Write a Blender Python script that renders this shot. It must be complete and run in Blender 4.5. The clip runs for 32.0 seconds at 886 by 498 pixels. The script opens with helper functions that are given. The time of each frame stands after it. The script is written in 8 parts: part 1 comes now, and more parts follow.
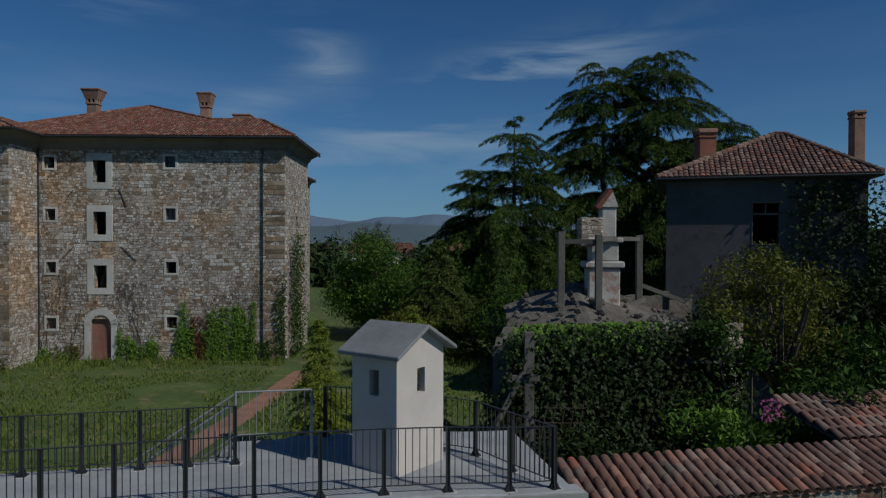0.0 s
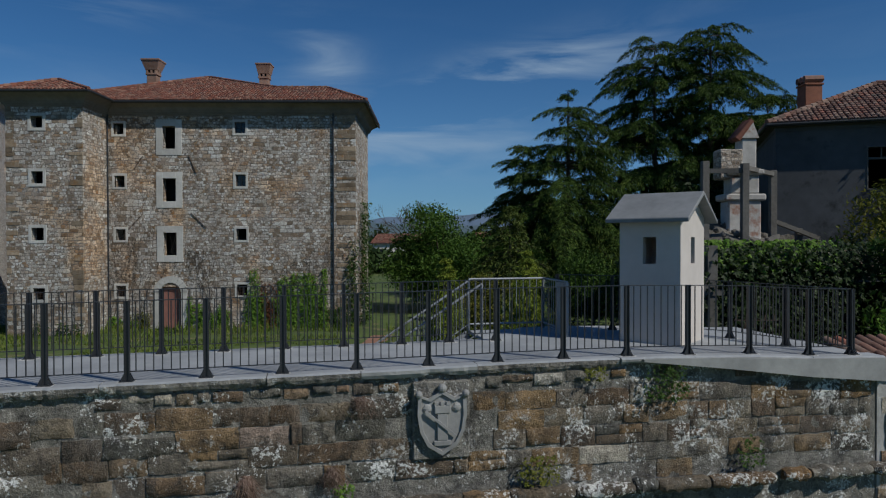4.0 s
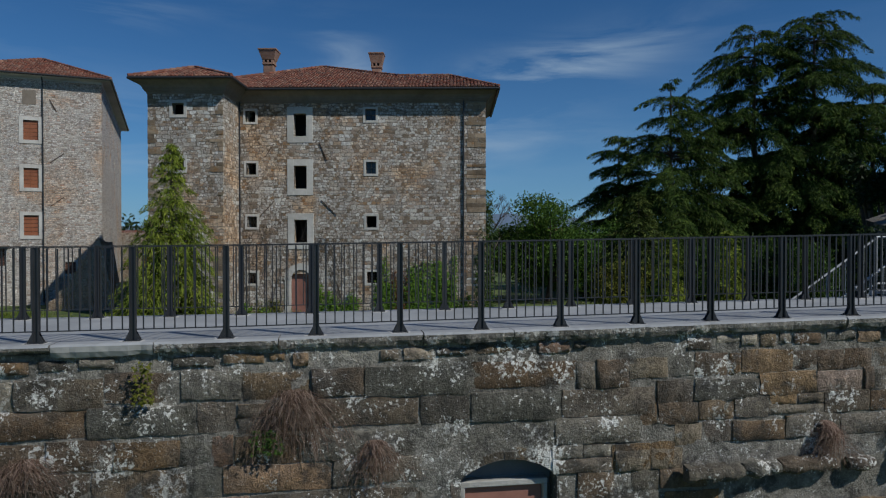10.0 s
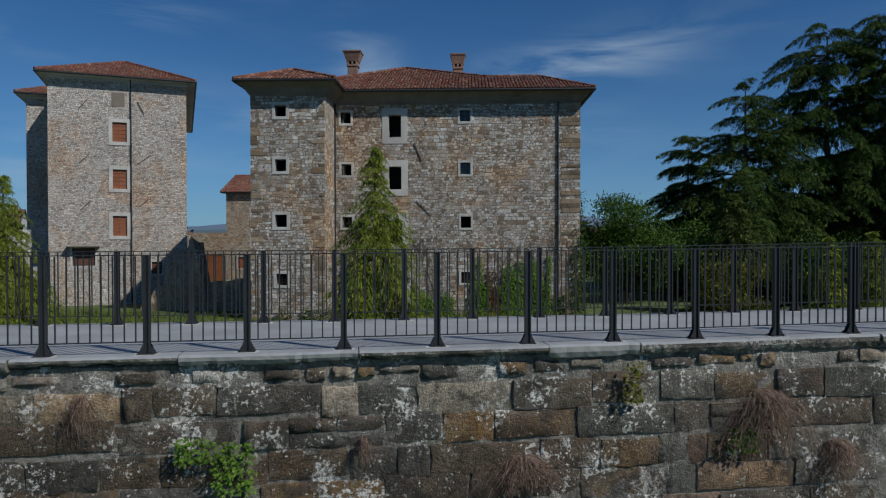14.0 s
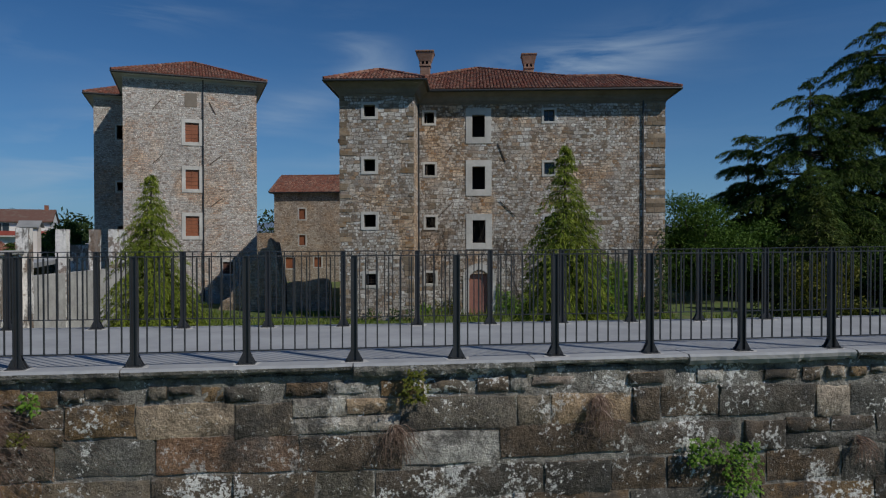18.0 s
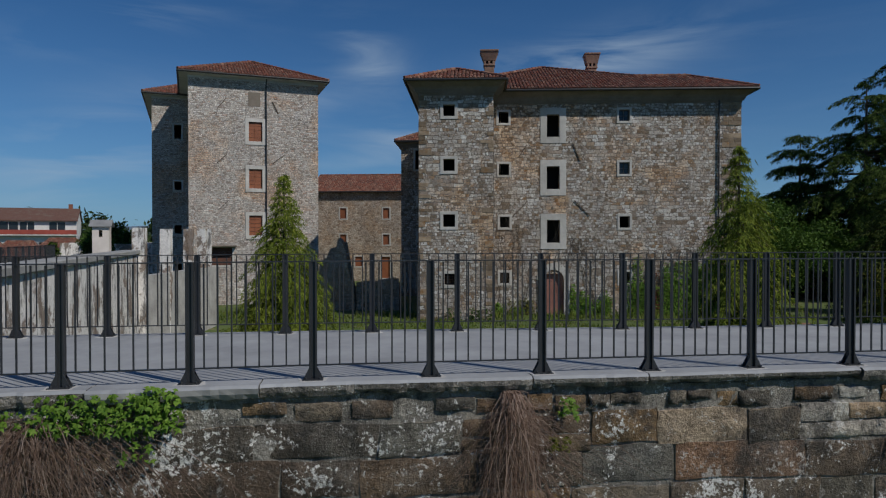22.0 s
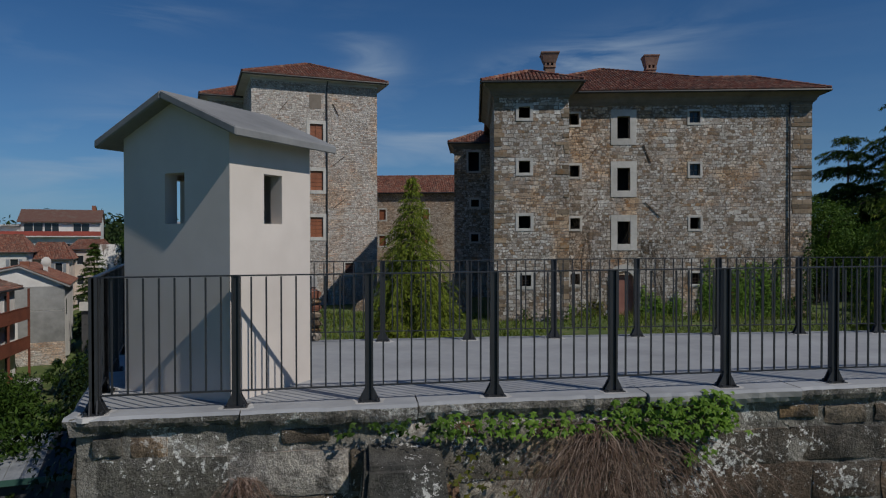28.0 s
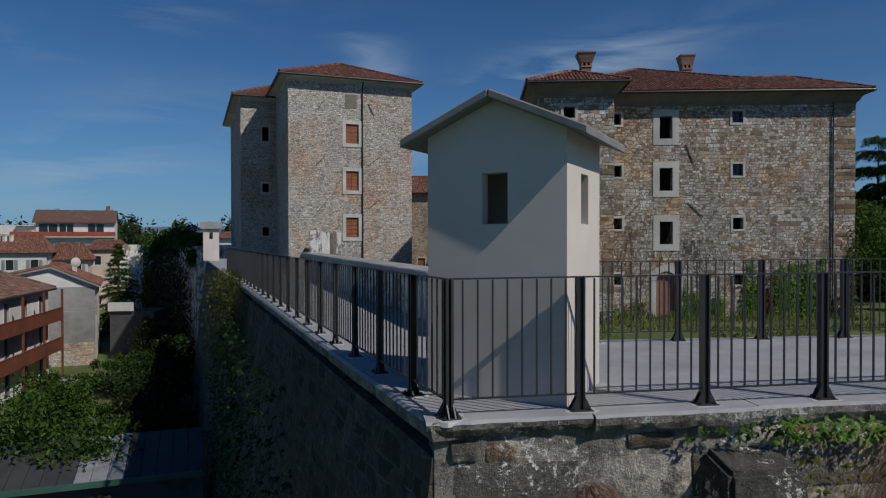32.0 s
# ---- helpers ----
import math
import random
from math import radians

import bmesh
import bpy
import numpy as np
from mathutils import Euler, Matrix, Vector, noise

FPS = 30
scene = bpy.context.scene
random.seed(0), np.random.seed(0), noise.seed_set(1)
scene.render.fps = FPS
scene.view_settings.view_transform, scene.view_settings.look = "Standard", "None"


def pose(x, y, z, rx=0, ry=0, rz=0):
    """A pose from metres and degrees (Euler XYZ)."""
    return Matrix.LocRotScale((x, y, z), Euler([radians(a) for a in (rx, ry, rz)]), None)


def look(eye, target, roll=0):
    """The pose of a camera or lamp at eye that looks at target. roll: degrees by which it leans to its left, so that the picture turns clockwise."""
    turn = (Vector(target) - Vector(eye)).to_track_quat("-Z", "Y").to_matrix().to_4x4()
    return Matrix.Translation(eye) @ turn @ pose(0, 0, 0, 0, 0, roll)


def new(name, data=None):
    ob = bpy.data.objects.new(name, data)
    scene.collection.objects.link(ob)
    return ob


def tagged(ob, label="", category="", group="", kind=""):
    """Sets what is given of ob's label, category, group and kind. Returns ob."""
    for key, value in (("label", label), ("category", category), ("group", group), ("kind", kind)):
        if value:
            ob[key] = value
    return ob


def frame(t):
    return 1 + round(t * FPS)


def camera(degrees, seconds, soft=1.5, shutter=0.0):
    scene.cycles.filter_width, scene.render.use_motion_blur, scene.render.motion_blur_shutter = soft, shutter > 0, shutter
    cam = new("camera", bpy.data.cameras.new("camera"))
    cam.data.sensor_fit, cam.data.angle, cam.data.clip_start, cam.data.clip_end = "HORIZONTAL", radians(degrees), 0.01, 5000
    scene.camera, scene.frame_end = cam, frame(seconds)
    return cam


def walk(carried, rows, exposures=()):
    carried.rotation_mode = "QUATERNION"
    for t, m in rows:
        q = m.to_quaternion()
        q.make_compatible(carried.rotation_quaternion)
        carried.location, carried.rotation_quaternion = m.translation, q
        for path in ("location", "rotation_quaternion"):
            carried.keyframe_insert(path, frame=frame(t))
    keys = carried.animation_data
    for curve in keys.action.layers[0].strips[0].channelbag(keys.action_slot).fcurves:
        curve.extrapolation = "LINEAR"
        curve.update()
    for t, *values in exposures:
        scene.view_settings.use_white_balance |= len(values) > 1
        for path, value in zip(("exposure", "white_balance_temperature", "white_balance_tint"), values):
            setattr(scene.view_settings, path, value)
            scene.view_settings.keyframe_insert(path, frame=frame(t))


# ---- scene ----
cam = camera(66.0, 32.0, soft=1.2)
PATH = [
    (0, (0.001, 0.000, 4.651), (-0.142, 9.998, 4.513), 0.18),
    (0.5, (-0.590, 0.088, 4.261), (-0.738, 10.086, 4.139), 0.10),
    (1, (-1.230, 0.104, 3.865), (-1.380, 10.102, 3.741), 0.10),
    (1.5, (-1.845, 0.211, 3.494), (-2.000, 10.209, 3.370), 0.05),
    (2, (-2.488, 0.277, 3.125), (-2.647, 10.274, 3.001), 0.00),
    (2.5, (-3.087, 0.316, 2.844), (-3.252, 10.314, 2.716), -0.07),
    (4.5, (-5.569, 0.453, 1.980), (-5.765, 10.450, 1.849), -0.09),
    (5, (-6.231, 0.456, 1.810), (-6.435, 10.453, 1.674), -0.04),
    (5.5, (-6.850, 0.461, 1.649), (-7.055, 10.458, 1.514), -0.01),
    (6, (-7.526, 0.449, 1.481), (-7.733, 10.446, 1.347), 0.03),
    (6.5, (-8.130, 0.467, 1.369), (-8.364, 10.463, 1.233), -0.03),
    (7, (-8.792, 0.463, 1.312), (-9.058, 10.459, 1.175), -0.07),
    (7.5, (-9.396, 0.486, 1.312), (-9.700, 10.481, 1.175), -0.08),
    (8, (-10.072, 0.455, 1.307), (-10.408, 10.449, 1.175), -0.04),
    (9, (-11.385, 0.560, 1.282), (-11.793, 10.550, 1.160), -0.01),
    (9.5, (-11.920, 0.538, 1.292), (-12.380, 10.527, 1.166), -0.02),
    (10, (-12.627, 0.462, 1.302), (-13.113, 10.449, 1.174), -0.02),
    (10.5, (-13.281, 0.393, 1.306), (-13.794, 10.379, 1.176), -0.01),
    (11, (-13.970, 0.288, 1.324), (-14.514, 10.272, 1.190), 0.00),
    (11.5, (-14.619, 0.187, 1.336), (-15.190, 10.170, 1.199), -0.05),
    (12, (-15.384, 0.214, 1.327), (-15.983, 10.196, 1.196), -0.01),
    (12.5, (-16.042, 0.122, 1.336), (-16.668, 10.101, 1.202), -0.03),
    (13, (-16.771, 0.037, 1.344), (-17.425, 10.015, 1.210), -0.04),
    (13.5, (-17.453, -0.050, 1.349), (-18.129, 9.926, 1.215), -0.02),
    (14, (-18.188, -0.124, 1.355), (-18.893, 9.851, 1.220), -0.05),
    (14.5, (-18.872, -0.165, 1.350), (-19.602, 9.807, 1.216), -0.05),
    (16.5, (-21.674, -0.312, 1.328), (-22.439, 9.658, 1.206), -0.05),
    (17, (-22.404, -0.370, 1.330), (-23.168, 9.600, 1.202), -0.07),
    (17.5, (-23.069, -0.443, 1.337), (-23.838, 9.527, 1.206), -0.08),
    (18, (-23.793, -0.484, 1.335), (-24.562, 9.485, 1.205), -0.07),
    (18.5, (-24.456, -0.536, 1.340), (-25.226, 9.433, 1.207), -0.04),
    (19, (-25.180, -0.557, 1.342), (-25.950, 9.412, 1.209), -0.07),
    (19.5, (-25.840, -0.599, 1.352), (-26.610, 9.370, 1.217), -0.07),
    (20, (-26.528, -0.645, 1.352), (-27.297, 9.324, 1.216), -0.04),
    (20.5, (-27.139, -0.682, 1.361), (-27.912, 9.287, 1.223), -0.05),
    (21, (-27.798, -0.716, 1.360), (-28.572, 9.253, 1.221), -0.02),
    (21.5, (-28.390, -0.775, 1.369), (-29.168, 9.194, 1.228), 0.01),
    (22, (-29.000, -0.829, 1.370), (-29.778, 9.139, 1.230), -0.00),
    (22.5, (-29.526, -0.882, 1.373), (-30.309, 9.086, 1.231), 0.01),
    (23, (-30.044, -0.926, 1.373), (-30.827, 9.042, 1.233), 0.00),
    (23.5, (-30.475, -0.981, 1.375), (-31.257, 8.988, 1.238), -0.04),
    (24, (-30.890, -1.026, 1.379), (-31.670, 8.943, 1.240), -0.03),
    (24.5, (-31.253, -1.075, 1.386), (-32.036, 8.894, 1.246), -0.04),
    (25, (-31.662, -1.116, 1.390), (-32.445, 8.852, 1.252), -0.07),
    (25.5, (-32.035, -1.170, 1.390), (-32.818, 8.798, 1.259), -0.07),
    (27.5, (-33.577, -1.377, 1.421), (-34.362, 8.591, 1.292), -0.05),
    (28, (-33.978, -1.382, 1.426), (-34.762, 8.587, 1.297), -0.07),
    (28.5, (-34.347, -1.406, 1.422), (-35.136, 8.562, 1.294), -0.07),
    (29, (-34.744, -1.431, 1.429), (-35.536, 8.537, 1.302), -0.09),
    (29.5, (-35.116, -1.442, 1.434), (-35.909, 8.526, 1.304), -0.06),
    (30, (-35.510, -1.452, 1.436), (-36.306, 8.516, 1.307), -0.05),
    (30.5, (-35.871, -1.483, 1.436), (-36.669, 8.484, 1.308), -0.06),
    (31, (-36.244, -1.481, 1.431), (-37.039, 8.486, 1.304), -0.04),
    (31.5, (-36.568, -1.508, 1.435), (-37.364, 8.460, 1.309), -0.07),
    (32, (-36.874, -1.514, 1.432), (-37.673, 8.453, 1.308), -0.09),
]
walk(cam, [(t, look(eye, target, roll)) for t, eye, target, roll in PATH], exposures=[(0.0, -1.02, 6250, 6), (3.0, -0.82, 6250, 6), (5.0, -0.62, 6250, 6), (14.0, -0.64, 6280, 7), (17.0, -0.66, 6400, 9), (24.0, -0.74, 6420, 9), (29.0, -0.83, 6480, 10), (32.0, -0.72, 6480, 10)])

# ---- light: a clear late-spring sky with thin cirrus, sun high behind the right shoulder ----
SUN_AZ, SUN_EL = radians(-31), radians(44)
world = bpy.data.worlds.new("world")
scene.world = world
world.use_nodes = True
wn, wl = world.node_tree.nodes, world.node_tree.links
wn.clear()


def link(tree, a, b):
    tree.links.new(a, b)


def build_world():
    out = wn.new("ShaderNodeOutputWorld")
    bg = wn.new("ShaderNodeBackground")
    sky = wn.new("ShaderNodeTexSky")
    sky.sky_type = "NISHITA"
    sky.sun_disc = False
    sky.sun_elevation = SUN_EL
    sky.sun_rotation = radians(90) - SUN_AZ
    sky.altitude = 1500
    sky.air_density, sky.dust_density, sky.ozone_density = 1.0, 0.0, 1.6
    tc = wn.new("ShaderNodeTexCoord")
    mp = wn.new("ShaderNodeMapping")
    mp.inputs["Rotation"].default_value = (0, radians(-22), 0)
    mp.inputs["Scale"].default_value = (2.4, 1.4, 13.0)
    wl.new(tc.outputs["Generated"], mp.inputs["Vector"])
    n1 = wn.new("ShaderNodeTexNoise")
    n1.inputs["Scale"].default_value = 1.5
    n1.inputs["Detail"].default_value = 7
    n1.inputs["Roughness"].default_value = 0.55
    n1.inputs["Distortion"].default_value = 0.6
    wl.new(mp.outputs["Vector"], n1.inputs["Vector"])
    n2 = wn.new("ShaderNodeTexNoise")
    n2.inputs["Scale"].default_value = 2.3
    n2.inputs["Detail"].default_value = 2
    wl.new(tc.outputs["Generated"], n2.inputs["Vector"])
    r1 = wn.new("ShaderNodeValToRGB")
    r1.color_ramp.elements[0].position, r1.color_ramp.elements[1].position = 0.45, 0.85
    wl.new(n1.outputs["Fac"], r1.inputs["Fac"])
    r2 = wn.new("ShaderNodeValToRGB")
    r2.color_ramp.elements[0].position, r2.color_ramp.elements[1].position = 0.42, 0.72
    wl.new(n2.outputs["Fac"], r2.inputs["Fac"])
    mul = wn.new("ShaderNodeMath")
    mul.operation = "MULTIPLY"
    wl.new(r1.outputs["Color"], mul.inputs[0])
    wl.new(r2.outputs["Color"], mul.inputs[1])
    # broad wisps of cirrus ahead: azimuth, height, half-lengths, slant, all as tangents
    sep = wn.new("ShaderNodeSeparateXYZ")
    wl.new(tc.outputs["Generated"], sep.inputs[0])

    def calc(op, a, b=0.0, c=0.0):
        n = wn.new("ShaderNodeMath")
        n.operation = op
        for k, v in enumerate((a, b, c)):
            if isinstance(v, (int, float)):
                n.inputs[k].default_value = v
            else:
                wl.new(v, n.inputs[k])
        return n.outputs[0]

    ahead = calc("MAXIMUM", sep.outputs["Y"], 0.05)
    u, v = calc("DIVIDE", sep.outputs["X"], ahead), calc("DIVIDE", sep.outputs["Z"], ahead)
    fine = ramp_world(n1.outputs["Fac"], 0.42, 0.68)
    total = calc("MULTIPLY", mul.outputs[0], 0.12)
    for u0, v0, lu, lv, slant, power in ((0.06, 0.225, 0.17, 0.04, 0.28, 1.25), (-0.19, 0.27, 0.05, 0.035, -0.3, 0.6), (-0.05, 0.13, 0.24, 0.035, 0.1, 0.45), (-0.62, 0.13, 0.16, 0.07, 0.1, 0.6), (-0.60, 0.33, 0.14, 0.03, 0.12, 0.5), (-0.28, 0.2, 0.1, 0.03, 0.25, 0.35)):
        du = calc("SUBTRACT", u, u0)
        dv = calc("SUBTRACT", calc("SUBTRACT", v, v0), calc("MULTIPLY", du, slant))
        q = calc("ADD", calc("POWER", calc("DIVIDE", du, lu), 2.0), calc("POWER", calc("DIVIDE", dv, lv), 2.0))
        g = calc("MULTIPLY", calc("EXPONENT", calc("MULTIPLY", q, -1.0)), power)
        total = calc("ADD", total, calc("MULTIPLY", g, fine))
    total = calc("MINIMUM", total, 0.8)
    mix = wn.new("ShaderNodeMix")
    mix.data_type = "RGBA"
    mix.inputs[7].default_value = (8.8, 11.0, 13.6, 1)
    wl.new(total, mix.inputs[0])
    tint = wn.new("ShaderNodeMix")
    tint.data_type, tint.blend_type = "RGBA", "MULTIPLY"
    tint.inputs[0].default_value = 1.0
    tint.inputs[7].default_value = (0.42, 1.0, 1.56, 1)
    wl.new(sky.outputs["Color"], tint.inputs[6])
    # pale haze low over the horizon
    haze = wn.new("ShaderNodeMix")
    haze.data_type = "RGBA"
    haze.inputs[7].default_value = (5.2, 8.2, 11.6, 1)
    wl.new(calc("MULTIPLY", calc("EXPONENT", calc("MULTIPLY", calc("MAXIMUM", sep.outputs["Z"], 0.0), -9.0)), 0.85), haze.inputs[0])
    wl.new(tint.outputs[2], haze.inputs[6])
    wl.new(haze.outputs[2], mix.inputs[6])
    wl.new(mix.outputs[2], bg.inputs["Color"])
    bg.inputs["Strength"].default_value = 0.06
    wl.new(bg.outputs[0], out.inputs[0])


def ramp_world(src, lo, hi):
    r = wn.new("ShaderNodeMapRange")
    r.inputs["From Min"].default_value, r.inputs["From Max"].default_value = lo, hi
    wl.new(src, r.inputs["Value"])
    return r.outputs[0]


build_world()
sun = new("sun", bpy.data.lights.new("sun", "SUN"))
sun.data.energy, sun.data.angle, sun.data.color = 4.9, radians(0.53), (1.0, 0.945, 0.86)
sun.matrix_world = look((0, 0, 60), (-math.cos(SUN_AZ) * math.cos(SUN_EL), -math.sin(SUN_AZ) * math.cos(SUN_EL), 60 - math.sin(SUN_EL)))


# ---- materials ----
def nd(nt, kind, **vals):
    n = nt.nodes.new("ShaderNode" + kind)
    for k, v in vals.items():
        n.inputs[k.replace("_", " ")].default_value = v
    return n


def ramp(nt, src, stops):
    r = nt.nodes.new("ShaderNodeValToRGB")
    el = r.color_ramp.elements
    while len(el) < len(stops):
        el.new(0.5)
    for e, (p, c) in zip(el, stops):
        e.position, e.color = p, (*c, 1)
    nt.links.new(src, r.inputs["Fac"])
    return r.outputs["Color"]


def blend(nt, fac, a, b, mode="MIX"):
    m = nt.nodes.new("ShaderNodeMix")
    m.data_type, m.blend_type = "RGBA", mode
    for sock, v in ((m.inputs[0], fac), (m.inputs[6], a), (m.inputs[7], b)):
        if isinstance(v, (int, float)):
            sock.default_value = v
        elif isinstance(v, tuple):
            sock.default_value = (*v, 1)
        else:
            nt.links.new(v, sock)
    return m.outputs[2]


def coords(nt, scale=(1, 1, 1), rot=(0, 0, 0), kind="Object"):
    tc, mp = nt.nodes.new("ShaderNodeTexCoord"), nt.nodes.new("ShaderNodeMapping")
    mp.inputs["Scale"].default_value = scale
    mp.inputs["Rotation"].default_value = [radians(a) for a in rot]
    nt.links.new(tc.outputs[kind], mp.inputs["Vector"])
    return mp.outputs["Vector"]


def noise_of(nt, vec, scale, detail=4, rough=0.55, dist=0.0):
    n = nt.nodes.new("ShaderNodeTexNoise")
    n.inputs["Scale"].default_value, n.inputs["Detail"].default_value = scale, detail
    n.inputs["Roughness"].default_value, n.inputs["Distortion"].default_value = rough, dist
    nt.links.new(vec, n.inputs["Vector"])
    return n.outputs["Fac"]


def world_pos(nt):
    return nt.nodes.new("ShaderNodeNewGeometry").outputs["Position"]


def material(name, rough=0.8, metal=0.0):
    m = bpy.data.materials.new(name)
    m.use_nodes = True
    nt = m.node_tree
    b = nt.nodes["Principled BSDF"]
    b.inputs["Roughness"].default_value, b.inputs["Metallic"].default_value = rough, metal
    return m, nt, b


def bump(nt, b, height, strength, dist):
    n = nt.nodes.new("ShaderNodeBump")
    n.inputs["Strength"].default_value, n.inputs["Distance"].default_value = strength, dist
    nt.links.new(height, n.inputs["Height"])
    nt.links.new(n.outputs[0], b.inputs["Normal"])


def speckled(name, dark, light, scale=6.0, rough=0.8, metal=0.0, relief=0.3, depth=0.01, vary=0.0, patch=None):
    """Two scales of variation between two colours; vary: differences from piece to piece."""
    m, nt, b = material(name, rough, metal)
    pos = world_pos(nt)
    big = noise_of(nt, pos, scale * 0.13, 4, 0.6)
    fine = noise_of(nt, pos, scale, 6, 0.65)
    c = ramp(nt, fine, [(0.3, dark), (0.7, light)])
    c = blend(nt, 0.55, c, ramp(nt, big, [(0.3, tuple(v * 0.72 for v in dark)), (0.7, tuple(min(1, v * 1.12) for v in light))]))
    if patch:
        c = blend(nt, ramp(nt, noise_of(nt, pos, scale * 0.3, 5, 0.7), [(0.55, (0, 0, 0)), (0.66, (1, 1, 1))]), c, patch)
    if vary:
        oi = nt.nodes.new("ShaderNodeObjectInfo")
        v = ramp(nt, oi.outputs["Random"], [(0, (1 - vary,) * 3), (1, (1 + vary,) * 3)])
        c = blend(nt, 1.0, c, v, "MULTIPLY")
    nt.links.new(c, b.inputs["Base Color"])
    bump(nt, b, fine, relief, depth)
    return m


def rubble(name, tones, size, mortar, warm, squash=2.0, dirt=0.5, plaster=0.0, turn=0.0):
    """Coursed rubble seen from afar: uneven stones in wavering courses, joints in the mortar tone, weathering at large
    scale.
    """
    m, nt, b = material(name, 0.92)
    raw = coords(nt, (1, 1, 1), (0, 0, turn))
    sep = nt.nodes.new("ShaderNodeSeparateXYZ")
    nt.links.new(raw, sep.inputs[0])

    def calc(op, a, b=0.0, c=0.0):
        n = nt.nodes.new("ShaderNodeMath")
        n.operation = op
        for k, v in enumerate((a, b, c)):
            if isinstance(v, (int, float)):
                n.inputs[k].default_value = v
            else:
                nt.links.new(v, n.inputs[k])
        return n.outputs[0]

    wx, wz = noise_of(nt, raw, 1.7, 4, 0.6), noise_of(nt, coords(nt, (0.6, 0.6, 1.0), (0, 0, turn)), 1.9, 4, 0.6)
    u = calc("ADD", calc("ADD", sep.outputs["X"], sep.outputs["Y"]), calc("MULTIPLY", wx, size * 1.5))
    w = calc("ADD", sep.outputs["Z"], calc("MULTIPLY", wz, size * 0.75))
    comb = nt.nodes.new("ShaderNodeCombineXYZ")
    nt.links.new(u, comb.inputs[0])
    nt.links.new(w, comb.inputs[1])
    outs = []
    for k, (bw, off) in enumerate(((size, 0.37), (size * 0.58, 0.61))):
        br = nt.nodes.new("ShaderNodeTexBrick")
        br.offset, br.offset_frequency, br.squash, br.squash_frequency = off, 2, 0.72, 3
        br.inputs["Color1"].default_value, br.inputs["Color2"].default_value = (0, 0, 0, 1), (1, 1, 1, 1)
        br.inputs["Mortar"].default_value = (0.5, 0.5, 0.5, 1)
        br.inputs["Scale"].default_value = 1.0
        br.inputs["Mortar Size"].default_value, br.inputs["Mortar Smooth"].default_value = 0.022, 0.35
        br.inputs["Brick Width"].default_value, br.inputs["Row Height"].default_value = bw, bw / squash * (1.0 if k == 0 else 1.3)
        nt.links.new(comb.outputs[0], br.inputs["Vector"])
        outs.append(br)
    # larger and smaller stones in patches
    pick = ramp(nt, noise_of(nt, raw, 0.8, 3, 0.6), [(0.47, (0, 0, 0)), (0.5, (1, 1, 1))])
    tone = ramp(nt, blend(nt, pick, outs[0].outputs["Color"], outs[1].outputs["Color"]), [(0.12, (0, 0, 0)), (0.88, (1, 1, 1))])
    joint = blend(nt, pick, outs[0].outputs["Fac"], outs[1].outputs["Fac"])
    c = ramp(nt, tone, [(i / (len(tones) - 1), k) for i, k in enumerate(tones)])
    fine = noise_of(nt, raw, 9.0, 6, 0.75)
    mid = noise_of(nt, raw, 2.6, 5, 0.7)
    c = blend(nt, 0.5, c, ramp(nt, noise_of(nt, raw, 5.0, 4, 0.7), [(0.3, (0.45, 0.44, 0.42)), (0.7, (1.4, 1.38, 1.35))]), "MULTIPLY")
    big = noise_of(nt, raw, 0.21, 6, 0.66, 0.5)
    c = blend(nt, ramp(nt, big, [(0.50, (0, 0, 0)), (0.60, (0.85,) * 3)]), c, blend(nt, 1.0, c, warm, "MULTIPLY"))
    c = blend(nt, calc("MULTIPLY", joint, ramp(nt, mid, [(0.3, (0.55,) * 3), (0.55, (1, 1, 1))])), c, mortar)
    stain = noise_of(nt, coords(nt, (1, 1, 0.35)), 0.5, 6, 0.68)
    c = blend(nt, dirt, c, blend(nt, 1.0, c, ramp(nt, stain, [(0.32, (0.5, 0.5, 0.52)), (0.55, (1.1, 1.09, 1.07))]), "MULTIPLY"))
    c = blend(nt, 0.9, c, ramp(nt, fine, [(0.3, (0.5,) * 3), (0.5, (1.0,) * 3), (0.7, (1.38,) * 3)]), "MULTIPLY")
    if plaster:
        c = blend(nt, ramp(nt, noise_of(nt, raw, 0.7, 8, 0.75), [(0.54, (0, 0, 0)), (0.62, (plaster,) * 3)]), c, (0.60, 0.585, 0.56))
    nt.links.new(c, b.inputs["Base Color"])
    h = blend(nt, joint, blend(nt, 0.5, tone, fine), (0.0, 0.0, 0.0))
    bump(nt, b, h, 1.0, 0.11)
    return m


# dark mortar tone paints the shadow lines between the stones
STONE_R = rubble("grey_brown_rubble_stone", [(0.224, 0.174, 0.129), (0.538, 0.504, 0.465), (0.403, 0.353, 0.297), (0.616, 0.594, 0.560), (0.314, 0.202, 0.112), (0.526, 0.498, 0.465), (0.291, 0.224, 0.174), (0.470, 0.431, 0.386), (0.650, 0.633, 0.605)], 0.46, (0.17, 0.15, 0.13), (1.08, 0.80, 0.54), 1.75, 0.35, 0.2)
STONE_L = rubble("pale_rubble_stone", [(0.33, 0.275, 0.24), (0.68, 0.65, 0.615), (0.52, 0.47, 0.43), (0.75, 0.73, 0.70), (0.46, 0.32, 0.25), (0.70, 0.68, 0.65), (0.56, 0.52, 0.485)], 0.36, (0.30, 0.275, 0.25), (1.05, 0.80, 0.60), 2.3, 0.35, 0.4, -24.9)
STONE_B = rubble("brown_rubble_stone", [(0.28, 0.21, 0.155), (0.54, 0.46, 0.385), (0.42, 0.34, 0.275), (0.58, 0.52, 0.45)], 0.40, (0.24, 0.205, 0.17), (1.0, 0.85, 0.7), 2.0)


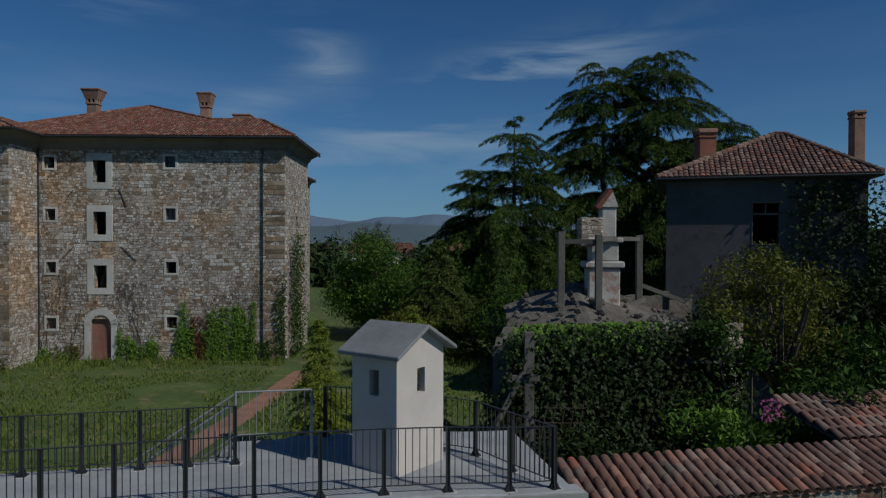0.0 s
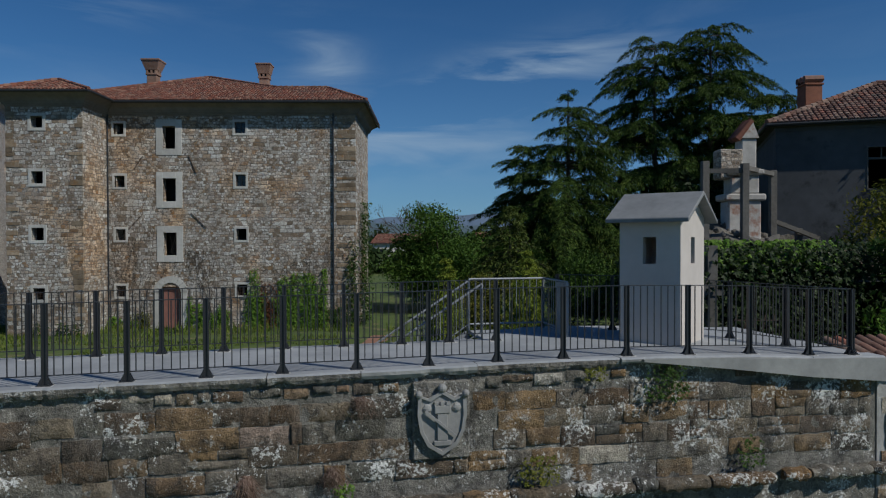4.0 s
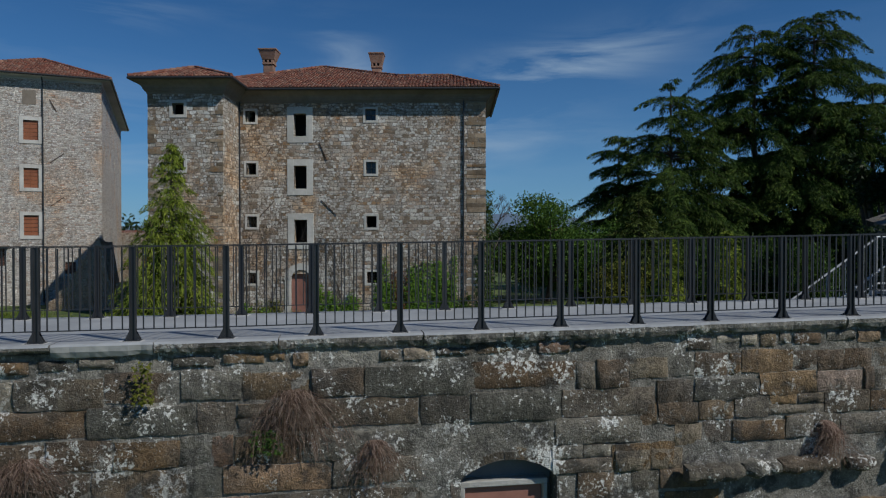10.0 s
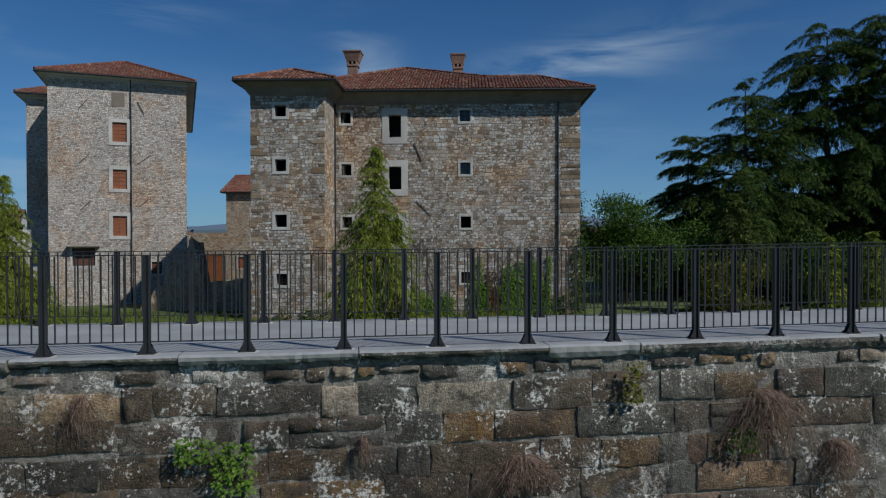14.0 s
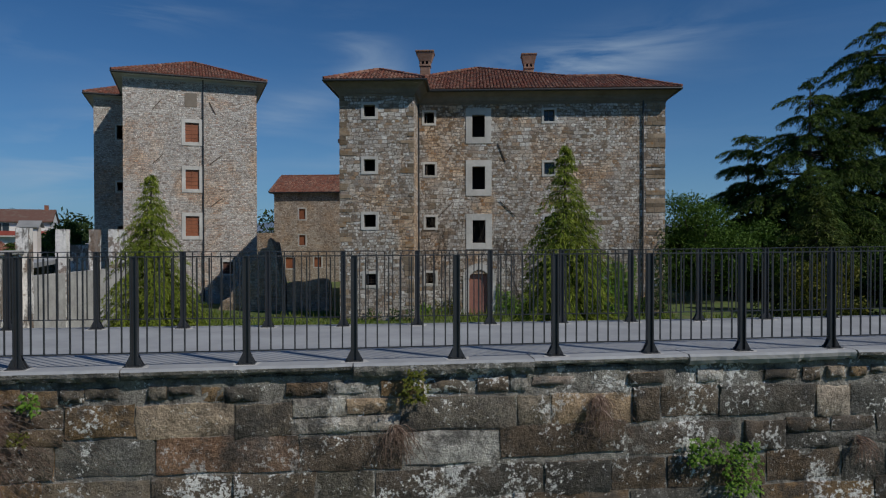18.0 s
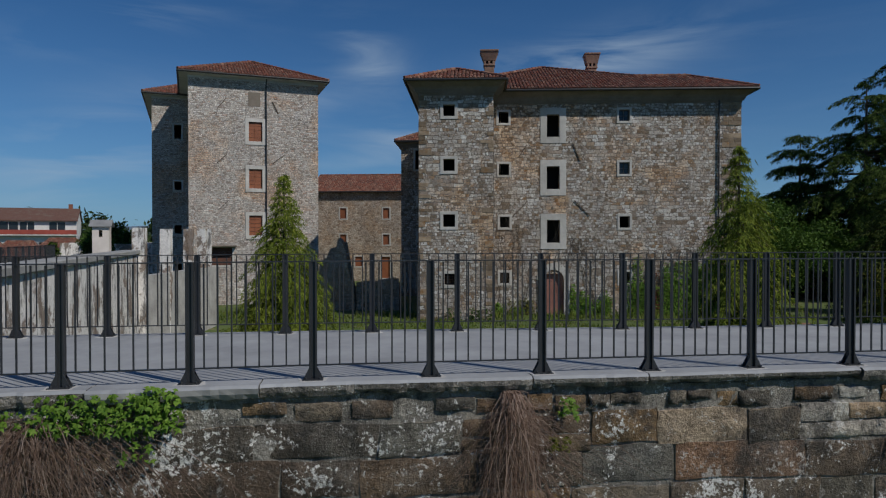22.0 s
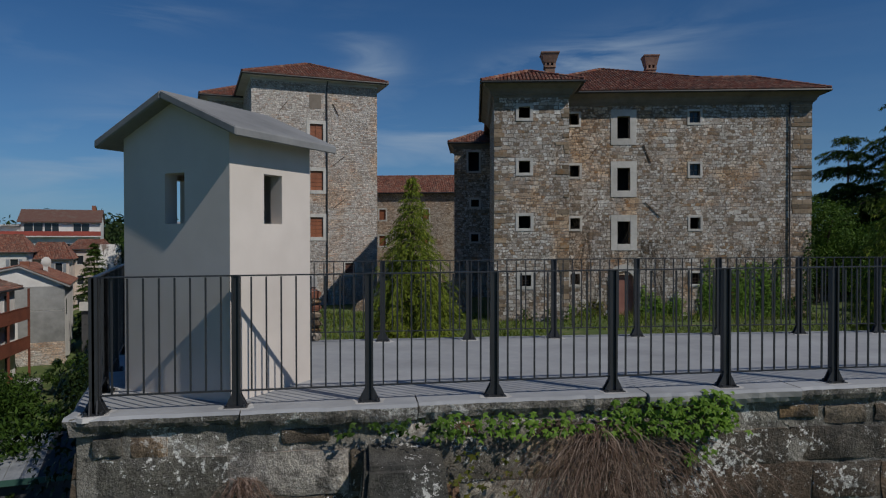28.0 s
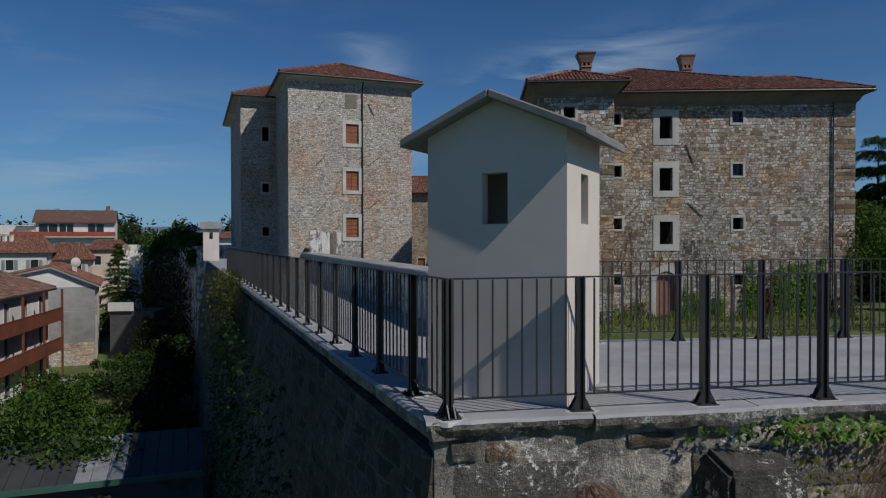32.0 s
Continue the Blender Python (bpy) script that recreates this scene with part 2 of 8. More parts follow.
def streaked(name, light, dark, brown):
    """Old whitewash: pale ground, dark rain streaks, brown patches where it has come off."""
    m, nt, b = material(name, 0.92)
    raw = world_pos(nt)
    fine = noise_of(nt, raw, 9, 6, 0.7)
    c = ramp(nt, fine, [(0.3, tuple(v * 0.7 for v in light)), (0.6, light)])
    mp = nt.nodes.new("ShaderNodeMapping")
    mp.inputs["Scale"].default_value = (1.5, 1.5, 0.4)
    nt.links.new(raw, mp.inputs["Vector"])
    st = noise_of(nt, mp.outputs["Vector"], 1.6, 9, 0.78)
    c = blend(nt, ramp(nt, st, [(0.515, (0, 0, 0)), (0.575, (0.9,) * 3)]), c, dark)
    c = blend(nt, ramp(nt, noise_of(nt, raw, 0.55, 8, 0.75, 0.3), [(0.51, (0, 0, 0)), (0.55, (0.85,) * 3)]), c, blend(nt, ramp(nt, fine, [(0.4, (0, 0, 0)), (0.6, (1, 1, 1))]), brown, tuple(v * 0.45 for v in brown)))
    nt.links.new(c, b.inputs["Base Color"])
    bump(nt, b, fine, 0.7, 0.03)
    return m


STONE_T = streaked("worn_streaked_whitewash", (0.80, 0.77, 0.735), (0.12, 0.11, 0.10), (0.22, 0.15, 0.105))
TRIM = speckled("pale_limestone", (0.43, 0.415, 0.385), (0.60, 0.58, 0.545), 5, 0.75, relief=0.25)
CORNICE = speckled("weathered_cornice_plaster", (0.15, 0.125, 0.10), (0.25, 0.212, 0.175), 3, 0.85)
SOFFIT = speckled("pale_painted_soffit", (0.50, 0.50, 0.49), (0.64, 0.64, 0.63), 3, 0.8)
CONCRETE = speckled("pale_grey_concrete_paving", (0.26, 0.27, 0.285), (0.335, 0.345, 0.36), 9, 0.85, relief=0.15, depth=0.004)
STEEL = speckled("anthracite_painted_steel", (0.022, 0.024, 0.028), (0.032, 0.034, 0.038), 20, 0.45, 0.0, relief=0.05, depth=0.001)
ZINC = speckled("galvanised_steel", (0.26, 0.275, 0.29), (0.38, 0.395, 0.41), 16, 0.6, 0.4, relief=0.05, depth=0.001)
STUCCO = speckled("smooth_cream_stucco", (0.545, 0.49, 0.445), (0.63, 0.575, 0.53), 3.2, 0.9, relief=0.12, depth=0.004)
ROOFGREY = speckled("grey_cement_roof", (0.17, 0.175, 0.18), (0.25, 0.255, 0.26), 8, 0.8, relief=0.4, depth=0.006)
GRASS = speckled("meadow_grass", (0.038, 0.068, 0.012), (0.10, 0.14, 0.03), 3.0, 0.95, relief=0.8, depth=0.06, patch=(0.17, 0.15, 0.07))
SOIL = speckled("dark_garden_earth", (0.03, 0.035, 0.018), (0.07, 0.075, 0.035), 2, 0.95, relief=0.6, depth=0.05)
PATHRED = speckled("red_brown_gravel", (0.20, 0.10, 0.065), (0.34, 0.18, 0.12), 6, 0.9)
# near-black stand-in for unlit hollows
DARK = speckled("unlit_interior_black", (0.010, 0.010, 0.011), (0.02, 0.02, 0.021), 2, 0.9)
BRICK = speckled("weathered_chimney_brick", (0.16, 0.085, 0.06), (0.34, 0.22, 0.165), 5, 0.9, relief=0.5, depth=0.02)
BRICK_RED = speckled("red_chimney_brick", (0.16, 0.06, 0.035), (0.28, 0.11, 0.065), 7, 0.9, relief=0.5, depth=0.02)
WOOD_RED = speckled("red_brown_stained_board", (0.20, 0.065, 0.03), (0.33, 0.115, 0.05), 7, 0.6)
DOORRED = speckled("faded_red_door_wood", (0.22, 0.09, 0.07), (0.32, 0.15, 0.115), 6, 0.7)
OLDWOOD = speckled("silvered_old_timber", (0.075, 0.068, 0.06), (0.16, 0.148, 0.132), 9, 0.85, relief=0.5)
BARK = speckled("dark_bark", (0.045, 0.035, 0.027), (0.11, 0.09, 0.07), 6, 0.9, relief=0.8, depth=0.03)
GREYPLASTER = speckled("stained_grey_plaster", (0.05, 0.05, 0.053), (0.105, 0.105, 0.11), 1.6, 0.9, relief=0.25, depth=0.01, patch=(0.03, 0.03, 0.031))
WHITEWALL = speckled("white_house_plaster", (0.55, 0.53, 0.50), (0.74, 0.72, 0.69), 2, 0.9, relief=0.1)


def block_material(name, tones, lichen, joint=0.0):
    m, nt, b = material(name, 0.93)
    pos = world_pos(nt)
    oi = nt.nodes.new("ShaderNodeObjectInfo")
    geo = nt.nodes.new("ShaderNodeNewGeometry")
    ad = nt.nodes.new("ShaderNodeMath")
    ad.operation = "ADD"
    nt.links.new(oi.outputs["Random"], ad.inputs[0])
    nt.links.new(geo.outputs["Random Per Island"], ad.inputs[1])
    fr = nt.nodes.new("ShaderNodeMath")
    fr.operation = "FRACT"
    nt.links.new(ad.outputs[0], fr.inputs[0])
    c = ramp(nt, fr.outputs[0], [(i / (len(tones) - 1), k) for i, k in enumerate(tones)])
    mid = noise_of(nt, pos, 5.0, 6, 0.7, 0.3)
    fine = noise_of(nt, pos, 26.0, 6, 0.7)
    c = blend(nt, 0.95, c, ramp(nt, mid, [(0.28, (0.3, 0.28, 0.26)), (0.72, (1.75, 1.66, 1.52))]), "MULTIPLY")
    c = blend(nt, 0.8, c, ramp(nt, fine, [(0.3, (0.6,) * 3), (0.7, (1.35,) * 3)]), "MULTIPLY")
    # grey weathering film in large patches
    c = blend(nt, ramp(nt, noise_of(nt, pos, 0.9, 5, 0.65), [(0.5, (0, 0, 0)), (0.7, (0.6,) * 3)]), c, ramp(nt, mid, [(0.3, (0.05, 0.05, 0.045)), (0.7, (0.20, 0.198, 0.185))]))
    # pale crustose lichen: small spots gathered in colonies
    spots = noise_of(nt, pos, 19.0, 5, 0.75, 0.2)
    colony = noise_of(nt, pos, 1.7, 4, 0.65)
    mu = nt.nodes.new("ShaderNodeMath")
    mu.operation = "MULTIPLY_ADD"
    mu.inputs[1].default_value = 0.9
    nt.links.new(colony, mu.inputs[0])
    nt.links.new(spots, mu.inputs[2])
    half = nt.nodes.new("ShaderNodeMath")
    half.operation = "MULTIPLY"
    half.inputs[1].default_value = 0.5
    nt.links.new(mu.outputs[0], half.inputs[0])
    c = blend(nt, ramp(nt, half.outputs[0], [(0.528, (0, 0, 0)), (0.538, (lichen,) * 3)]), c, (0.74, 0.73, 0.70))
    # lime smears, and finest pale flecks everywhere
    smear = noise_of(nt, pos, 3.2, 9, 0.78, 0.4)
    c = blend(nt, ramp(nt, smear, [(0.59, (0, 0, 0)), (0.66, (0.8 * lichen,) * 3)]), c, (0.34, 0.335, 0.315))
    c = blend(nt, ramp(nt, noise_of(nt, pos, 48.0, 2, 0.6), [(0.67, (0, 0, 0)), (0.70, (0.6 * lichen,) * 3)]), c, (0.55, 0.54, 0.51))
    # dark crust in hollows of the large pattern
    c = blend(nt, ramp(nt, noise_of(nt, pos, 2.1, 7, 0.75), [(0.53, (0, 0, 0)), (0.62, (0.75,) * 3)]), c, (0.035, 0.033, 0.03))
    nt.links.new(c, b.inputs["Base Color"])
    h = blend(nt, 0.5, mid, fine)
    bump(nt, b, h, 1.0, 0.085)
    return m


COPING = block_material("weathered_grey_coping", [(0.17, 0.165, 0.155), (0.27, 0.265, 0.255), (0.21, 0.20, 0.19)], 0.6)
MORTAR = block_material("old_lime_mortar", [(0.16, 0.155, 0.142), (0.25, 0.244, 0.228)], 0.9)
MORTAR_PALE = speckled("pale_repointing_mortar", (0.26, 0.25, 0.235), (0.46, 0.45, 0.43), 9, 0.95, relief=0.7, depth=0.03)


def tile_material(name, cols, vary):
    m, nt, b = material(name, 0.82)
    pos = world_pos(nt)
    geo = nt.nodes.new("ShaderNodeNewGeometry")
    oi = nt.nodes.new("ShaderNodeObjectInfo")
    addn = nt.nodes.new("ShaderNodeMath")
    addn.operation = "ADD"
    nt.links.new(geo.outputs["Random Per Island"], addn.inputs[0])
    nt.links.new(oi.outputs["Random"], addn.inputs[1])
    fr = nt.nodes.new("ShaderNodeMath")
    fr.operation = "FRACT"
    nt.links.new(addn.outputs[0], fr.inputs[0])
    c = ramp(nt, fr.outputs[0], [(i / (len(cols) - 1), k) for i, k in enumerate(cols)])
    c = blend(nt, 0.75, c, ramp(nt, noise_of(nt, pos, 7, 6, 0.7), [(0.3, (0.55, 0.53, 0.5)), (0.7, (1.2, 1.2, 1.2))]), "MULTIPLY")
    c = blend(nt, ramp(nt, noise_of(nt, pos, 1.1, 5, 0.7), [(0.52, (0, 0, 0)), (0.75, (vary,) * 3)]), c, (0.16, 0.15, 0.125))
    nt.links.new(c, b.inputs["Base Color"])
    bump(nt, b, noise_of(nt, pos, 22, 4), 0.3, 0.006)
    return m


TILE = tile_material("terracotta_roof_tile", [(0.10, 0.036, 0.025), (0.26, 0.09, 0.054), (0.165, 0.06, 0.038), (0.33, 0.18, 0.125), (0.13, 0.068, 0.052), (0.22, 0.073, 0.044)], 0.55)
TILE_OLD = tile_material("lichen_covered_roof_tile", [(0.085, 0.045, 0.034), (0.19, 0.095, 0.068), (0.12, 0.062, 0.048), (0.27, 0.18, 0.14), (0.27, 0.085, 0.05)], 0.7)


def glass_dark():
    m, nt, b = material("dark_window_glass", 0.08)
    b.inputs["Base Color"].default_value = (0.02, 0.025, 0.03, 1)
    return m


GLASS = glass_dark()


# ---- mesh helpers ----
def mesh_ob(name, bm, mat, parent=None, label="", smooth=False):
    me = bpy.data.meshes.new(name)
    bm.normal_update()
    bm.to_mesh(me)
    bm.free()
    if smooth:
        for p in me.polygons:
            p.use_smooth = True
    for mm in (mat if isinstance(mat, (list, tuple)) else [mat]):
        me.materials.append(mm)
    ob = new(name, me)
    if parent is not None:
        ob.parent = parent
    if label:
        ob["label"] = label
    return ob


part = mesh_ob


def raw_ob(name, verts, faces, mat, parent=None, label="", smooth=False):
    me = bpy.data.meshes.new(name)
    me.from_pydata(verts, [], faces)
    me.update()
    if smooth:
        for p in me.polygons:
            p.use_smooth = True
    me.materials.append(mat)
    ob = new(name, me)
    if parent is not None:
        ob.parent = parent
    if label:
        ob["label"] = label
    return ob


def shared(name, me, m, parent=None):
    ob = new(name, me)
    if parent is not None:
        ob.parent = parent
    ob.matrix_local = m
    return ob


def empty(name, m, label="", category="", group="", kind=""):
    ob = new(name)
    ob.matrix_world = m
    return tagged(ob, label, category, group, kind)


def box(bm, x0, x1, y0, y1, z0, z1, bevel=0.0, m=None):
    r = bmesh.ops.create_cube(bm, size=1, matrix=Matrix.Translation(((x0 + x1) / 2, (y0 + y1) / 2, (z0 + z1) / 2)) @ Matrix.Diagonal((x1 - x0, y1 - y0, z1 - z0, 1)))
    if bevel:
        es = list({e for v in r["verts"] for e in v.link_edges})
        r = bmesh.ops.bevel(bm, geom=es, offset=bevel, segments=1, affect="EDGES")
    if m is not None:
        vs = r["verts"] if not bevel else list({v for f in r["faces"] for v in f.verts} | {v for v in r["verts"]})
        bmesh.ops.transform(bm, matrix=m, verts=vs)
    return bm


def boxbm(x0, x1, y0, y1, z0, z1, bevel=0.0):
    return box(bmesh.new(), x0, x1, y0, y1, z0, z1, bevel)


def prism(bm, pts, z0, z1):
    """Upright prism over a plan polygon; z0, z1 numbers or one value per corner."""
    n = len(pts)
    zb = z0 if isinstance(z0, (list, tuple)) else [z0] * n
    zt = z1 if isinstance(z1, (list, tuple)) else [z1] * n
    lo = [bm.verts.new((x, y, z)) for (x, y), z in zip(pts, zb)]
    hi = [bm.verts.new((x, y, z)) for (x, y), z in zip(pts, zt)]
    bm.faces.new(list(reversed(lo)))
    bm.faces.new(hi)
    for i in range(n):
        j = (i + 1) % n
        bm.faces.new((lo[i], lo[j], hi[j], hi[i]))
    return bm


def rod(bm, a, b, r, sides=6, r2=None):
    a, b = Vector(a), Vector(b)
    d = b - a
    q = d.to_track_quat("Z", "Y").to_matrix().to_4x4()
    bmesh.ops.create_cone(bm, cap_ends=True, segments=sides, radius1=r, radius2=r if r2 is None else r2, depth=d.length, matrix=Matrix.Translation((a + b) / 2) @ q)
    return bm


def bar(bm, a, b, w, h):
    """A square bar from a to b."""
    a, b = Vector(a), Vector(b)
    d = b - a
    q = d.to_track_quat("X", "Z").to_matrix().to_4x4()
    bmesh.ops.create_cube(bm, size=1, matrix=Matrix.Translation((a + b) / 2) @ q @ Matrix.Diagonal((d.length, w, h, 1)))
    return bm


# ---- plan of the terrace: an axis along its outer edge ----
ORIGIN, ALONG = Vector((-37.27, 3.95, 0)), radians(11.9)
AX, IN = Vector((math.cos(ALONG), math.sin(ALONG), 0)), Vector((-math.sin(ALONG), math.cos(ALONG), 0))
LEFT = Vector((-0.432, 0.902, 0))
BACK = 3.55


def deck_z(s):
    """The walkway rises gently towards its far end and dips again at the last corner."""
    return float(np.interp(s, (0, 7, 12, 17, 22, 27, 31, 34, 36.3, 38, 39.2, 40.5), (0, 0.045, 0.05, 0.07, 0.115, 0.19, 0.26, 0.315, 0.325, 0.285, 0.215, 0.19)))


def at(s, n, z=0.0):
    """A place by its way along the terrace and in from its edge, which bows a little."""
    n += float(np.interp(s, (0, 3, 8, 16, 25, 33, 40), (0.05, 0.13, 0.17, 0.16, 0.01, -0.05, 0.0))) * min(1, max(0, (2 - n) / 1.5))
    p = ORIGIN + AX * s + IN * n
    return Vector((p.x, p.y, z))


# ---- ground ----
def build_ground():
    """One sheet: town level low down in front and at the side, the castle court raised behind the ramparts."""
    tagged(raw_ob("ground", [(-3000, -3000, -10.6), (3000, -3000, -10.6), (3000, 4500, -10.6), (-3000, 4500, -10.6)], [(0, 1, 2, 3)], GRASS), "wide green plain round the town", "ground", kind="structure")
    foot = [at(-0.2, 0.3), at(40.2, 0.3), at(52, 0.3), Vector((60, 60, 0)), Vector((60, 190, 0)), Vector((-112, 190, 0)), ORIGIN + LEFT * 54 + Vector((0.6, 0, 0))]
    bm = prism(bmesh.new(), [(p.x, p.y) for p in foot], -10.7, -4.0)
    tagged(mesh_ob("castle_court", bm, GRASS), "grassy castle court with worn patches", "ground", kind="structure")


build_ground()


# ---- terrace and rampart ----
def strip(name, s0, s1, n0, n1, thick, mat, dz=0.0, step=1.0, label="", cat="", kind="structure"):
    bm = bmesh.new()
    k = max(1, round((s1 - s0) / step))
    ring = []
    for i in range(k + 1):
        s = s0 + (s1 - s0) * i / k
        z = deck_z(s) + dz
        e = n1(s) if callable(n1) else n1
        ring.append([bm.verts.new(at(s, n, zz)) for n, zz in ((n0, z), (e, z), (e, z - thick), (n0, z - thick))])
    for a, b in zip(ring, ring[1:]):
        for j in range(4):
            bm.faces.new((a[j], b[j], b[(j + 1) % 4], a[(j + 1) % 4]))
    bm.faces.new(ring[0])
    bm.faces.new(list(reversed(ring[-1])))
    bmesh.ops.recalc_face_normals(bm, faces=bm.faces)
    return tagged(mesh_ob(name, bm, mat), label, cat, kind=kind)


def build_terrace():
    strip("terrace_floor", -0.1, 40.3, 0.15, lambda s: 3.95 - 0.05 * (s - 1.3) if s < 34.4 else 3.75, 0.3, CONCRETE, label="pale grey concrete walkway on the rampart", cat="floor")
    tagged(mesh_ob("corner_slab", prism(bmesh.new(), [(q.x, q.y) for q in (at(0.02, -0.05), at(0.8, -0.05), at(0.8, 1.2), at(-0.16, 1.2))], -0.3, -0.008), CONCRETE), "concrete corner of the rampart walkway", "floor", kind="structure")
    # walkway on the flank, behind the left railing
    d = LEFT
    inn = Vector((0.902, 0.432, 0))
    p = [ORIGIN + d * 0.05 + inn * 0.12, ORIGIN + d * 0.05 + inn * 2.2, ORIGIN + d * 53 + inn * 2.2, ORIGIN + d * 53 + inn * 0.12]
    tagged(mesh_ob("flank_walkway", prism(bmesh.new(), [(q.x, q.y) for q in p], -0.3, -0.004), CONCRETE), "narrow grey concrete walkway on the flank", "floor", kind="structure")
    lab = "old dark stone rampart wall, lichen-spotted"
    strip("wall_rampart_front", 26.23, 40.35, -0.070, 0.3, 10.4, MORTAR, dz=-0.1, label=lab, cat="wall")
    strip("wall_rampart_corner", -0.12, 24.97, -0.070, 0.3, 10.4, MORTAR, dz=-0.1, label=lab, cat="wall")
    strip("wall_rampart_over_niche", 24.97, 26.23, -0.070, 0.3, 1.50, MORTAR, dz=-0.1, label=lab, cat="wall")
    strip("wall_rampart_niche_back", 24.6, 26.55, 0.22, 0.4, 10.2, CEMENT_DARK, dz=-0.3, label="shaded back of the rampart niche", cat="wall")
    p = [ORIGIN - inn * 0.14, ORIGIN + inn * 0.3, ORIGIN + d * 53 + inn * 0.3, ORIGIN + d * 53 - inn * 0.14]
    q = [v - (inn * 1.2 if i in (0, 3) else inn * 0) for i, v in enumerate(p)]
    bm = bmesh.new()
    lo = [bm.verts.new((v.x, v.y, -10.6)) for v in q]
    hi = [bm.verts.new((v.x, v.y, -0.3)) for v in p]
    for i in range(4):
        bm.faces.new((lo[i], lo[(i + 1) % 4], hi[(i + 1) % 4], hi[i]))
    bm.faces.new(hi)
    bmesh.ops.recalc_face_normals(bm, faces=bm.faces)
    tagged(mesh_ob("wall_rampart_flank", bm, STONE_SHADE), "tall shaded stone rampart flank", "wall", kind="structure")


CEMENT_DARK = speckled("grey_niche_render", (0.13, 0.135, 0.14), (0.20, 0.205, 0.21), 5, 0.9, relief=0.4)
# flank stone: its deep shade is put into these very dark tones
STONE_SHADE = rubble("shade_darkened_rampart_stone", [(0.03, 0.027, 0.024), (0.08, 0.07, 0.06), (0.05, 0.045, 0.04), (0.11, 0.085, 0.06), (0.07, 0.068, 0.065)], 0.4, (0.085, 0.08, 0.07), (1.0, 0.8, 0.6), 1.6, 0.8, 0.12)
build_terrace()


# ---- railings ----
RAIL_H = 1.12


GROUT = speckled("pale_cement_grout", (0.36, 0.355, 0.345), (0.52, 0.51, 0.495), 14, 0.9, relief=0.5, depth=0.01)


def meshes_rail():
    post = bmesh.new()
    box(post, -0.036, 0.036, -0.012, 0.012, 0.012, RAIL_H + 0.004, 0.003)
    for dx in (-0.028, 0.028):
        box(post, dx - 0.008, dx + 0.008, -0.032, 0.032, 0.012, RAIL_H + 0.002)
    foot = bmesh.new()
    box(foot, -0.095, 0.095, -0.08, 0.08, 0.0, 0.014)
    for sx in (-1, 1):
        for y0 in (-0.035, 0.02):
            v = [foot.verts.new((sx * 0.03, y0, 0.014)), foot.verts.new((sx * 0.09, y0, 0.014)), foot.verts.new((sx * 0.03, y0, 0.13))]
            w = [foot.verts.new((q.co.x, y0 + 0.012, q.co.z)) for q in v]
            foot.faces.new(v)
            foot.faces.new(list(reversed(w)))
            for i in range(3):
                j = (i + 1) % 3
                foot.faces.new((v[i], w[i], w[j], v[j]))
    for sx in (-1, 1):
        for sy in (-1, 1):
            rod(foot, (sx * 0.065, sy * 0.055, 0.014), (sx * 0.065, sy * 0.055, 0.032), 0.012, 6)
    bmesh.ops.recalc_face_normals(foot, faces=foot.faces)
    picket = bmesh.new()
    box(picket, -0.007, 0.007, -0.007, 0.007, 0.145, RAIL_H - 0.012)
    out = []
    pad = bmesh.new()
    ring = [pad.verts.new(((0.135 + 0.02 * math.sin(5 * q)) * math.copysign(abs(math.cos(q)) ** 0.4, math.cos(q)), (0.115 + 0.015 * math.cos(3 * q)) * math.copysign(abs(math.sin(q)) ** 0.4, math.sin(q)), 0.006)) for q in (k * math.pi / 8 + 0.1 for k in range(16))]
    low = [pad.verts.new((v.co.x * 1.08, v.co.y * 1.08, -0.03)) for v in ring]
    pad.faces.new(ring)
    for k in range(16):
        pad.faces.new((low[k], low[(k + 1) % 16], ring[(k + 1) % 16], ring[k]))
    for nm, bm in (("post", post), ("foot", foot), ("picket", picket), ("grout_pad", pad)):
        me = bpy.data.meshes.new(nm)
        bm.to_mesh(me)
        bm.free()
        me.materials.append(GROUT if nm == "grout_pad" else STEEL)
        out.append(me)
    return out


POST, FOOT, PICKET, PAD = meshes_rail()


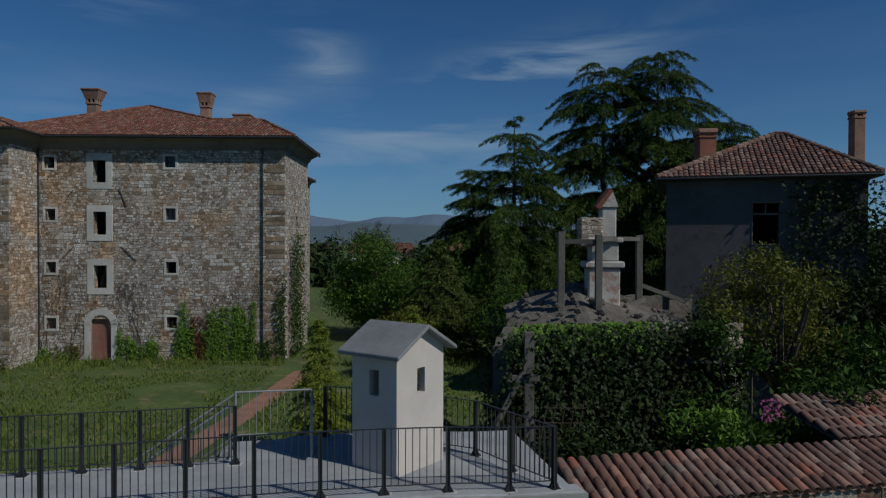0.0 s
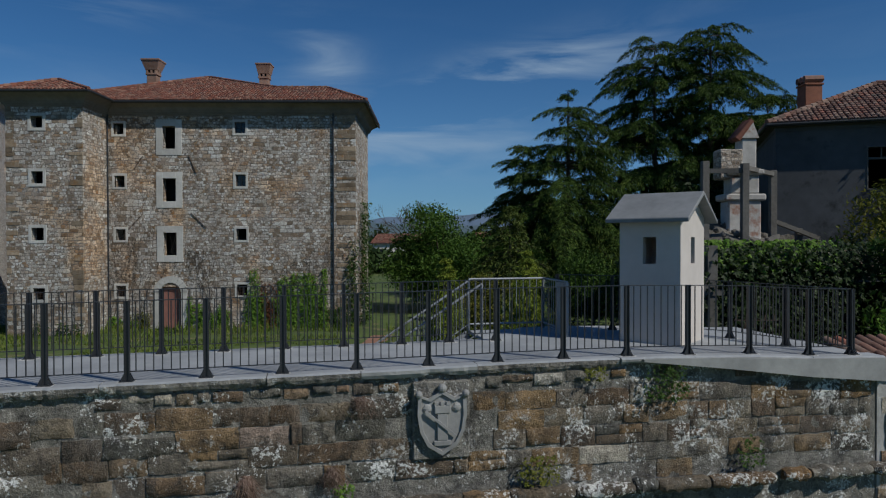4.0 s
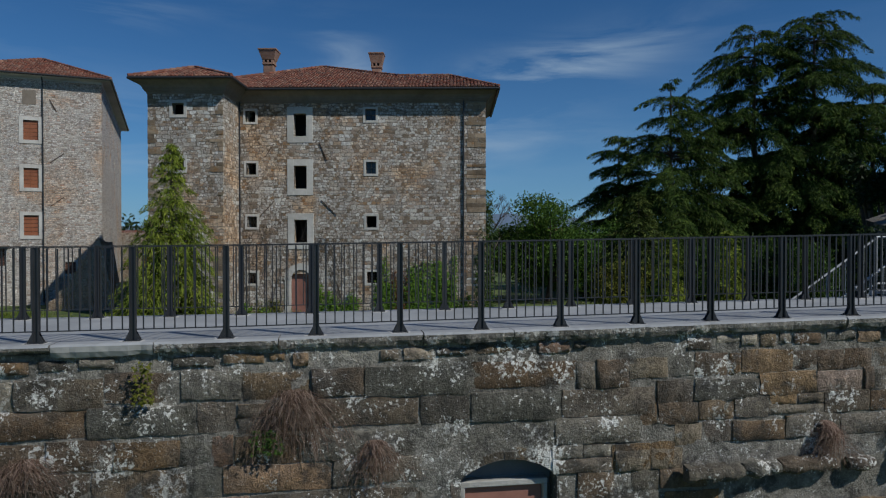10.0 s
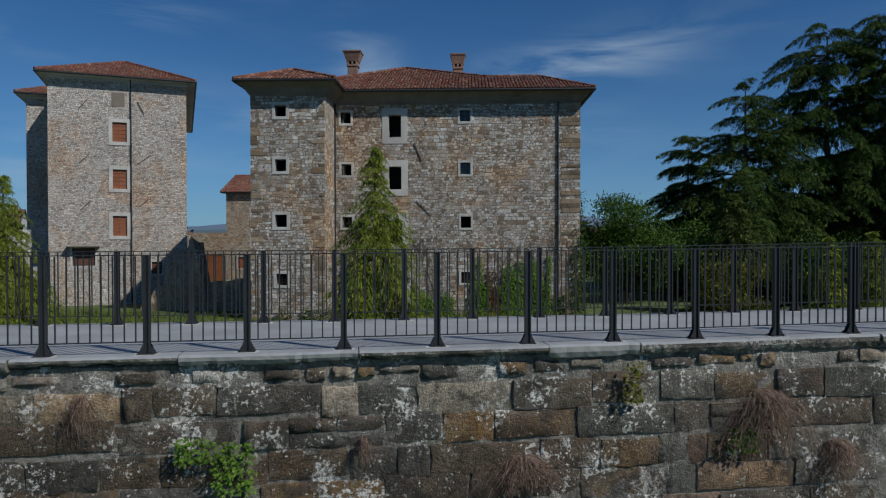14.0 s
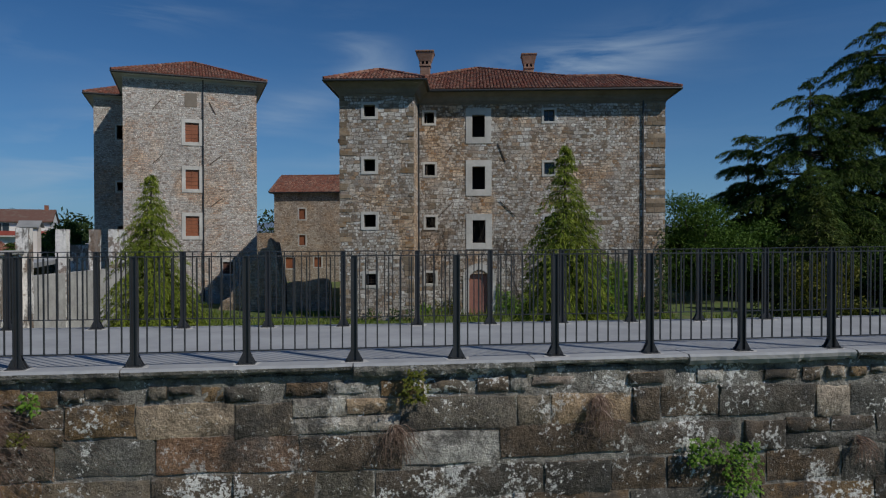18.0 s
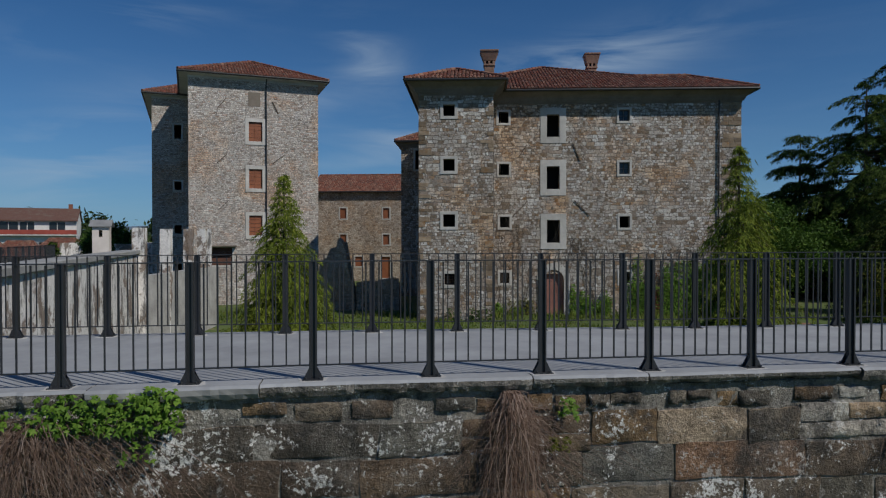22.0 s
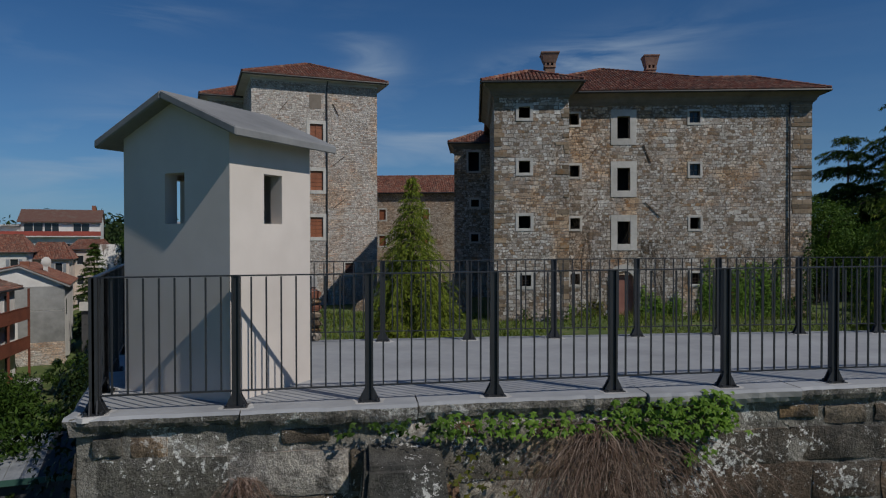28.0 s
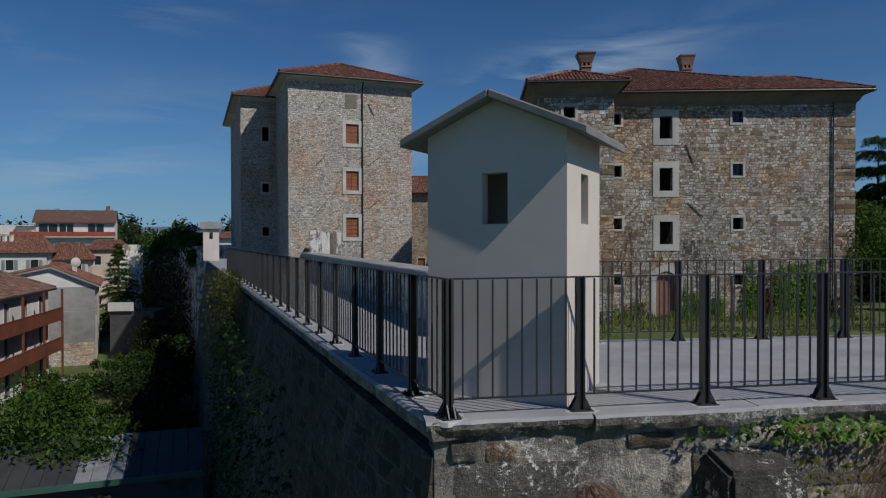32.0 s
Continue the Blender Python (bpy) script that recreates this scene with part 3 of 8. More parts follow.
def railing(label, a, b, zf, bays, pick=8, limit=300, stops=None, line=None):
    """A steel railing from a to b, or along line(t): twin-flat posts on bolted feet, two rails, thin pickets."""
    a, b = Vector(a), Vector(b)
    d = (b - a)
    line = line or (lambda t: a + d * t)
    ang = math.atan2(d.y, d.x)
    top = empty("railing", Matrix.Translation((a.x, a.y, zf(0))), label, "railing", "terrace railings")
    count = 0
    rest = bmesh.new()
    for i in range(bays + 1):
        t = stops[i] if stops else i / bays
        p = line(t)
        z = zf(t)
        m = Matrix.Translation((p.x - a.x, p.y - a.y, z - zf(0))) @ Matrix.Rotation(ang, 4, "Z")
        po = shared("post", POST, m, top)
        shared("foot", FOOT, Matrix.Identity(4), po)
        shared("grout_pad", PAD, Matrix.Rotation(math.pi * (i % 2), 4, "Z"), po)
        if i == bays:
            break
        t2 = stops[i + 1] if stops else (i + 1) / bays
        q, z2 = line(t2), zf(t2)
        o = Vector((a.x, a.y, zf(0)))
        part("top_rail", bar(bmesh.new(), Vector((p.x, p.y, z + RAIL_H)) - o, Vector((q.x, q.y, z2 + RAIL_H)) - o, 0.045, 0.012), STEEL, top)
        part("bottom_rail", bar(bmesh.new(), Vector((p.x, p.y, z + 0.14)) - o, Vector((q.x, q.y, z2 + 0.14)) - o, 0.03, 0.012), STEEL, top)
        for k in range(1, pick + 1):
            f = k / (pick + 1)
            c = p.lerp(q, f)
            mm = Matrix.Translation((c.x - a.x, c.y - a.y, z + (z2 - z) * f - zf(0))) @ Matrix.Rotation(ang, 4, "Z")
            if count < limit:
                shared("picket", PICKET, mm, top)
                count += 1
            else:
                box(rest, -0.007, 0.007, -0.007, 0.007, 0.145, RAIL_H - 0.012, 0, mm)
    if len(rest.verts):
        tagged(part("picket_row", rest, STEEL, top), kind="stuff")
    return top


def zs(s0, s1):
    return lambda t: deck_z(s0 + (s1 - s0) * t)


railing("dark steel railing along the outer edge of the terrace", at(0, 0), at(39.97, 0), zs(0, 39.97), 37, stops=[float(v) / 39.97 for v in np.interp(range(38), (0, 3, 7, 11, 14, 18, 21, 23, 28, 34, 36, 37), (0, 3.37, 7.84, 12.28, 15.57, 19.97, 23.18, 25.25, 30.5, 36.9, 39.13, 39.97))], line=lambda t: at(39.97 * t, 0))
railing("dark steel railing along the court side of the terrace", at(1.3, 3.70), at(34.25, 2.06), zs(1.3, 34.25), 30, stops=[float(v) / 32.99 for v in np.interp(range(31), (0, 4, 8, 12, 16, 20, 24, 28, 30), (0, 4.85, 9.73, 14.15, 18.5, 22.85, 27.1, 31.25, 32.99))])
railing("dark steel railing closing the end of the terrace", at(39.95, 0), at(39.0, 2.0), zs(39.95, 39.0), 2)
railing("dark steel railing behind the sentry box", at(39.0, 2.0), at(36.0, BACK), zs(39.0, 36.0), 3)
fl = ORIGIN + LEFT * 28
railing("dark steel railing along the flank walkway", ORIGIN + LEFT * 0.9, fl, lambda t: 0.0, 24)
railing("short dark steel railing at the rampart corner", ORIGIN, ORIGIN + LEFT * 0.9, lambda t: 0.0, 1, 6)


# ---- sentry boxes ----
def sentry(center, ang, z, label, W=1.32, D=1.10, H=2.32, ridge=2.83, slope=0.541, ovx=0.2, ovy=0.2, slot=(-0.12, 0.12, 1.57, 2.05)):
    """Four stucco walls with a slot window each under a small gabled cement roof. x: across the gable, y: along the ridge."""
    top = empty("sentry_box", Matrix.Translation((center[0], center[1], z)) @ Matrix.Rotation(radians(ang), 4, "Z"), label, "sentry box", "sentry boxes")
    T = 0.14

    def wall(x0, x1, y, sgn, gable, name, rot):
        bm = bmesh.new()
        us = [x0, slot[0], slot[1], x1]
        zz = [0.0, slot[2], slot[3], H]
        def quad(u0, u1, z0, z1, o):
            v = [bm.verts.new((u, y + o * sgn, w)) for u, w in ((u0, z0), (u1, z0), (u1, z1), (u0, z1))]
            bm.faces.new(v)
        for o in (0, -T):
            for i in range(3):
                for j in range(3):
                    if (i, j) != (1, 1):
                        quad(us[i], us[i + 1], zz[j], zz[j + 1], o)
            if gable:
                bm.faces.new([bm.verts.new((u, y + o * sgn, w)) for u, w in ((x0, H), (x1, H), (0, ridge - 0.05))])
        for (u0, z0), (u1, z1) in (((slot[0], slot[2]), (slot[1], slot[2])), ((slot[1], slot[2]), (slot[1], slot[3])), ((slot[1], slot[3]), (slot[0], slot[3])), ((slot[0], slot[3]), (slot[0], slot[2]))):
            bm.faces.new([bm.verts.new(c) for c in ((u0, y, z0), (u1, y, z1), (u1, y - T * sgn, z1), (u0, y - T * sgn, z0))])
        bmesh.ops.remove_doubles(bm, verts=bm.verts, dist=1e-4)
        bmesh.ops.recalc_face_normals(bm, faces=bm.faces)
        bmesh.ops.transform(bm, matrix=Matrix.Rotation(radians(rot), 4, "Z"), verts=bm.verts)
        part(name, bm, STUCCO, top)

    wall(-W / 2, W / 2, -D / 2, -1, True, "wall", 0)
    wall(-W / 2, W / 2, -D / 2, -1, True, "wall", 180)
    wall(-D / 2 + 0.001, D / 2 - 0.001, -W / 2, -1, False, "wall", 90)
    wall(-D / 2 + 0.001, D / 2 - 0.001, -W / 2, -1, False, "wall", -90)
    ex, ey = W / 2 + ovx, D / 2 + ovy
    for sx in (-1, 1):
        bm = bmesh.new()
        prof = [(0, ridge), (sx * ex, ridge - slope * ex), (sx * ex, ridge - 0.08 - slope * ex), (0, ridge - 0.08)]
        a = [bm.verts.new((x, -ey, w)) for x, w in prof]
        b = [bm.verts.new((x, ey, w)) for x, w in prof]
        bm.faces.new(a)
        bm.faces.new(list(reversed(b)))
        for i in range(4):
            bm.faces.new((a[i], b[i], b[(i + 1) % 4], a[(i + 1) % 4]))
        bmesh.ops.recalc_face_normals(bm, faces=bm.faces)
        bmesh.ops.bevel(bm, geom=list(bm.edges), offset=0.012, segments=1, affect="EDGES")
        part("roof_slope", bm, ROOFGREY, top, "grey cement roof slab")
    return top


sentry((-36.695, 5.14), -22.4, -0.01, "cream stucco sentry box with grey gabled roof on the rampart corner", 1.345, 1.11, 2.41, 2.78, 0.44, 0.22, 0.155, (-0.12, 0.13, 1.59, 2.05))
sentry((-1.045, 13.27), 55.0, 0.145, "cream stucco sentry box with grey gabled roof at the terrace end", 1.452, 1.10, 2.445, 2.905, slot=(-0.12, 0.12, 1.589, 2.069))


# ---- buildings ----
def facade(bm, o, ang, L, z0, z1, holes, T=0.6):
    """A wall with openings through it, from o along ang; outer face to the right of its way."""
    a = radians(ang)
    ux, uy = math.cos(a), math.sin(a)
    nx, ny = -uy, ux
    us = sorted({0.0, L, *(h[0] for h in holes), *(h[1] for h in holes)})
    zz = sorted({z0, z1, *(h[2] for h in holes), *(h[3] for h in holes)})

    def P(u, t, z):
        return bm.verts.new((o[0] + ux * u + nx * t, o[1] + uy * u + ny * t, z))

    for t in (0, T):
        for u0, u1 in zip(us, us[1:]):
            for w0, w1 in zip(zz, zz[1:]):
                um, wm = (u0 + u1) / 2, (w0 + w1) / 2
                if not any(h[0] < um < h[1] and h[2] < wm < h[3] for h in holes):
                    bm.faces.new((P(u0, t, w0), P(u1, t, w0), P(u1, t, w1), P(u0, t, w1)))
    for h in holes:
        for (u0, w0), (u1, w1) in (((h[0], h[2]), (h[1], h[2])), ((h[1], h[2]), (h[1], h[3])), ((h[1], h[3]), (h[0], h[3])), ((h[0], h[3]), (h[0], h[2]))):
            bm.faces.new((P(u0, 0, w0), P(u1, 0, w1), P(u1, T, w1), P(u0, T, w0)))
    bm.faces.new((P(0, 0, z1), P(L, 0, z1), P(L, T, z1), P(0, T, z1)))
    return bm


def frame_at(o, ang, z=0.0):
    return Matrix.Translation((o[0], o[1], z)) @ Matrix.Rotation(radians(ang), 4, "Z")


def surround(parent, m, h, w, mat, proud=0.04, sill=0.0, name="window_frame"):
    """Stone frame round an opening h = (u0, u1, z0, z1) of a facade whose face is y = 0 in m."""
    bm = bmesh.new()
    u0, u1, z0, z1 = h
    for x0, x1, a, b in ((u0 - w, u0, z0 - w, z1 + w), (u1, u1 + w, z0 - w, z1 + w), (u0, u1, z1, z1 + w), (u0, u1, z0 - w - sill, z0)):
        box(bm, x0, x1, -proud, 0.22, a, b, 0.012)
    bmesh.ops.transform(bm, matrix=m, verts=bm.verts)
    return part(name, bm, mat, parent)


def tiled_slope(name, corners, mat, parent, pitch=0.24, course=0.36, lift=0.05, label="", tops=None):
    """Pan-tile covering over a planar slope: corners eave-left, eave-right, top-right, top-left. Rows of half-round tiles."""
    e0, e1, t1, t0 = [Vector(c) for c in corners]
    along = (e1 - e0).normalized()
    nrm = (e1 - e0).cross(t0 - e0 if (t0 - e0).length > 0.01 else t1 - e0).normalized()
    if nrm.z < 0:
        nrm = -nrm
    up = nrm.cross(along)
    if up.z < 0:
        up = -up
    L = (e1 - e0).length
    uh = max((t0 - e0).dot(up), (t1 - e0).dot(up))
    la, lb = (t0 - e0).dot(along), (t1 - e0).dot(along)
    if tops:
        tu = [(Vector(c) - e0).dot(along) for c in tops]
        tv = [(Vector(c) - e0).dot(up) for c in tops]
    verts, faces = [], []
    rnd = random.Random(5)
    seg = 4
    k = int(L / pitch)
    for i in range(k):
        u = (i + 0.5) * L / k
        # reach of this row before the hip or ridge cuts it
        v1 = uh
        if u < la:
            v1 = min(v1, uh * u / max(la, 1e-6))
        if u > lb:
            v1 = min(v1, uh * (L - u) / max(L - lb, 1e-6))
        if tops:
            v1 = float(np.interp(u, tu, tv))
        if v1 < 0.15:
            continue
        m = max(1, int(v1 / course))
        for j in range(m):
            va, vb = j * v1 / m - 0.03, (j + 1) * v1 / m + 0.05
            jit = rnd.uniform(-0.015, 0.015)
            r = pitch * 0.5 * rnd.uniform(0.92, 1.04)
            base = len(verts)
            for v, rr, hh in ((va, r, lift + 0.02), (vb, r * 0.85, lift - 0.01)):
                for q in range(seg + 1):
                    an = math.pi * q / seg
                    p = e0 + along * (u + jit - rr * math.cos(an)) + up * v + nrm * (hh + rr * 0.62 * math.sin(an))
                    verts.append(tuple(p))
            for q in range(seg):
                faces.append((base + q, base + q + 1, base + seg + 2 + q, base + seg + 1 + q))
            faces.append(tuple(base + q for q in range(seg, -1, -1)))
    ob = raw_ob(name, verts, faces, mat, parent, label, smooth=False)
    ob["kind"] = "stuff"
    # boarding under the tiles
    bm = bmesh.new()
    vs = [bm.verts.new(c) for c in ((e0, e1, *[Vector(c) for c in reversed(tops[1:-1])]) if tops else (e0, e1, t1, t0))]
    ws = [bm.verts.new(v.co - nrm * 0.06) for v in vs]
    bm.faces.new(vs)
    bm.faces.new(list(reversed(ws)))
    for i in range(len(vs)):
        bm.faces.new((vs[i], ws[i], ws[(i + 1) % len(vs)], vs[(i + 1) % len(vs)]))
    bmesh.ops.remove_doubles(bm, verts=bm.verts, dist=0.001)
    bmesh.ops.recalc_face_normals(bm, faces=bm.faces)
    part("roof_deck", bm, mat, parent)
    return ob


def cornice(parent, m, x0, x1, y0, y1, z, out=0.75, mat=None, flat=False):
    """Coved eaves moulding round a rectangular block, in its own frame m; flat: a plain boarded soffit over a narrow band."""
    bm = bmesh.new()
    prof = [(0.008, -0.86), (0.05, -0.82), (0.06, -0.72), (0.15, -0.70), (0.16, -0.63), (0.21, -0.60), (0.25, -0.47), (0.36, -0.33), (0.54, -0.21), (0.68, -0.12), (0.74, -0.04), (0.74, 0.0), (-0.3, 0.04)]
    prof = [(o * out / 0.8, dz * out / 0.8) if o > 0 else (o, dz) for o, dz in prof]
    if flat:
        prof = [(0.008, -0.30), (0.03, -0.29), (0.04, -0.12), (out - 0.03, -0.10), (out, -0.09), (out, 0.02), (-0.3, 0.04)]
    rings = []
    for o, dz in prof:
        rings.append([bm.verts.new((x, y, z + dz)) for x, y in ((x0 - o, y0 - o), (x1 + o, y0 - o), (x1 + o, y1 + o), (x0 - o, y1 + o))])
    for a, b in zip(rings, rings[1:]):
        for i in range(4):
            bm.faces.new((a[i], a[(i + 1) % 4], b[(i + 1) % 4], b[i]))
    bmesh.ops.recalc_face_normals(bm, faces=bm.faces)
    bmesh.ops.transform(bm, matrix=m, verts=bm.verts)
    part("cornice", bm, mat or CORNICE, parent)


def hip_roof(parent, m, x0, x1, y0, y1, z, rise, mat, out=0.8, ridge=None, gutter=None):
    """Four tiled slopes; ridge: (xa, xb, y) of the ridge in the frame m."""
    x0, x1, y0, y1 = x0 - out, x1 + out, y0 - out, y1 + out
    xa, xb, yr = ridge or ((x0 + x1) / 2, (x0 + x1) / 2, (y0 + y1) / 2)
    A, B, C, D = (x0, y0, z), (x1, y0, z), (x1, y1, z), (x0, y1, z)
    R0, R1 = (xa, yr, z + rise), (xb, yr, z + rise)
    for q in ((A, B, R1, R0), (B, C, R1, R1), (C, D, R0, R1), (D, A, R0, R0)):
        tiled_slope("roof_slope", [m @ Vector(c) for c in q], mat, parent)
    for a, b in ((A, B), (B, C), (C, D), (D, A)):
        a, b = Vector(a), Vector(b)
        bm = bmesh.new()
        rod(bm, m @ (a + Vector((0, 0, -0.02))), m @ (b + Vector((0, 0, -0.02))), 0.085, 8)
        part("gutter", bm, gutter or STEEL, parent)
    # hip and ridge tiles
    bm = bmesh.new()
    for a, b in ((A, R0), (B, R1), (C, R1), (D, R0), (R0, R1)):
        a, b = Vector(a), Vector(b)
        L = (b - a).length
        k = int(L / 0.4)
        for i in range(k):
            p, q = a.lerp(b, i / k), a.lerp(b, (i + 1.08) / k)
            rod(bm, p + Vector((0, 0, 0.13)), q + Vector((0, 0, 0.11)), 0.12, 6, 0.1)
    bmesh.ops.transform(bm, matrix=m, verts=bm.verts)
    tagged(part("ridge_capping", bm, mat, parent), kind="stuff")


def shell(parent, o, ang, W, D, z0, z1, mat, front=(), right=(), left=(), T=0.6, name="wall"):
    """Four walls of a rectangular block; o is its front-left corner."""
    a = radians(ang)
    e, n = Vector((math.cos(a), math.sin(a), 0)), Vector((-math.sin(a), math.cos(a), 0))
    O = Vector((o[0], o[1], 0))
    for p, an, L, holes in ((O, ang, W, front), (O + e * W, ang + 90, D, right), (O + e * W + n * D, ang + 180, W, ()), (O + n * D, ang + 270, D, left)):
        bm = facade(bmesh.new(), (p.x, p.y), an, L, z0, z1, holes, T)
        bmesh.ops.remove_doubles(bm, verts=bm.verts, dist=1e-4)
        bmesh.ops.recalc_face_normals(bm, faces=bm.faces)
        part(name, bm, mat, parent)


def window(parent, m, h, w=0.28, mat=None, fill=None, proud=0.04, shut=None, back=0.5):
    fr = surround(parent, m, h, w, mat or TRIM, proud)
    u0, u1, z0, z1 = h
    # added panel whose near-black colour paints the darkness of the room
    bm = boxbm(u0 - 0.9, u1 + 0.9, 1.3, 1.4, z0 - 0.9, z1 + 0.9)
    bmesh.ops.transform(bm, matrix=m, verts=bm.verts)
    part("room_shade_panel", bm, DARK, fr, "near-black panel standing in for the unlit room")
    if fill is not None:
        bm = boxbm(u0 - 0.02, u1 + 0.02, 0.30, 0.33, z0 - 0.02, z1 + 0.02)
        bmesh.ops.transform(bm, matrix=m, verts=bm.verts)
        part("pane", bm, fill, fr)
        bm = bmesh.new()
        um, zm = (u0 + u1) / 2, (z0 + z1) / 2
        for b in ((u0, u0 + 0.05, z0, z1), (u1 - 0.05, u1, z0, z1), (um - 0.025, um + 0.025, z0, z1), (u0, u1, zm - 0.02, zm + 0.02), (u0, u1, z0, z0 + 0.05), (u0, u1, z1 - 0.05, z1)):
            box(bm, b[0], b[1], 0.25, 0.3, b[2], b[3])
        bmesh.ops.transform(bm, matrix=m, verts=bm.verts)
        part("sash", bm, shut or OLDWOOD, fr)
    return fr


def pipe(parent, m, u, z0, z1, name="drainpipe"):
    bm = bmesh.new()
    rod(bm, (u, -0.09, z0), (u, -0.09, z1), 0.055, 8)
    rod(bm, (u, -0.09, z1), (u, -0.6, z1 + 0.55), 0.055, 8)
    z = z0 + 1
    while z < z1:
        rod(bm, (u, -0.09, z), (u, -0.09, z + 0.05), 0.075, 8)
        z += 2.4
    bmesh.ops.transform(bm, matrix=m, verts=bm.verts)
    part(name, bm, STEEL, parent, "dark metal drainpipe")


def iron_tie(parent, m, u0, z0, u1, z1):
    bm = bmesh.new()
    bar(bm, (u0, -0.04, z0), (u1, -0.04, z1), 0.035, 0.045)
    bmesh.ops.transform(bm, matrix=m, verts=bm.verts)
    part("anchor_bar", bm, RUST, parent, "rusty iron wall anchor")


RUST = speckled("rusted_iron", (0.045, 0.03, 0.024), (0.10, 0.06, 0.042), 12, 0.85)


def flared_chimney(m, label, base, z1, w0, w1):
    """A tall old chimney whose head widens upwards over a ring of small outlets."""
    top = empty("chimney", m, label, "chimney", "castle chimneys")
    bm = boxbm(-w0, w0, -w0, w0, base, z1 - 1.25, 0.03)
    part("shaft", bm, BRICK, top)
    bm = bmesh.new()
    box(bm, -w0 * 1.18, w0 * 1.18, -w0 * 1.18, w0 * 1.18, z1 - 1.25, z1 - 1.1, 0.02)
    part("collar", bm, BRICK, top)
    # solid block, its near-black colour painting the shaded gaps between corbels
    bm = boxbm(-w0 * 0.9, w0 * 0.9, -w0 * 0.9, w0 * 0.9, z1 - 1.1, z1 - 0.85)
    part("outlet_shade", bm, DARK, top)
    for i in range(-1, 2):
        for sx, sy in ((1, 0), (-1, 0), (0, 1), (0, -1)):
            x, y = (sx * w0 * 0.98, i * w0 * 0.85) if sx else (i * w0 * 0.85, sy * w0 * 0.98)
            part("corbel", boxbm(x - 0.07, x + 0.07, y - 0.07, y + 0.07, z1 - 1.1, z1 - 0.85), BRICK, top)
    bm = bmesh.new()
    r = bmesh.ops.create_cone(bm, cap_ends=True, segments=4, radius1=w0 * 1.2 * 1.414, radius2=w1 * 1.414, depth=0.72, matrix=Matrix.Translation((0, 0, z1 - 0.49)) @ Matrix.Rotation(radians(45), 4, "Z"))
    part("flared_head", bm, BRICK, top)
    part("cap", boxbm(-w1 * 1.06, w1 * 1.06, -w1 * 1.06, w1 * 1.06, z1 - 0.13, z1, 0.02), BRICK, top)
    return top


RA = 1.85


def castle_main():
    """The large stone block with its projecting corner tower."""
    top = empty("castle_keep", frame_at((-29.3, 47.82), RA, -4.0), "large grey-brown rubble stone castle block with tiled hip roof", "castle")
    inv = top.matrix_world.inverted()
    body = new("main_block")
    body.parent = top
    body.matrix_parent_inverse = inv
    m = frame_at((-29.3, 47.82), RA)
    big = [(3.86, 4.74, 8.62, 10.2), (3.86, 4.76, 4.93, 6.54), (3.88, 4.79, 1.14, 2.74)]
    small = [(0.45, 1.15, 9.62, 10.4), (0.49, 1.20, 5.93, 6.73), (0.55, 1.24, 2.22, 2.98), (0.57, 1.24, -1.75, -0.99), (8.9, 9.64, 9.70, 10.5), (8.93, 9.65, 5.97, 6.80), (8.97, 9.68, 2.20, 3.0), (9.0, 9.72, -1.72, -0.92)]
    door = (3.63, 5.09, -4.0, -1.05)
    shell(body, (-29.3, 47.82), RA, 17.35, 9.0, -4.2, 11.78, STONE_R, big + small + [door], [(4.0, 4.9, 5.0, 6.4)], ())
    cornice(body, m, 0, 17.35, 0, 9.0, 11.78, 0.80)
    # a broad pyramid over the square of the keep, with a lower hipped ridge to one side
    A, B, C, D = (-5.3, -0.87, 11.80), (18.22, -0.87, 11.80), (18.22, 9.85, 11.80), (-5.3, 18.4, 11.80)
    E, F, peak, ra, rb = (13.9, 9.85, 11.80), (13.9, 18.4, 11.80), (4.28, 8.77, 15.62), (10.9, 4.0, 13.72), (14.75, 4.0, 13.72)
    for q, tops in (((A, B, rb, ra), (A, peak, ra, rb, B)), ((B, C, rb, rb), None), ((C, E, ra, rb), None), ((F, D, peak, peak), None), ((D, A, peak, peak), None)):
        tiled_slope("roof_slope", [m @ Vector(c) for c in q], TILE, body, tops=[m @ Vector(c) for c in tops] if tops else None)
    bm = bmesh.new()
    v = [bm.verts.new(m @ Vector(c)) for c in (E, F, peak, ra)]
    bm.faces.new((v[0], v[1], v[2]))
    bm.faces.new((v[0], v[2], v[3]))
    part("roof_deck", bm, TILE, body)
    for a, b in ((A, B), (B, C)):
        bm = bmesh.new()
        rod(bm, m @ (Vector(a) + Vector((0, 0, -0.06))), m @ (Vector(b) + Vector((0, 0, -0.06))), 0.095, 8)
        part("gutter", bm, STEEL, body)
    bm = bmesh.new()
    for a, b in ((B, rb), (rb, ra), (ra, peak), (A, peak), (C, rb)):
        a, b = Vector(a), Vector(b)
        k = int((b - a).length / 0.4)
        for i in range(k):
            rod(bm, a.lerp(b, i / k) + Vector((0, 0, 0.12)), a.lerp(b, (i + 1.08) / k) + Vector((0, 0, 0.10)), 0.11, 6, 0.09)
    bmesh.ops.transform(bm, matrix=m, verts=bm.verts)
    tagged(part("ridge_capping", bm, TILE, body), kind="stuff")
    for h in big:
        window(body, m, h, 0.46)
    for h in small:
        window(body, m, h, 0.16, fill=GLASS if h[0] > 8 and h[2] > 5 else None)
    # rear wing
    shell(body, (-29.0, 56.9), RA, 13.0, 8.0, -4.2, 11.7, STONE_R)
    # low annexe far behind the right flank
    shell(body, (-24.0, 72.5), RA, 7.2, 8.5, -4.2, 11.5, STONE_R)
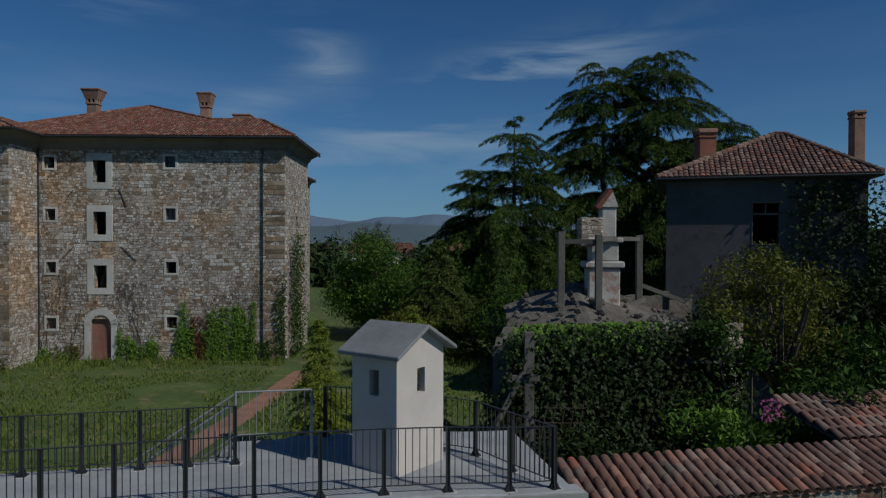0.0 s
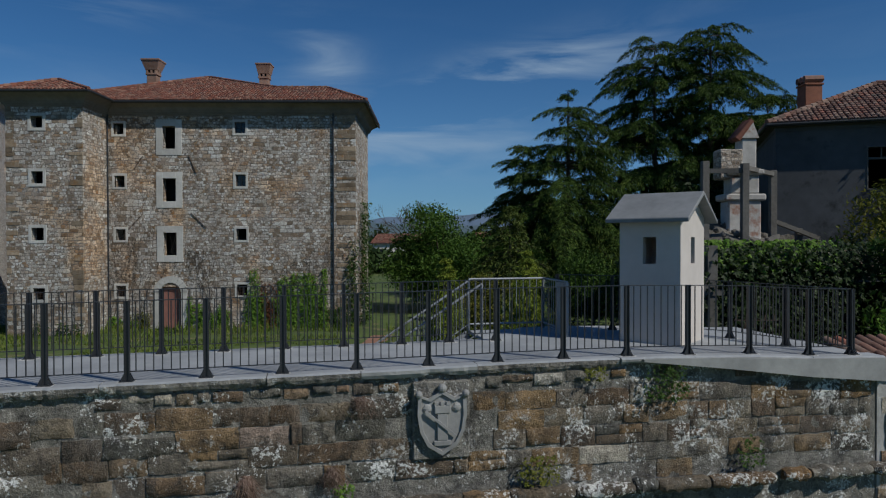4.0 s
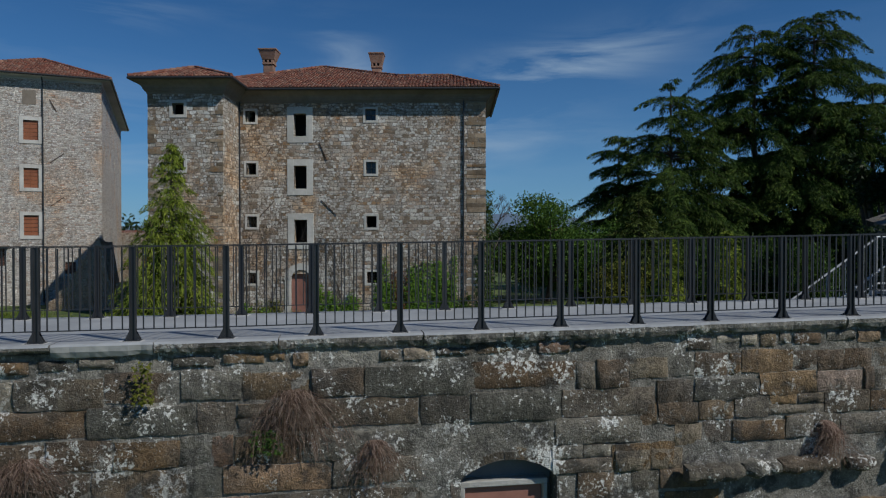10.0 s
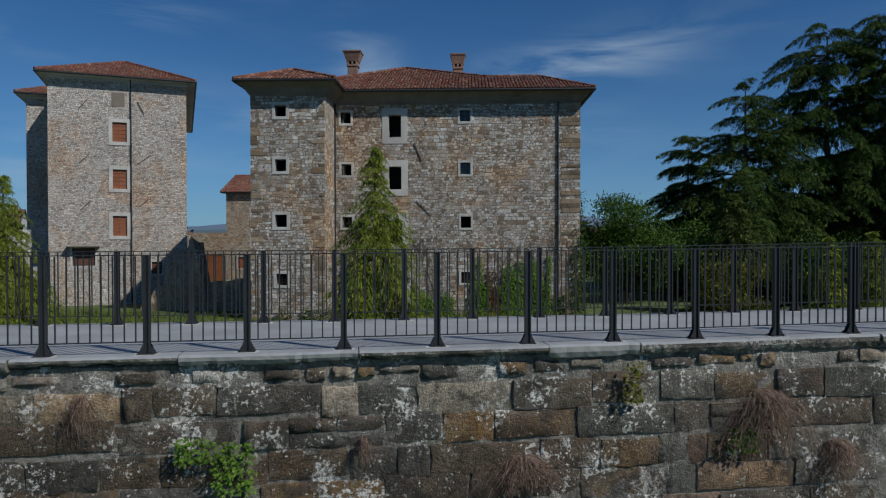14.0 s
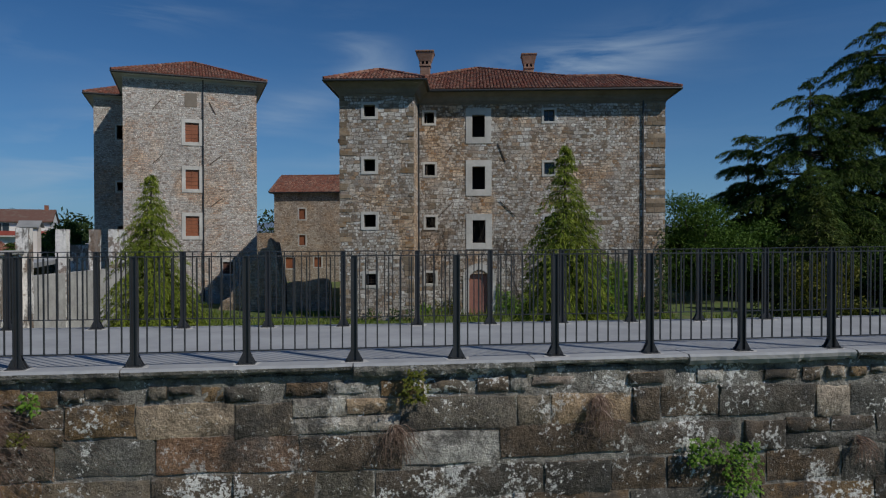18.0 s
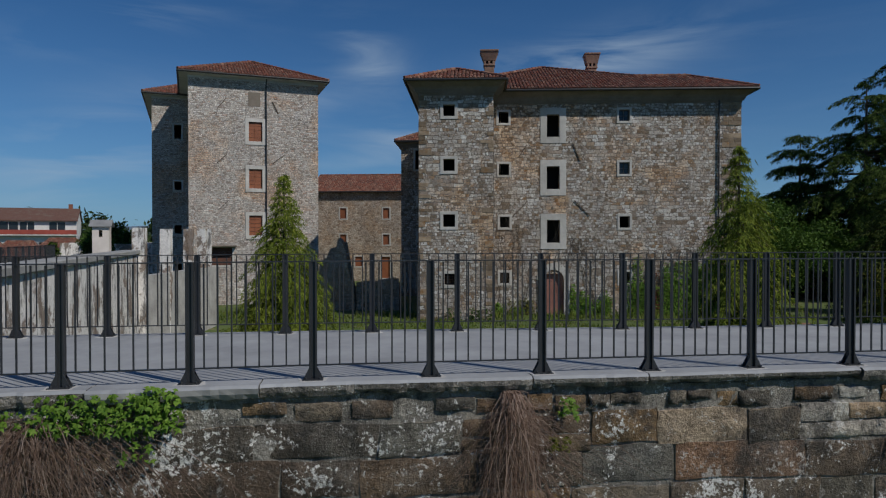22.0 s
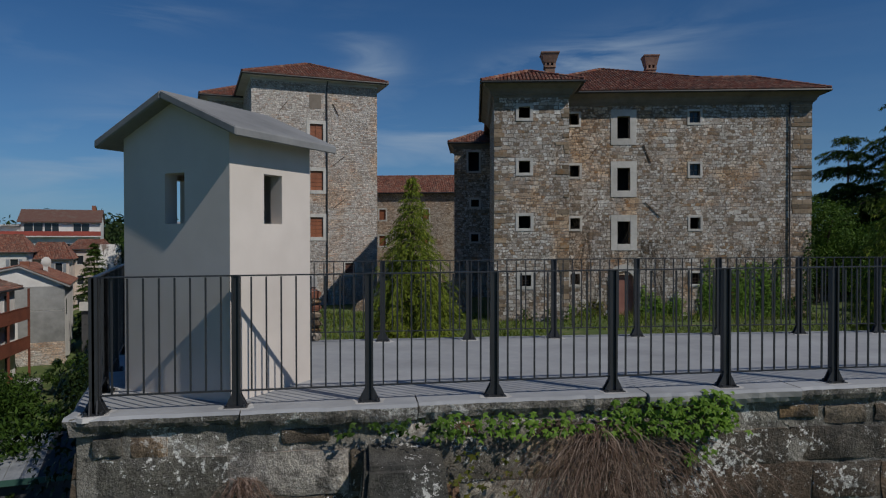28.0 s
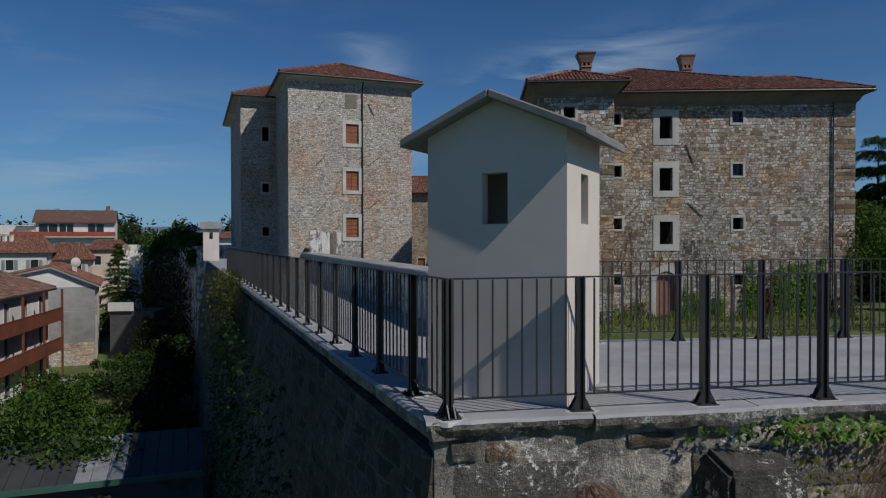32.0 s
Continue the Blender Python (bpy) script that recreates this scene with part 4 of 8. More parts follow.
    cornice(body, frame_at((-24.0, 72.5), RA), 0, 7.2, 0, 8.5, 11.5, 0.5)
    hip_roof(body, frame_at((-24.0, 72.5), RA), 0, 7.2, 0, 8.5, 11.55, 1.8, TILE, 0.6)
    # arched door
    fr = new("arched_doorway")
    fr.parent = body
    for sx in (3.63 - 0.42, 5.09):
        dm = box(bmesh.new(), sx, sx + 0.42, -0.06, 0.3, -4.0, -1.35, 0.015)
        bmesh.ops.transform(dm, matrix=m, verts=dm.verts)
        part("door_jamb", dm, TRIM, fr)
    c, r0, r1 = (4.36, -1.5), 0.73, 1.2
    for i in range(9):
        a0, a1 = math.pi * i / 9 + 0.01, math.pi * (i + 1) / 9 - 0.01
        bm = bmesh.new()
        f = [bm.verts.new((c[0] + r * math.cos(a), -0.06, c[1] + r * math.sin(a))) for r, a in ((r0, a0), (r1, a0), (r1, a1), (r0, a1))]
        b = [bm.verts.new((v.co.x, 0.3, v.co.z)) for v in f]
        bm.faces.new(f)
        bm.faces.new(list(reversed(b)))
        for k in range(4):
            bm.faces.new((f[k], b[k], b[(k + 1) % 4], f[(k + 1) % 4]))
        bmesh.ops.recalc_face_normals(bm, faces=bm.faces)
        bmesh.ops.transform(bm, matrix=m, verts=bm.verts)
        part("voussoir", bm, TRIM, fr)
    bm = boxbm(3.6, 5.12, 0.22, 0.3, -4.1, -1.0)
    bmesh.ops.transform(bm, matrix=m, verts=bm.verts)
    part("door_leaf", bm, DOORRED, fr, "faded red wooden door leaf")
    pipe(body, m, 15.8, -3.8, 11.4)
    pipe(body, m, 0.06, -3.8, 11.4)
    for a in ((1.84, 7.15, 2.47, 8.08), (5.68, 8.17, 6.2, 6.88), (1.48, 3.0, 2.5, 4.08), (5.8, 4.12, 6.87, 3.05)):
        iron_tie(body, m, *a)
    # corner tower
    tw = new("corner_tower")
    tw.parent = top
    tw.matrix_parent_inverse = inv
    m2 = frame_at((-34.14, 44.29), RA)
    wins = [(1.63, 2.38, 9.54, 10.3), (1.63, 2.38, 5.91, 6.70), (1.62, 2.41, 2.21, 3.03), (1.70, 2.45, -1.66, -0.91)]
    shell(tw, (-34.14, 44.29), RA, 4.95, 13.0, -4.2, 11.76, STONE_R, wins)
    for h in wins:
        window(tw, m2, h, 0.20)
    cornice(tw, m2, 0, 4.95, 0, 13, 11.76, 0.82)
    hip_roof(tw, m2, 0, 4.95, 0, 13.0, 11.78, 1.22, TILE, 0.88, (2.35, 2.45, 1.85))
    # lower rear tower
    rt = new("rear_tower")
    rt.parent = top
    rt.matrix_parent_inverse = inv
    m3 = frame_at((-38.0, 63.5), RA)
    w3 = [(1.35, 2.35, 8.0, 9.8), (1.6, 2.35, 4.6, 5.3), (1.6, 2.3, 1.3, 2.0)]
    shell(rt, (-38.0, 63.5), RA, 5.0, 6.0, -4.2, 10.6, STONE_R, w3, (), ())
    for h in w3:
        window(rt, m3, h, 0.18)
    cornice(rt, m3, 0, 5, 0, 6, 10.6, 0.5)
    hip_roof(rt, m3, 0, 5, 0, 6, 10.62, 1.5, TILE, 0.55)
    return top


castle_main()
flared_chimney(frame_at((-29.6, 55.95), RA), "flared old brick chimney on the castle roof", 13.6, 16.9, 0.40, 0.72)
flared_chimney(frame_at((-21.0, 57.85), RA), "flared old brick chimney on the castle roof", 13.6, 17.0, 0.38, 0.62)
flared_chimney(frame_at((-19.4, 63.0), RA), "low wide brick chimney behind the castle ridge", 12.0, 16.1, 0.55, 0.8)

LA = 24.9


WOOD_DARK = speckled("dark_red_brown_board", (0.07, 0.03, 0.02), (0.13, 0.055, 0.035), 7, 0.7)


def castle_left():
    """The pale stone tower house with boarded windows, and its set-back wing."""
    top = empty("castle_tower", frame_at((-53.68, 52.33), LA, -4.0), "tall pale rubble stone tower house with boarded windows", "castle")
    inv = top.matrix_world.inverted()
    body = new("tower_block")
    body.parent = top
    body.matrix_parent_inverse = inv
    m = frame_at((-53.68, 52.33), LA)
    wins = [(4.7, 5.78, 9.5, 11.1), (4.71, 5.77, 5.6, 7.2), (4.70, 5.76, 1.7, 3.35)]
    low = [(7.63, 8.43, -1.49, -0.49), (1.7, 3.35, -0.75, 0.7)]
    shell(body, (-53.68, 52.33), LA, 10.43, 27.0, -4.2, 14.74, STONE_L, wins + low, [(3.0, 3.9, 8.6, 9.8), (9.0, 9.9, 8.6, 9.8), (15, 15.9, 8.6, 9.8), (21, 21.9, 8.6, 9.8)])
    for h in wins:
        fr = surround(body, m, h, 0.30, TRIM, 0.05)
        for k in range(5):
            zz0 = h[2] + (h[3] - h[2]) * k / 5
            bm = boxbm(h[0], h[1], 0.1, 0.14, zz0 + 0.012, zz0 + (h[3] - h[2]) / 5 - 0.012)
            bmesh.ops.transform(bm, matrix=m, verts=bm.verts)
            part("board", bm, WOOD_RED, fr)
        bm = boxbm((h[0] + h[1]) / 2 - 0.05, (h[0] + h[1]) / 2 + 0.05, 0.06, 0.1, h[2], h[3])
        bmesh.ops.transform(bm, matrix=m, verts=bm.verts)
        part("batten", bm, WOOD_RED, fr)
    for h in low:
        fr = surround(body, m, h, 0.16, TRIM, 0.03)
        for k in range(4):
            bm = boxbm(h[0], h[1], 0.12, 0.16, h[2] + (h[3] - h[2]) * k / 4 + 0.01, h[2] + (h[3] - h[2]) * (k + 1) / 4 - 0.01)
            bmesh.ops.transform(bm, matrix=m, verts=bm.verts)
            part("board", bm, WOOD_DARK, fr)
    bm = boxbm(1.3, 3.7, -0.7, 0.0, 0.78, 0.9, 0.02)
    bmesh.ops.transform(bm, matrix=m, verts=bm.verts)
    part("canopy", bm, CORNICE, body, "small stone canopy")
    bm = boxbm(4.66, 5.63, -0.02, 0.1, 12.4, 13.55)
    bmesh.ops.transform(bm, matrix=m, verts=bm.verts)
    part("blocked_window", bm, CORNICE, body)
    cornice(body, m, 0, 10.43, 0, 27, 14.72, 0.70, SOFFIT, True)
    hip_roof(body, m, 0, 10.43, 0, 27, 14.76, 2.5, TILE, 0.78, (5.3, 5.4, 5.2))
    pipe(body, m, 6.1, -3.8, 14.2)
    for a in ((2.2, 12.0, 2.9, 12.9), (6.6, 12.9, 7.1, 11.9), (2.2, 7.6, 3.0, 8.4), (6.6, 7.7, 7.6, 8.5), (6.6, 4.1, 7.6, 4.9), (2.3, 3.8, 3.1, 4.6)):
        iron_tie(body, m, *a)
    wing = new("set_back_wing")
    wing.parent = top
    wing.matrix_parent_inverse = inv
    e, n = Vector((math.cos(radians(LA)), math.sin(radians(LA)), 0)), Vector((-math.sin(radians(LA)), math.cos(radians(LA)), 0))
    p = Vector((-53.68, 52.33, 0)) - e * 3.1 + n * 8.7
    m2 = frame_at((p.x, p.y), LA)
    w2 = [(1.9, 2.5, 10.6, 11.9), (1.9, 2.5, 5.9, 6.7), (1.9, 2.5, 1.9, 2.7), (1.9, 2.5, -1.6, -0.9)]
    shell(wing, (p.x, p.y), LA, 6.0, 16.0, -4.2, 14.5, STONE_L, w2)
    for h in w2:
        surround(wing, m2, h, 0.15, TRIM, 0.03)
    cornice(wing, m2, 0, 6, 0, 16, 14.5, 0.66, SOFFIT, True)
    hip_roof(wing, m2, 0, 6, 0, 16, 14.55, 1.9, TILE, 0.75, (3.0, 3.1, 4))
    return top


castle_left()


def back_range():
    X, W = -52.4, 20.4
    top = empty("rear_range", frame_at((X, 86), 0, -4.0), "long brown stone rear building with red tiled roof", "building")
    inv = top.matrix_world.inverted()
    body = new("range_block")
    body.parent = top
    body.matrix_parent_inverse = inv
    m = frame_at((X, 86), 0)
    wins = []
    for u in (3.7, 9.3, 15.0):
        wins += [(u - 0.42, u + 0.42, 4.05, 5.4), (u - 0.42, u + 0.42, 0.7, 2.0)]
    low = [(1.5, 2.6, -2.3, -0.85), (5.25, 6.2, -2.1, -0.85), (8.7, 9.8, -3.6, -0.85)]
    shell(body, (X, 86), 0, W, 9, -4.2, 7.5, STONE_B, wins + low)
    for h in wins + low:
        fr = surround(body, m, h, 0.16, TRIM, 0.03)
        bm = boxbm(h[0], h[1], 0.12, 0.16, h[2], h[3])
        bmesh.ops.transform(bm, matrix=m, verts=bm.verts)
        part("shutter", bm, WOOD_RED, fr)
    hip_roof(body, m, 0, W, 0, 9, 7.5, 2.5, TILE, 0.5, (-0.4, W + 0.4, 4.5))
    # court wall with a wooden gate beside the range
    bm = boxbm(-64.0, -55.5, 86.0, 86.5, -4.2, 2.3, 0.03)
    wall = tagged(mesh_ob("wall_court_gate", bm, STONE_B), "brown stone court wall beside the rear building", "wall", kind="structure")
    part("wall_panel", boxbm(-52.9, -52.42, 86.0, 86.5, -4.2, 2.3), STONE_B, wall)
    part("lintel", boxbm(-55.5, -52.9, 86.0, 86.5, -0.5, 2.3), STONE_B, wall)
    gate = empty("wooden_gate", Matrix.Translation((-55.5, 86.1, -4.0)), "closed orange-brown boarded wooden gate", "gate")
    for k in range(10):
        part("board", boxbm(0.26 * k + 0.01, 0.26 * k + 0.25, 0, 0.06, 0.05, 3.45), WOOD_RED, gate)
    part("crossbar", boxbm(0, 2.6, -0.04, 0, 2.6, 2.75), WOOD_RED, gate)
    part("crossbar", boxbm(0, 2.6, -0.04, 0, 0.7, 0.85), WOOD_RED, gate)


back_range()


# ---- house behind the ruin ----
def grey_house():
    HA = -17.5
    top = empty("old_house", frame_at((10.41, 33.45), HA, -4.0), "abandoned grey plastered house with old tiled roof", "house")
    m = frame_at((10.41, 33.45), HA)
    inv = top.matrix_world.inverted()
    body = new("house_block")
    body.parent = top
    body.matrix_parent_inverse = inv
    win = (3.87, 4.98, 4.5, 6.4)
    shell(body, (10.41, 33.45), HA, 8.6, 10, -4.2, 7.45, GREYPLASTER, [win])
    cornice(body, m, 0, 8.6, 0, 10, 7.6, 0.35, GREYPLASTER, True)
    hip_roof(body, m, 0, 8.6, 0, 10, 7.62, 2.6, TILE_OLD, 0.45, (5.4, 5.9, 5))
    fr = surround(body, m, win, 0.06, OLDWOOD, 0.02)
    for b in ((3.87, 4.98, 5.85, 5.95), (4.4, 4.45, 5.95, 6.4)):
        bm = boxbm(b[0], b[1], 0.1, 0.16, b[2], b[3])
        bmesh.ops.transform(bm, matrix=m, verts=bm.verts)
        part("sash_bar", bm, OLDWOOD, fr)


grey_house()


def stack(label, x, y, z0, z1, w, mat):
    top = empty("chimney", Matrix.Translation((x, y, z0)), label, "chimney", "house chimneys")
    part("shaft", boxbm(-w, w, -w, w, 0, z1 - z0 - 0.35, 0.02), mat, top)
    part("collar", boxbm(-w * 1.12, w * 1.12, -w * 1.12, w * 1.12, z1 - z0 - 0.35, z1 - z0 - 0.25, 0.015), mat, top)
    for sx in (-1, 1):
        for sy in (-1, 1):
            part("pier", boxbm(sx * w * 0.75 - 0.07, sx * w * 0.75 + 0.07, sy * w * 0.75 - 0.07, sy * w * 0.75 + 0.07, z1 - z0 - 0.25, z1 - z0 - 0.08), mat, top)
    for k in range(3):
        bm = bmesh.new()
        rod(bm, (-w * 1.1, -w * 0.8 + k * w * 0.8, z1 - z0 - 0.05), (w * 1.1, -w * 0.8 + k * w * 0.8, z1 - z0 - 0.03), w * 0.42, 7)
        part("cap_tile", bm, TILE_OLD, top)


stack("red brick chimney with tiled cap on the old house", 12.9, 35.2, 7.9, 10.2, 0.42, BRICK_RED)
stack("slim pale chimney with tiled cap behind the old house", 19.9, 34.0, 7.0, 11.0, 0.27, BRICK)


# ---- rampart masonry ----
BLOCK = block_material("dark_weathered_ashlar", [(0.068, 0.063, 0.056), (0.122, 0.097, 0.072), (0.095, 0.095, 0.084), (0.198, 0.122, 0.054), (0.104, 0.075, 0.054), (0.198, 0.189, 0.167), (0.072, 0.072, 0.067), (0.135, 0.099, 0.068), (0.095, 0.070, 0.052), (0.149, 0.149, 0.135)], 1.0)
BLOCK_TAN = block_material("tan_sandstone_ashlar", [(0.16, 0.105, 0.055), (0.24, 0.165, 0.09), (0.12, 0.085, 0.06), (0.22, 0.18, 0.13), (0.15, 0.14, 0.125), (0.19, 0.12, 0.06)], 0.7)
BLOCK_DARK = block_material("dark_brown_ashlar", [(0.05, 0.046, 0.04), (0.085, 0.066, 0.05), (0.11, 0.075, 0.045), (0.07, 0.066, 0.06), (0.095, 0.09, 0.08)], 0.8)
BLOCK_PALE = block_material("mixed_pale_ashlar", [(0.30, 0.20, 0.11), (0.40, 0.40, 0.39), (0.32, 0.235, 0.15), (0.20, 0.115, 0.075), (0.44, 0.435, 0.42), (0.33, 0.295, 0.24)], 0.5)


def block_meshes(mats, n=10):
    out = []
    for mat in mats:
        rows = []
        for k in range(n):
            rnd = random.Random(100 + k)
            bm = bmesh.new()
            nx, nz = 8, 4
            grid = []
            for j in range(nz + 1):
                line = []
                for i in range(nx + 1):
                    u, w = i / nx, j / nz
                    rim_v = i in (0, nx) or j in (0, nz)
                    d = 0.020 * noise.noise(Vector((u * 3 + k * 7, w * 2.2, k))) + 0.012 * noise.noise(Vector((u * 8 + k, w * 5, k * 3))) + rnd.uniform(-0.004, 0.004)
                    if rim_v:
                        d -= 0.007 + rnd.uniform(-0.003, 0.006)
                    uu = 0.022 if i == 1 else 0.978 if i == nx - 1 else u
                    ww = 0.05 if j == 1 else 0.95 if j == nz - 1 else w
                    bu = 0.030 * noise.noise(Vector((w * 3.1, k * 1.7, 2.0 * round(u)))) * abs(2 * uu - 1)
                    bw = 0.075 * noise.noise(Vector((u * 4.3, k * 2.3, 5 + 2.0 * round(w)))) * abs(2 * ww - 1)
                    jit = rnd.uniform(-0.008, 0.008)
                    line.append(bm.verts.new((uu - 0.5 + bu + jit, -d, ww - 0.5 + bw + jit)))
                grid.append(line)
            for j in range(nz):
                for i in range(nx):
                    bm.faces.new((grid[j][i], grid[j][i + 1], grid[j + 1][i + 1], grid[j + 1][i]))
            rim = [grid[0][i] for i in range(nx + 1)] + [grid[j][nx] for j in range(1, nz + 1)] + [grid[nz][i] for i in range(nx - 1, -1, -1)] + [grid[j][0] for j in range(nz - 1, 0, -1)]
            rim = [bm.verts.new(v.co) for v in rim]
            backs = [bm.verts.new((v.co.x, 0.12, v.co.z)) for v in rim]
            for i in range(len(rim)):
                j = (i + 1) % len(rim)
                bm.faces.new((rim[j], rim[i], backs[i], backs[j]))
            me = bpy.data.meshes.new("stone_block")
            bm.normal_update()
            bm.to_mesh(me)
            bm.free()
            me.materials.append(mat)
            for p in me.polygons:
                p.use_smooth = True
            rows.append(me)
        out.append(rows)
    return out


def mortar_face():
    """The bedding mortar between the stones: uneven, here smeared over their edges, there washed out."""
    wall = bpy.data.objects["wall_rampart_corner"]
    for s0, s1, top in ((-0.12, 24.97, -0.12), (24.97, 26.23, -0.12), (26.23, 40.35, -0.12)):
        ds = 0.045
        ni, nj = round((s1 - s0) / ds), round(3.2 / ds)
        verts, faces = [], []
        for i in range(ni + 1):
            q = s0 + (s1 - s0) * i / ni
            zt = deck_z(q) + top
            zb = -3.3
            if s0 == 24.97:
                zb = -2.47 + math.sqrt(max(0.01, 0.98 ** 2 - (q - 25.6) ** 2))
            for j in range(nj + 1):
                z = zt + (zb - zt) * j / nj
                n = -0.094 - 0.012 * noise.noise(Vector((q * 1.7, z * 1.9, 4))) - 0.012 * noise.noise(Vector((q * 6, z * 6, 9))) - 0.006 * noise.noise(Vector((q * 21, z * 21, 2)))
                verts.append(tuple(at(q, n, z)))
        for i in range(ni):
            for j in range(nj):
                a = i * (nj + 1) + j
                faces.append((a, a + 1, a + nj + 2, a + nj + 1))
        tagged(raw_ob("mortar_bed", verts, faces, MORTAR, wall, smooth=True), kind="stuff")


mortar_face()
BLK = block_meshes((BLOCK, BLOCK_TAN, BLOCK_PALE, BLOCK_DARK))
NICHE = (24.97, 26.23, -1.50)


def wall_pieces():
    wall = bpy.data.objects["wall_rampart_corner"]
    rnd = random.Random(11)
    rot = Matrix.Rotation(ALONG, 4, "Z")
    placed = []

    def lay(s0, s1, zt, h, kind, depth=0.0, n0=-0.110):
        sc = (s0 + s1) / 2
        c = at(sc, n0 - rnd.uniform(-0.008, 0.012) - depth, zt - h / 2)
        tilt = Matrix.Rotation(rnd.uniform(-0.022, 0.022), 4, "Y")
        m = Matrix.Translation(c) @ rot @ tilt @ Matrix.Diagonal((s1 - s0 - rnd.uniform(0.0, 0.03), 1.0, h - rnd.uniform(0.0, 0.03), 1))
        placed.append((s0, kind, rnd.randrange(10), m))

    # regular courses below a ragged band under the coping
    for c in range(9):
        s = -0.1 + rnd.uniform(0, 0.3)
        while s < 40.2:
            big = s < 27
            L = (rnd.uniform(0.5, 1.45) if big else rnd.uniform(0.35, 0.95)) * (0.45 if rnd.random() < 0.15 else 1)
            h = 0.37 if big else 0.30
            zt0 = -0.36
            zt = deck_z(s) * 0.75 + zt0 - c * h + 0.05 * noise.noise(Vector((s * 0.35, c * 1.3, 1.0))) + rnd.uniform(-0.02, 0.02)
            e = min(s + L, 40.25)
            mid = (s + e) / 2
            skip = False
            if NICHE[0] - 0.25 < mid < NICHE[1] + 0.25 and zt - h < NICHE[2] + 0.2:
                skip = True
            if 32.2 < mid < 33.4 and zt > -1.0:
                skip = True
            if zt - h < -3.4 or (s > 27.8 and zt - h < -1.62 and zt > -2.1):
                skip = True
            if not skip:
                tan = rnd.random() < (0.75 if s > 33 else 0.35 if s > 27 else 0.14)
                kind = 1 if tan else 2 if rnd.random() < (0.42 if s < 3.5 else 0.16 if s < 14 else 0.05) else 0
                if 13.2 < s < 19.5 and c > 0 and rnd.random() < 0.7:
                    kind = 3
                if rnd.random() < 0.1:
                    lay(s, mid, zt, h / 2, kind)
                    lay(mid, e, zt, h / 2, kind)
                    lay(s, e, zt - h / 2, h / 2, kind)
                else:
                    lay(s, e, zt, h * rnd.uniform(0.93, 1.04), kind, 0.05 if (s > 27.8 and zt < -2) else 0.0)
            s = e
    # small rubble under the coping
    s = 0.0
    while s < 40:
        L = rnd.uniform(0.16, 0.5)
        if rnd.random() < 0.72 and not 32.2 < s < 33.4:
            lay(s, s + L, deck_z(s) - 0.17 - rnd.uniform(0.0, 0.03), rnd.uniform(0.1, 0.19), rnd.choice((0, 0, 1, 2)), 0.004)
        s += L + rnd.uniform(0, 0.1)
    # paler masonry past the terrace end
    for c in range(8):
        s = 40.4 + rnd.uniform(0, 0.2)
        while s < 47.5:
            L = rnd.uniform(0.3, 0.8)
            lay(s, s + L, -0.2 - c * 0.31, 0.31, 2)
            s += L
    placed.sort(key=lambda p: abs(p[0] - 22))
    for i, (s, kind, k, m) in enumerate(placed[:300]):
        shared("stone_block", BLK[kind][k], m, wall)
    for kind, mat in enumerate((BLOCK, BLOCK_TAN, BLOCK_PALE, BLOCK_DARK)):
        verts, faces = [], []
        for s, kd, k, m in placed[300:]:
            if kd != kind:
                continue
            me, b = BLK[kd][k], len(verts)
            verts += [tuple(m @ v.co) for v in me.vertices]
            faces += [tuple(b + i for i in p.vertices) for p in me.polygons]
        if verts:
            ob = raw_ob("stone_block_rest", verts, faces, mat, wall, smooth=True)
            ob["kind"] = "stuff"


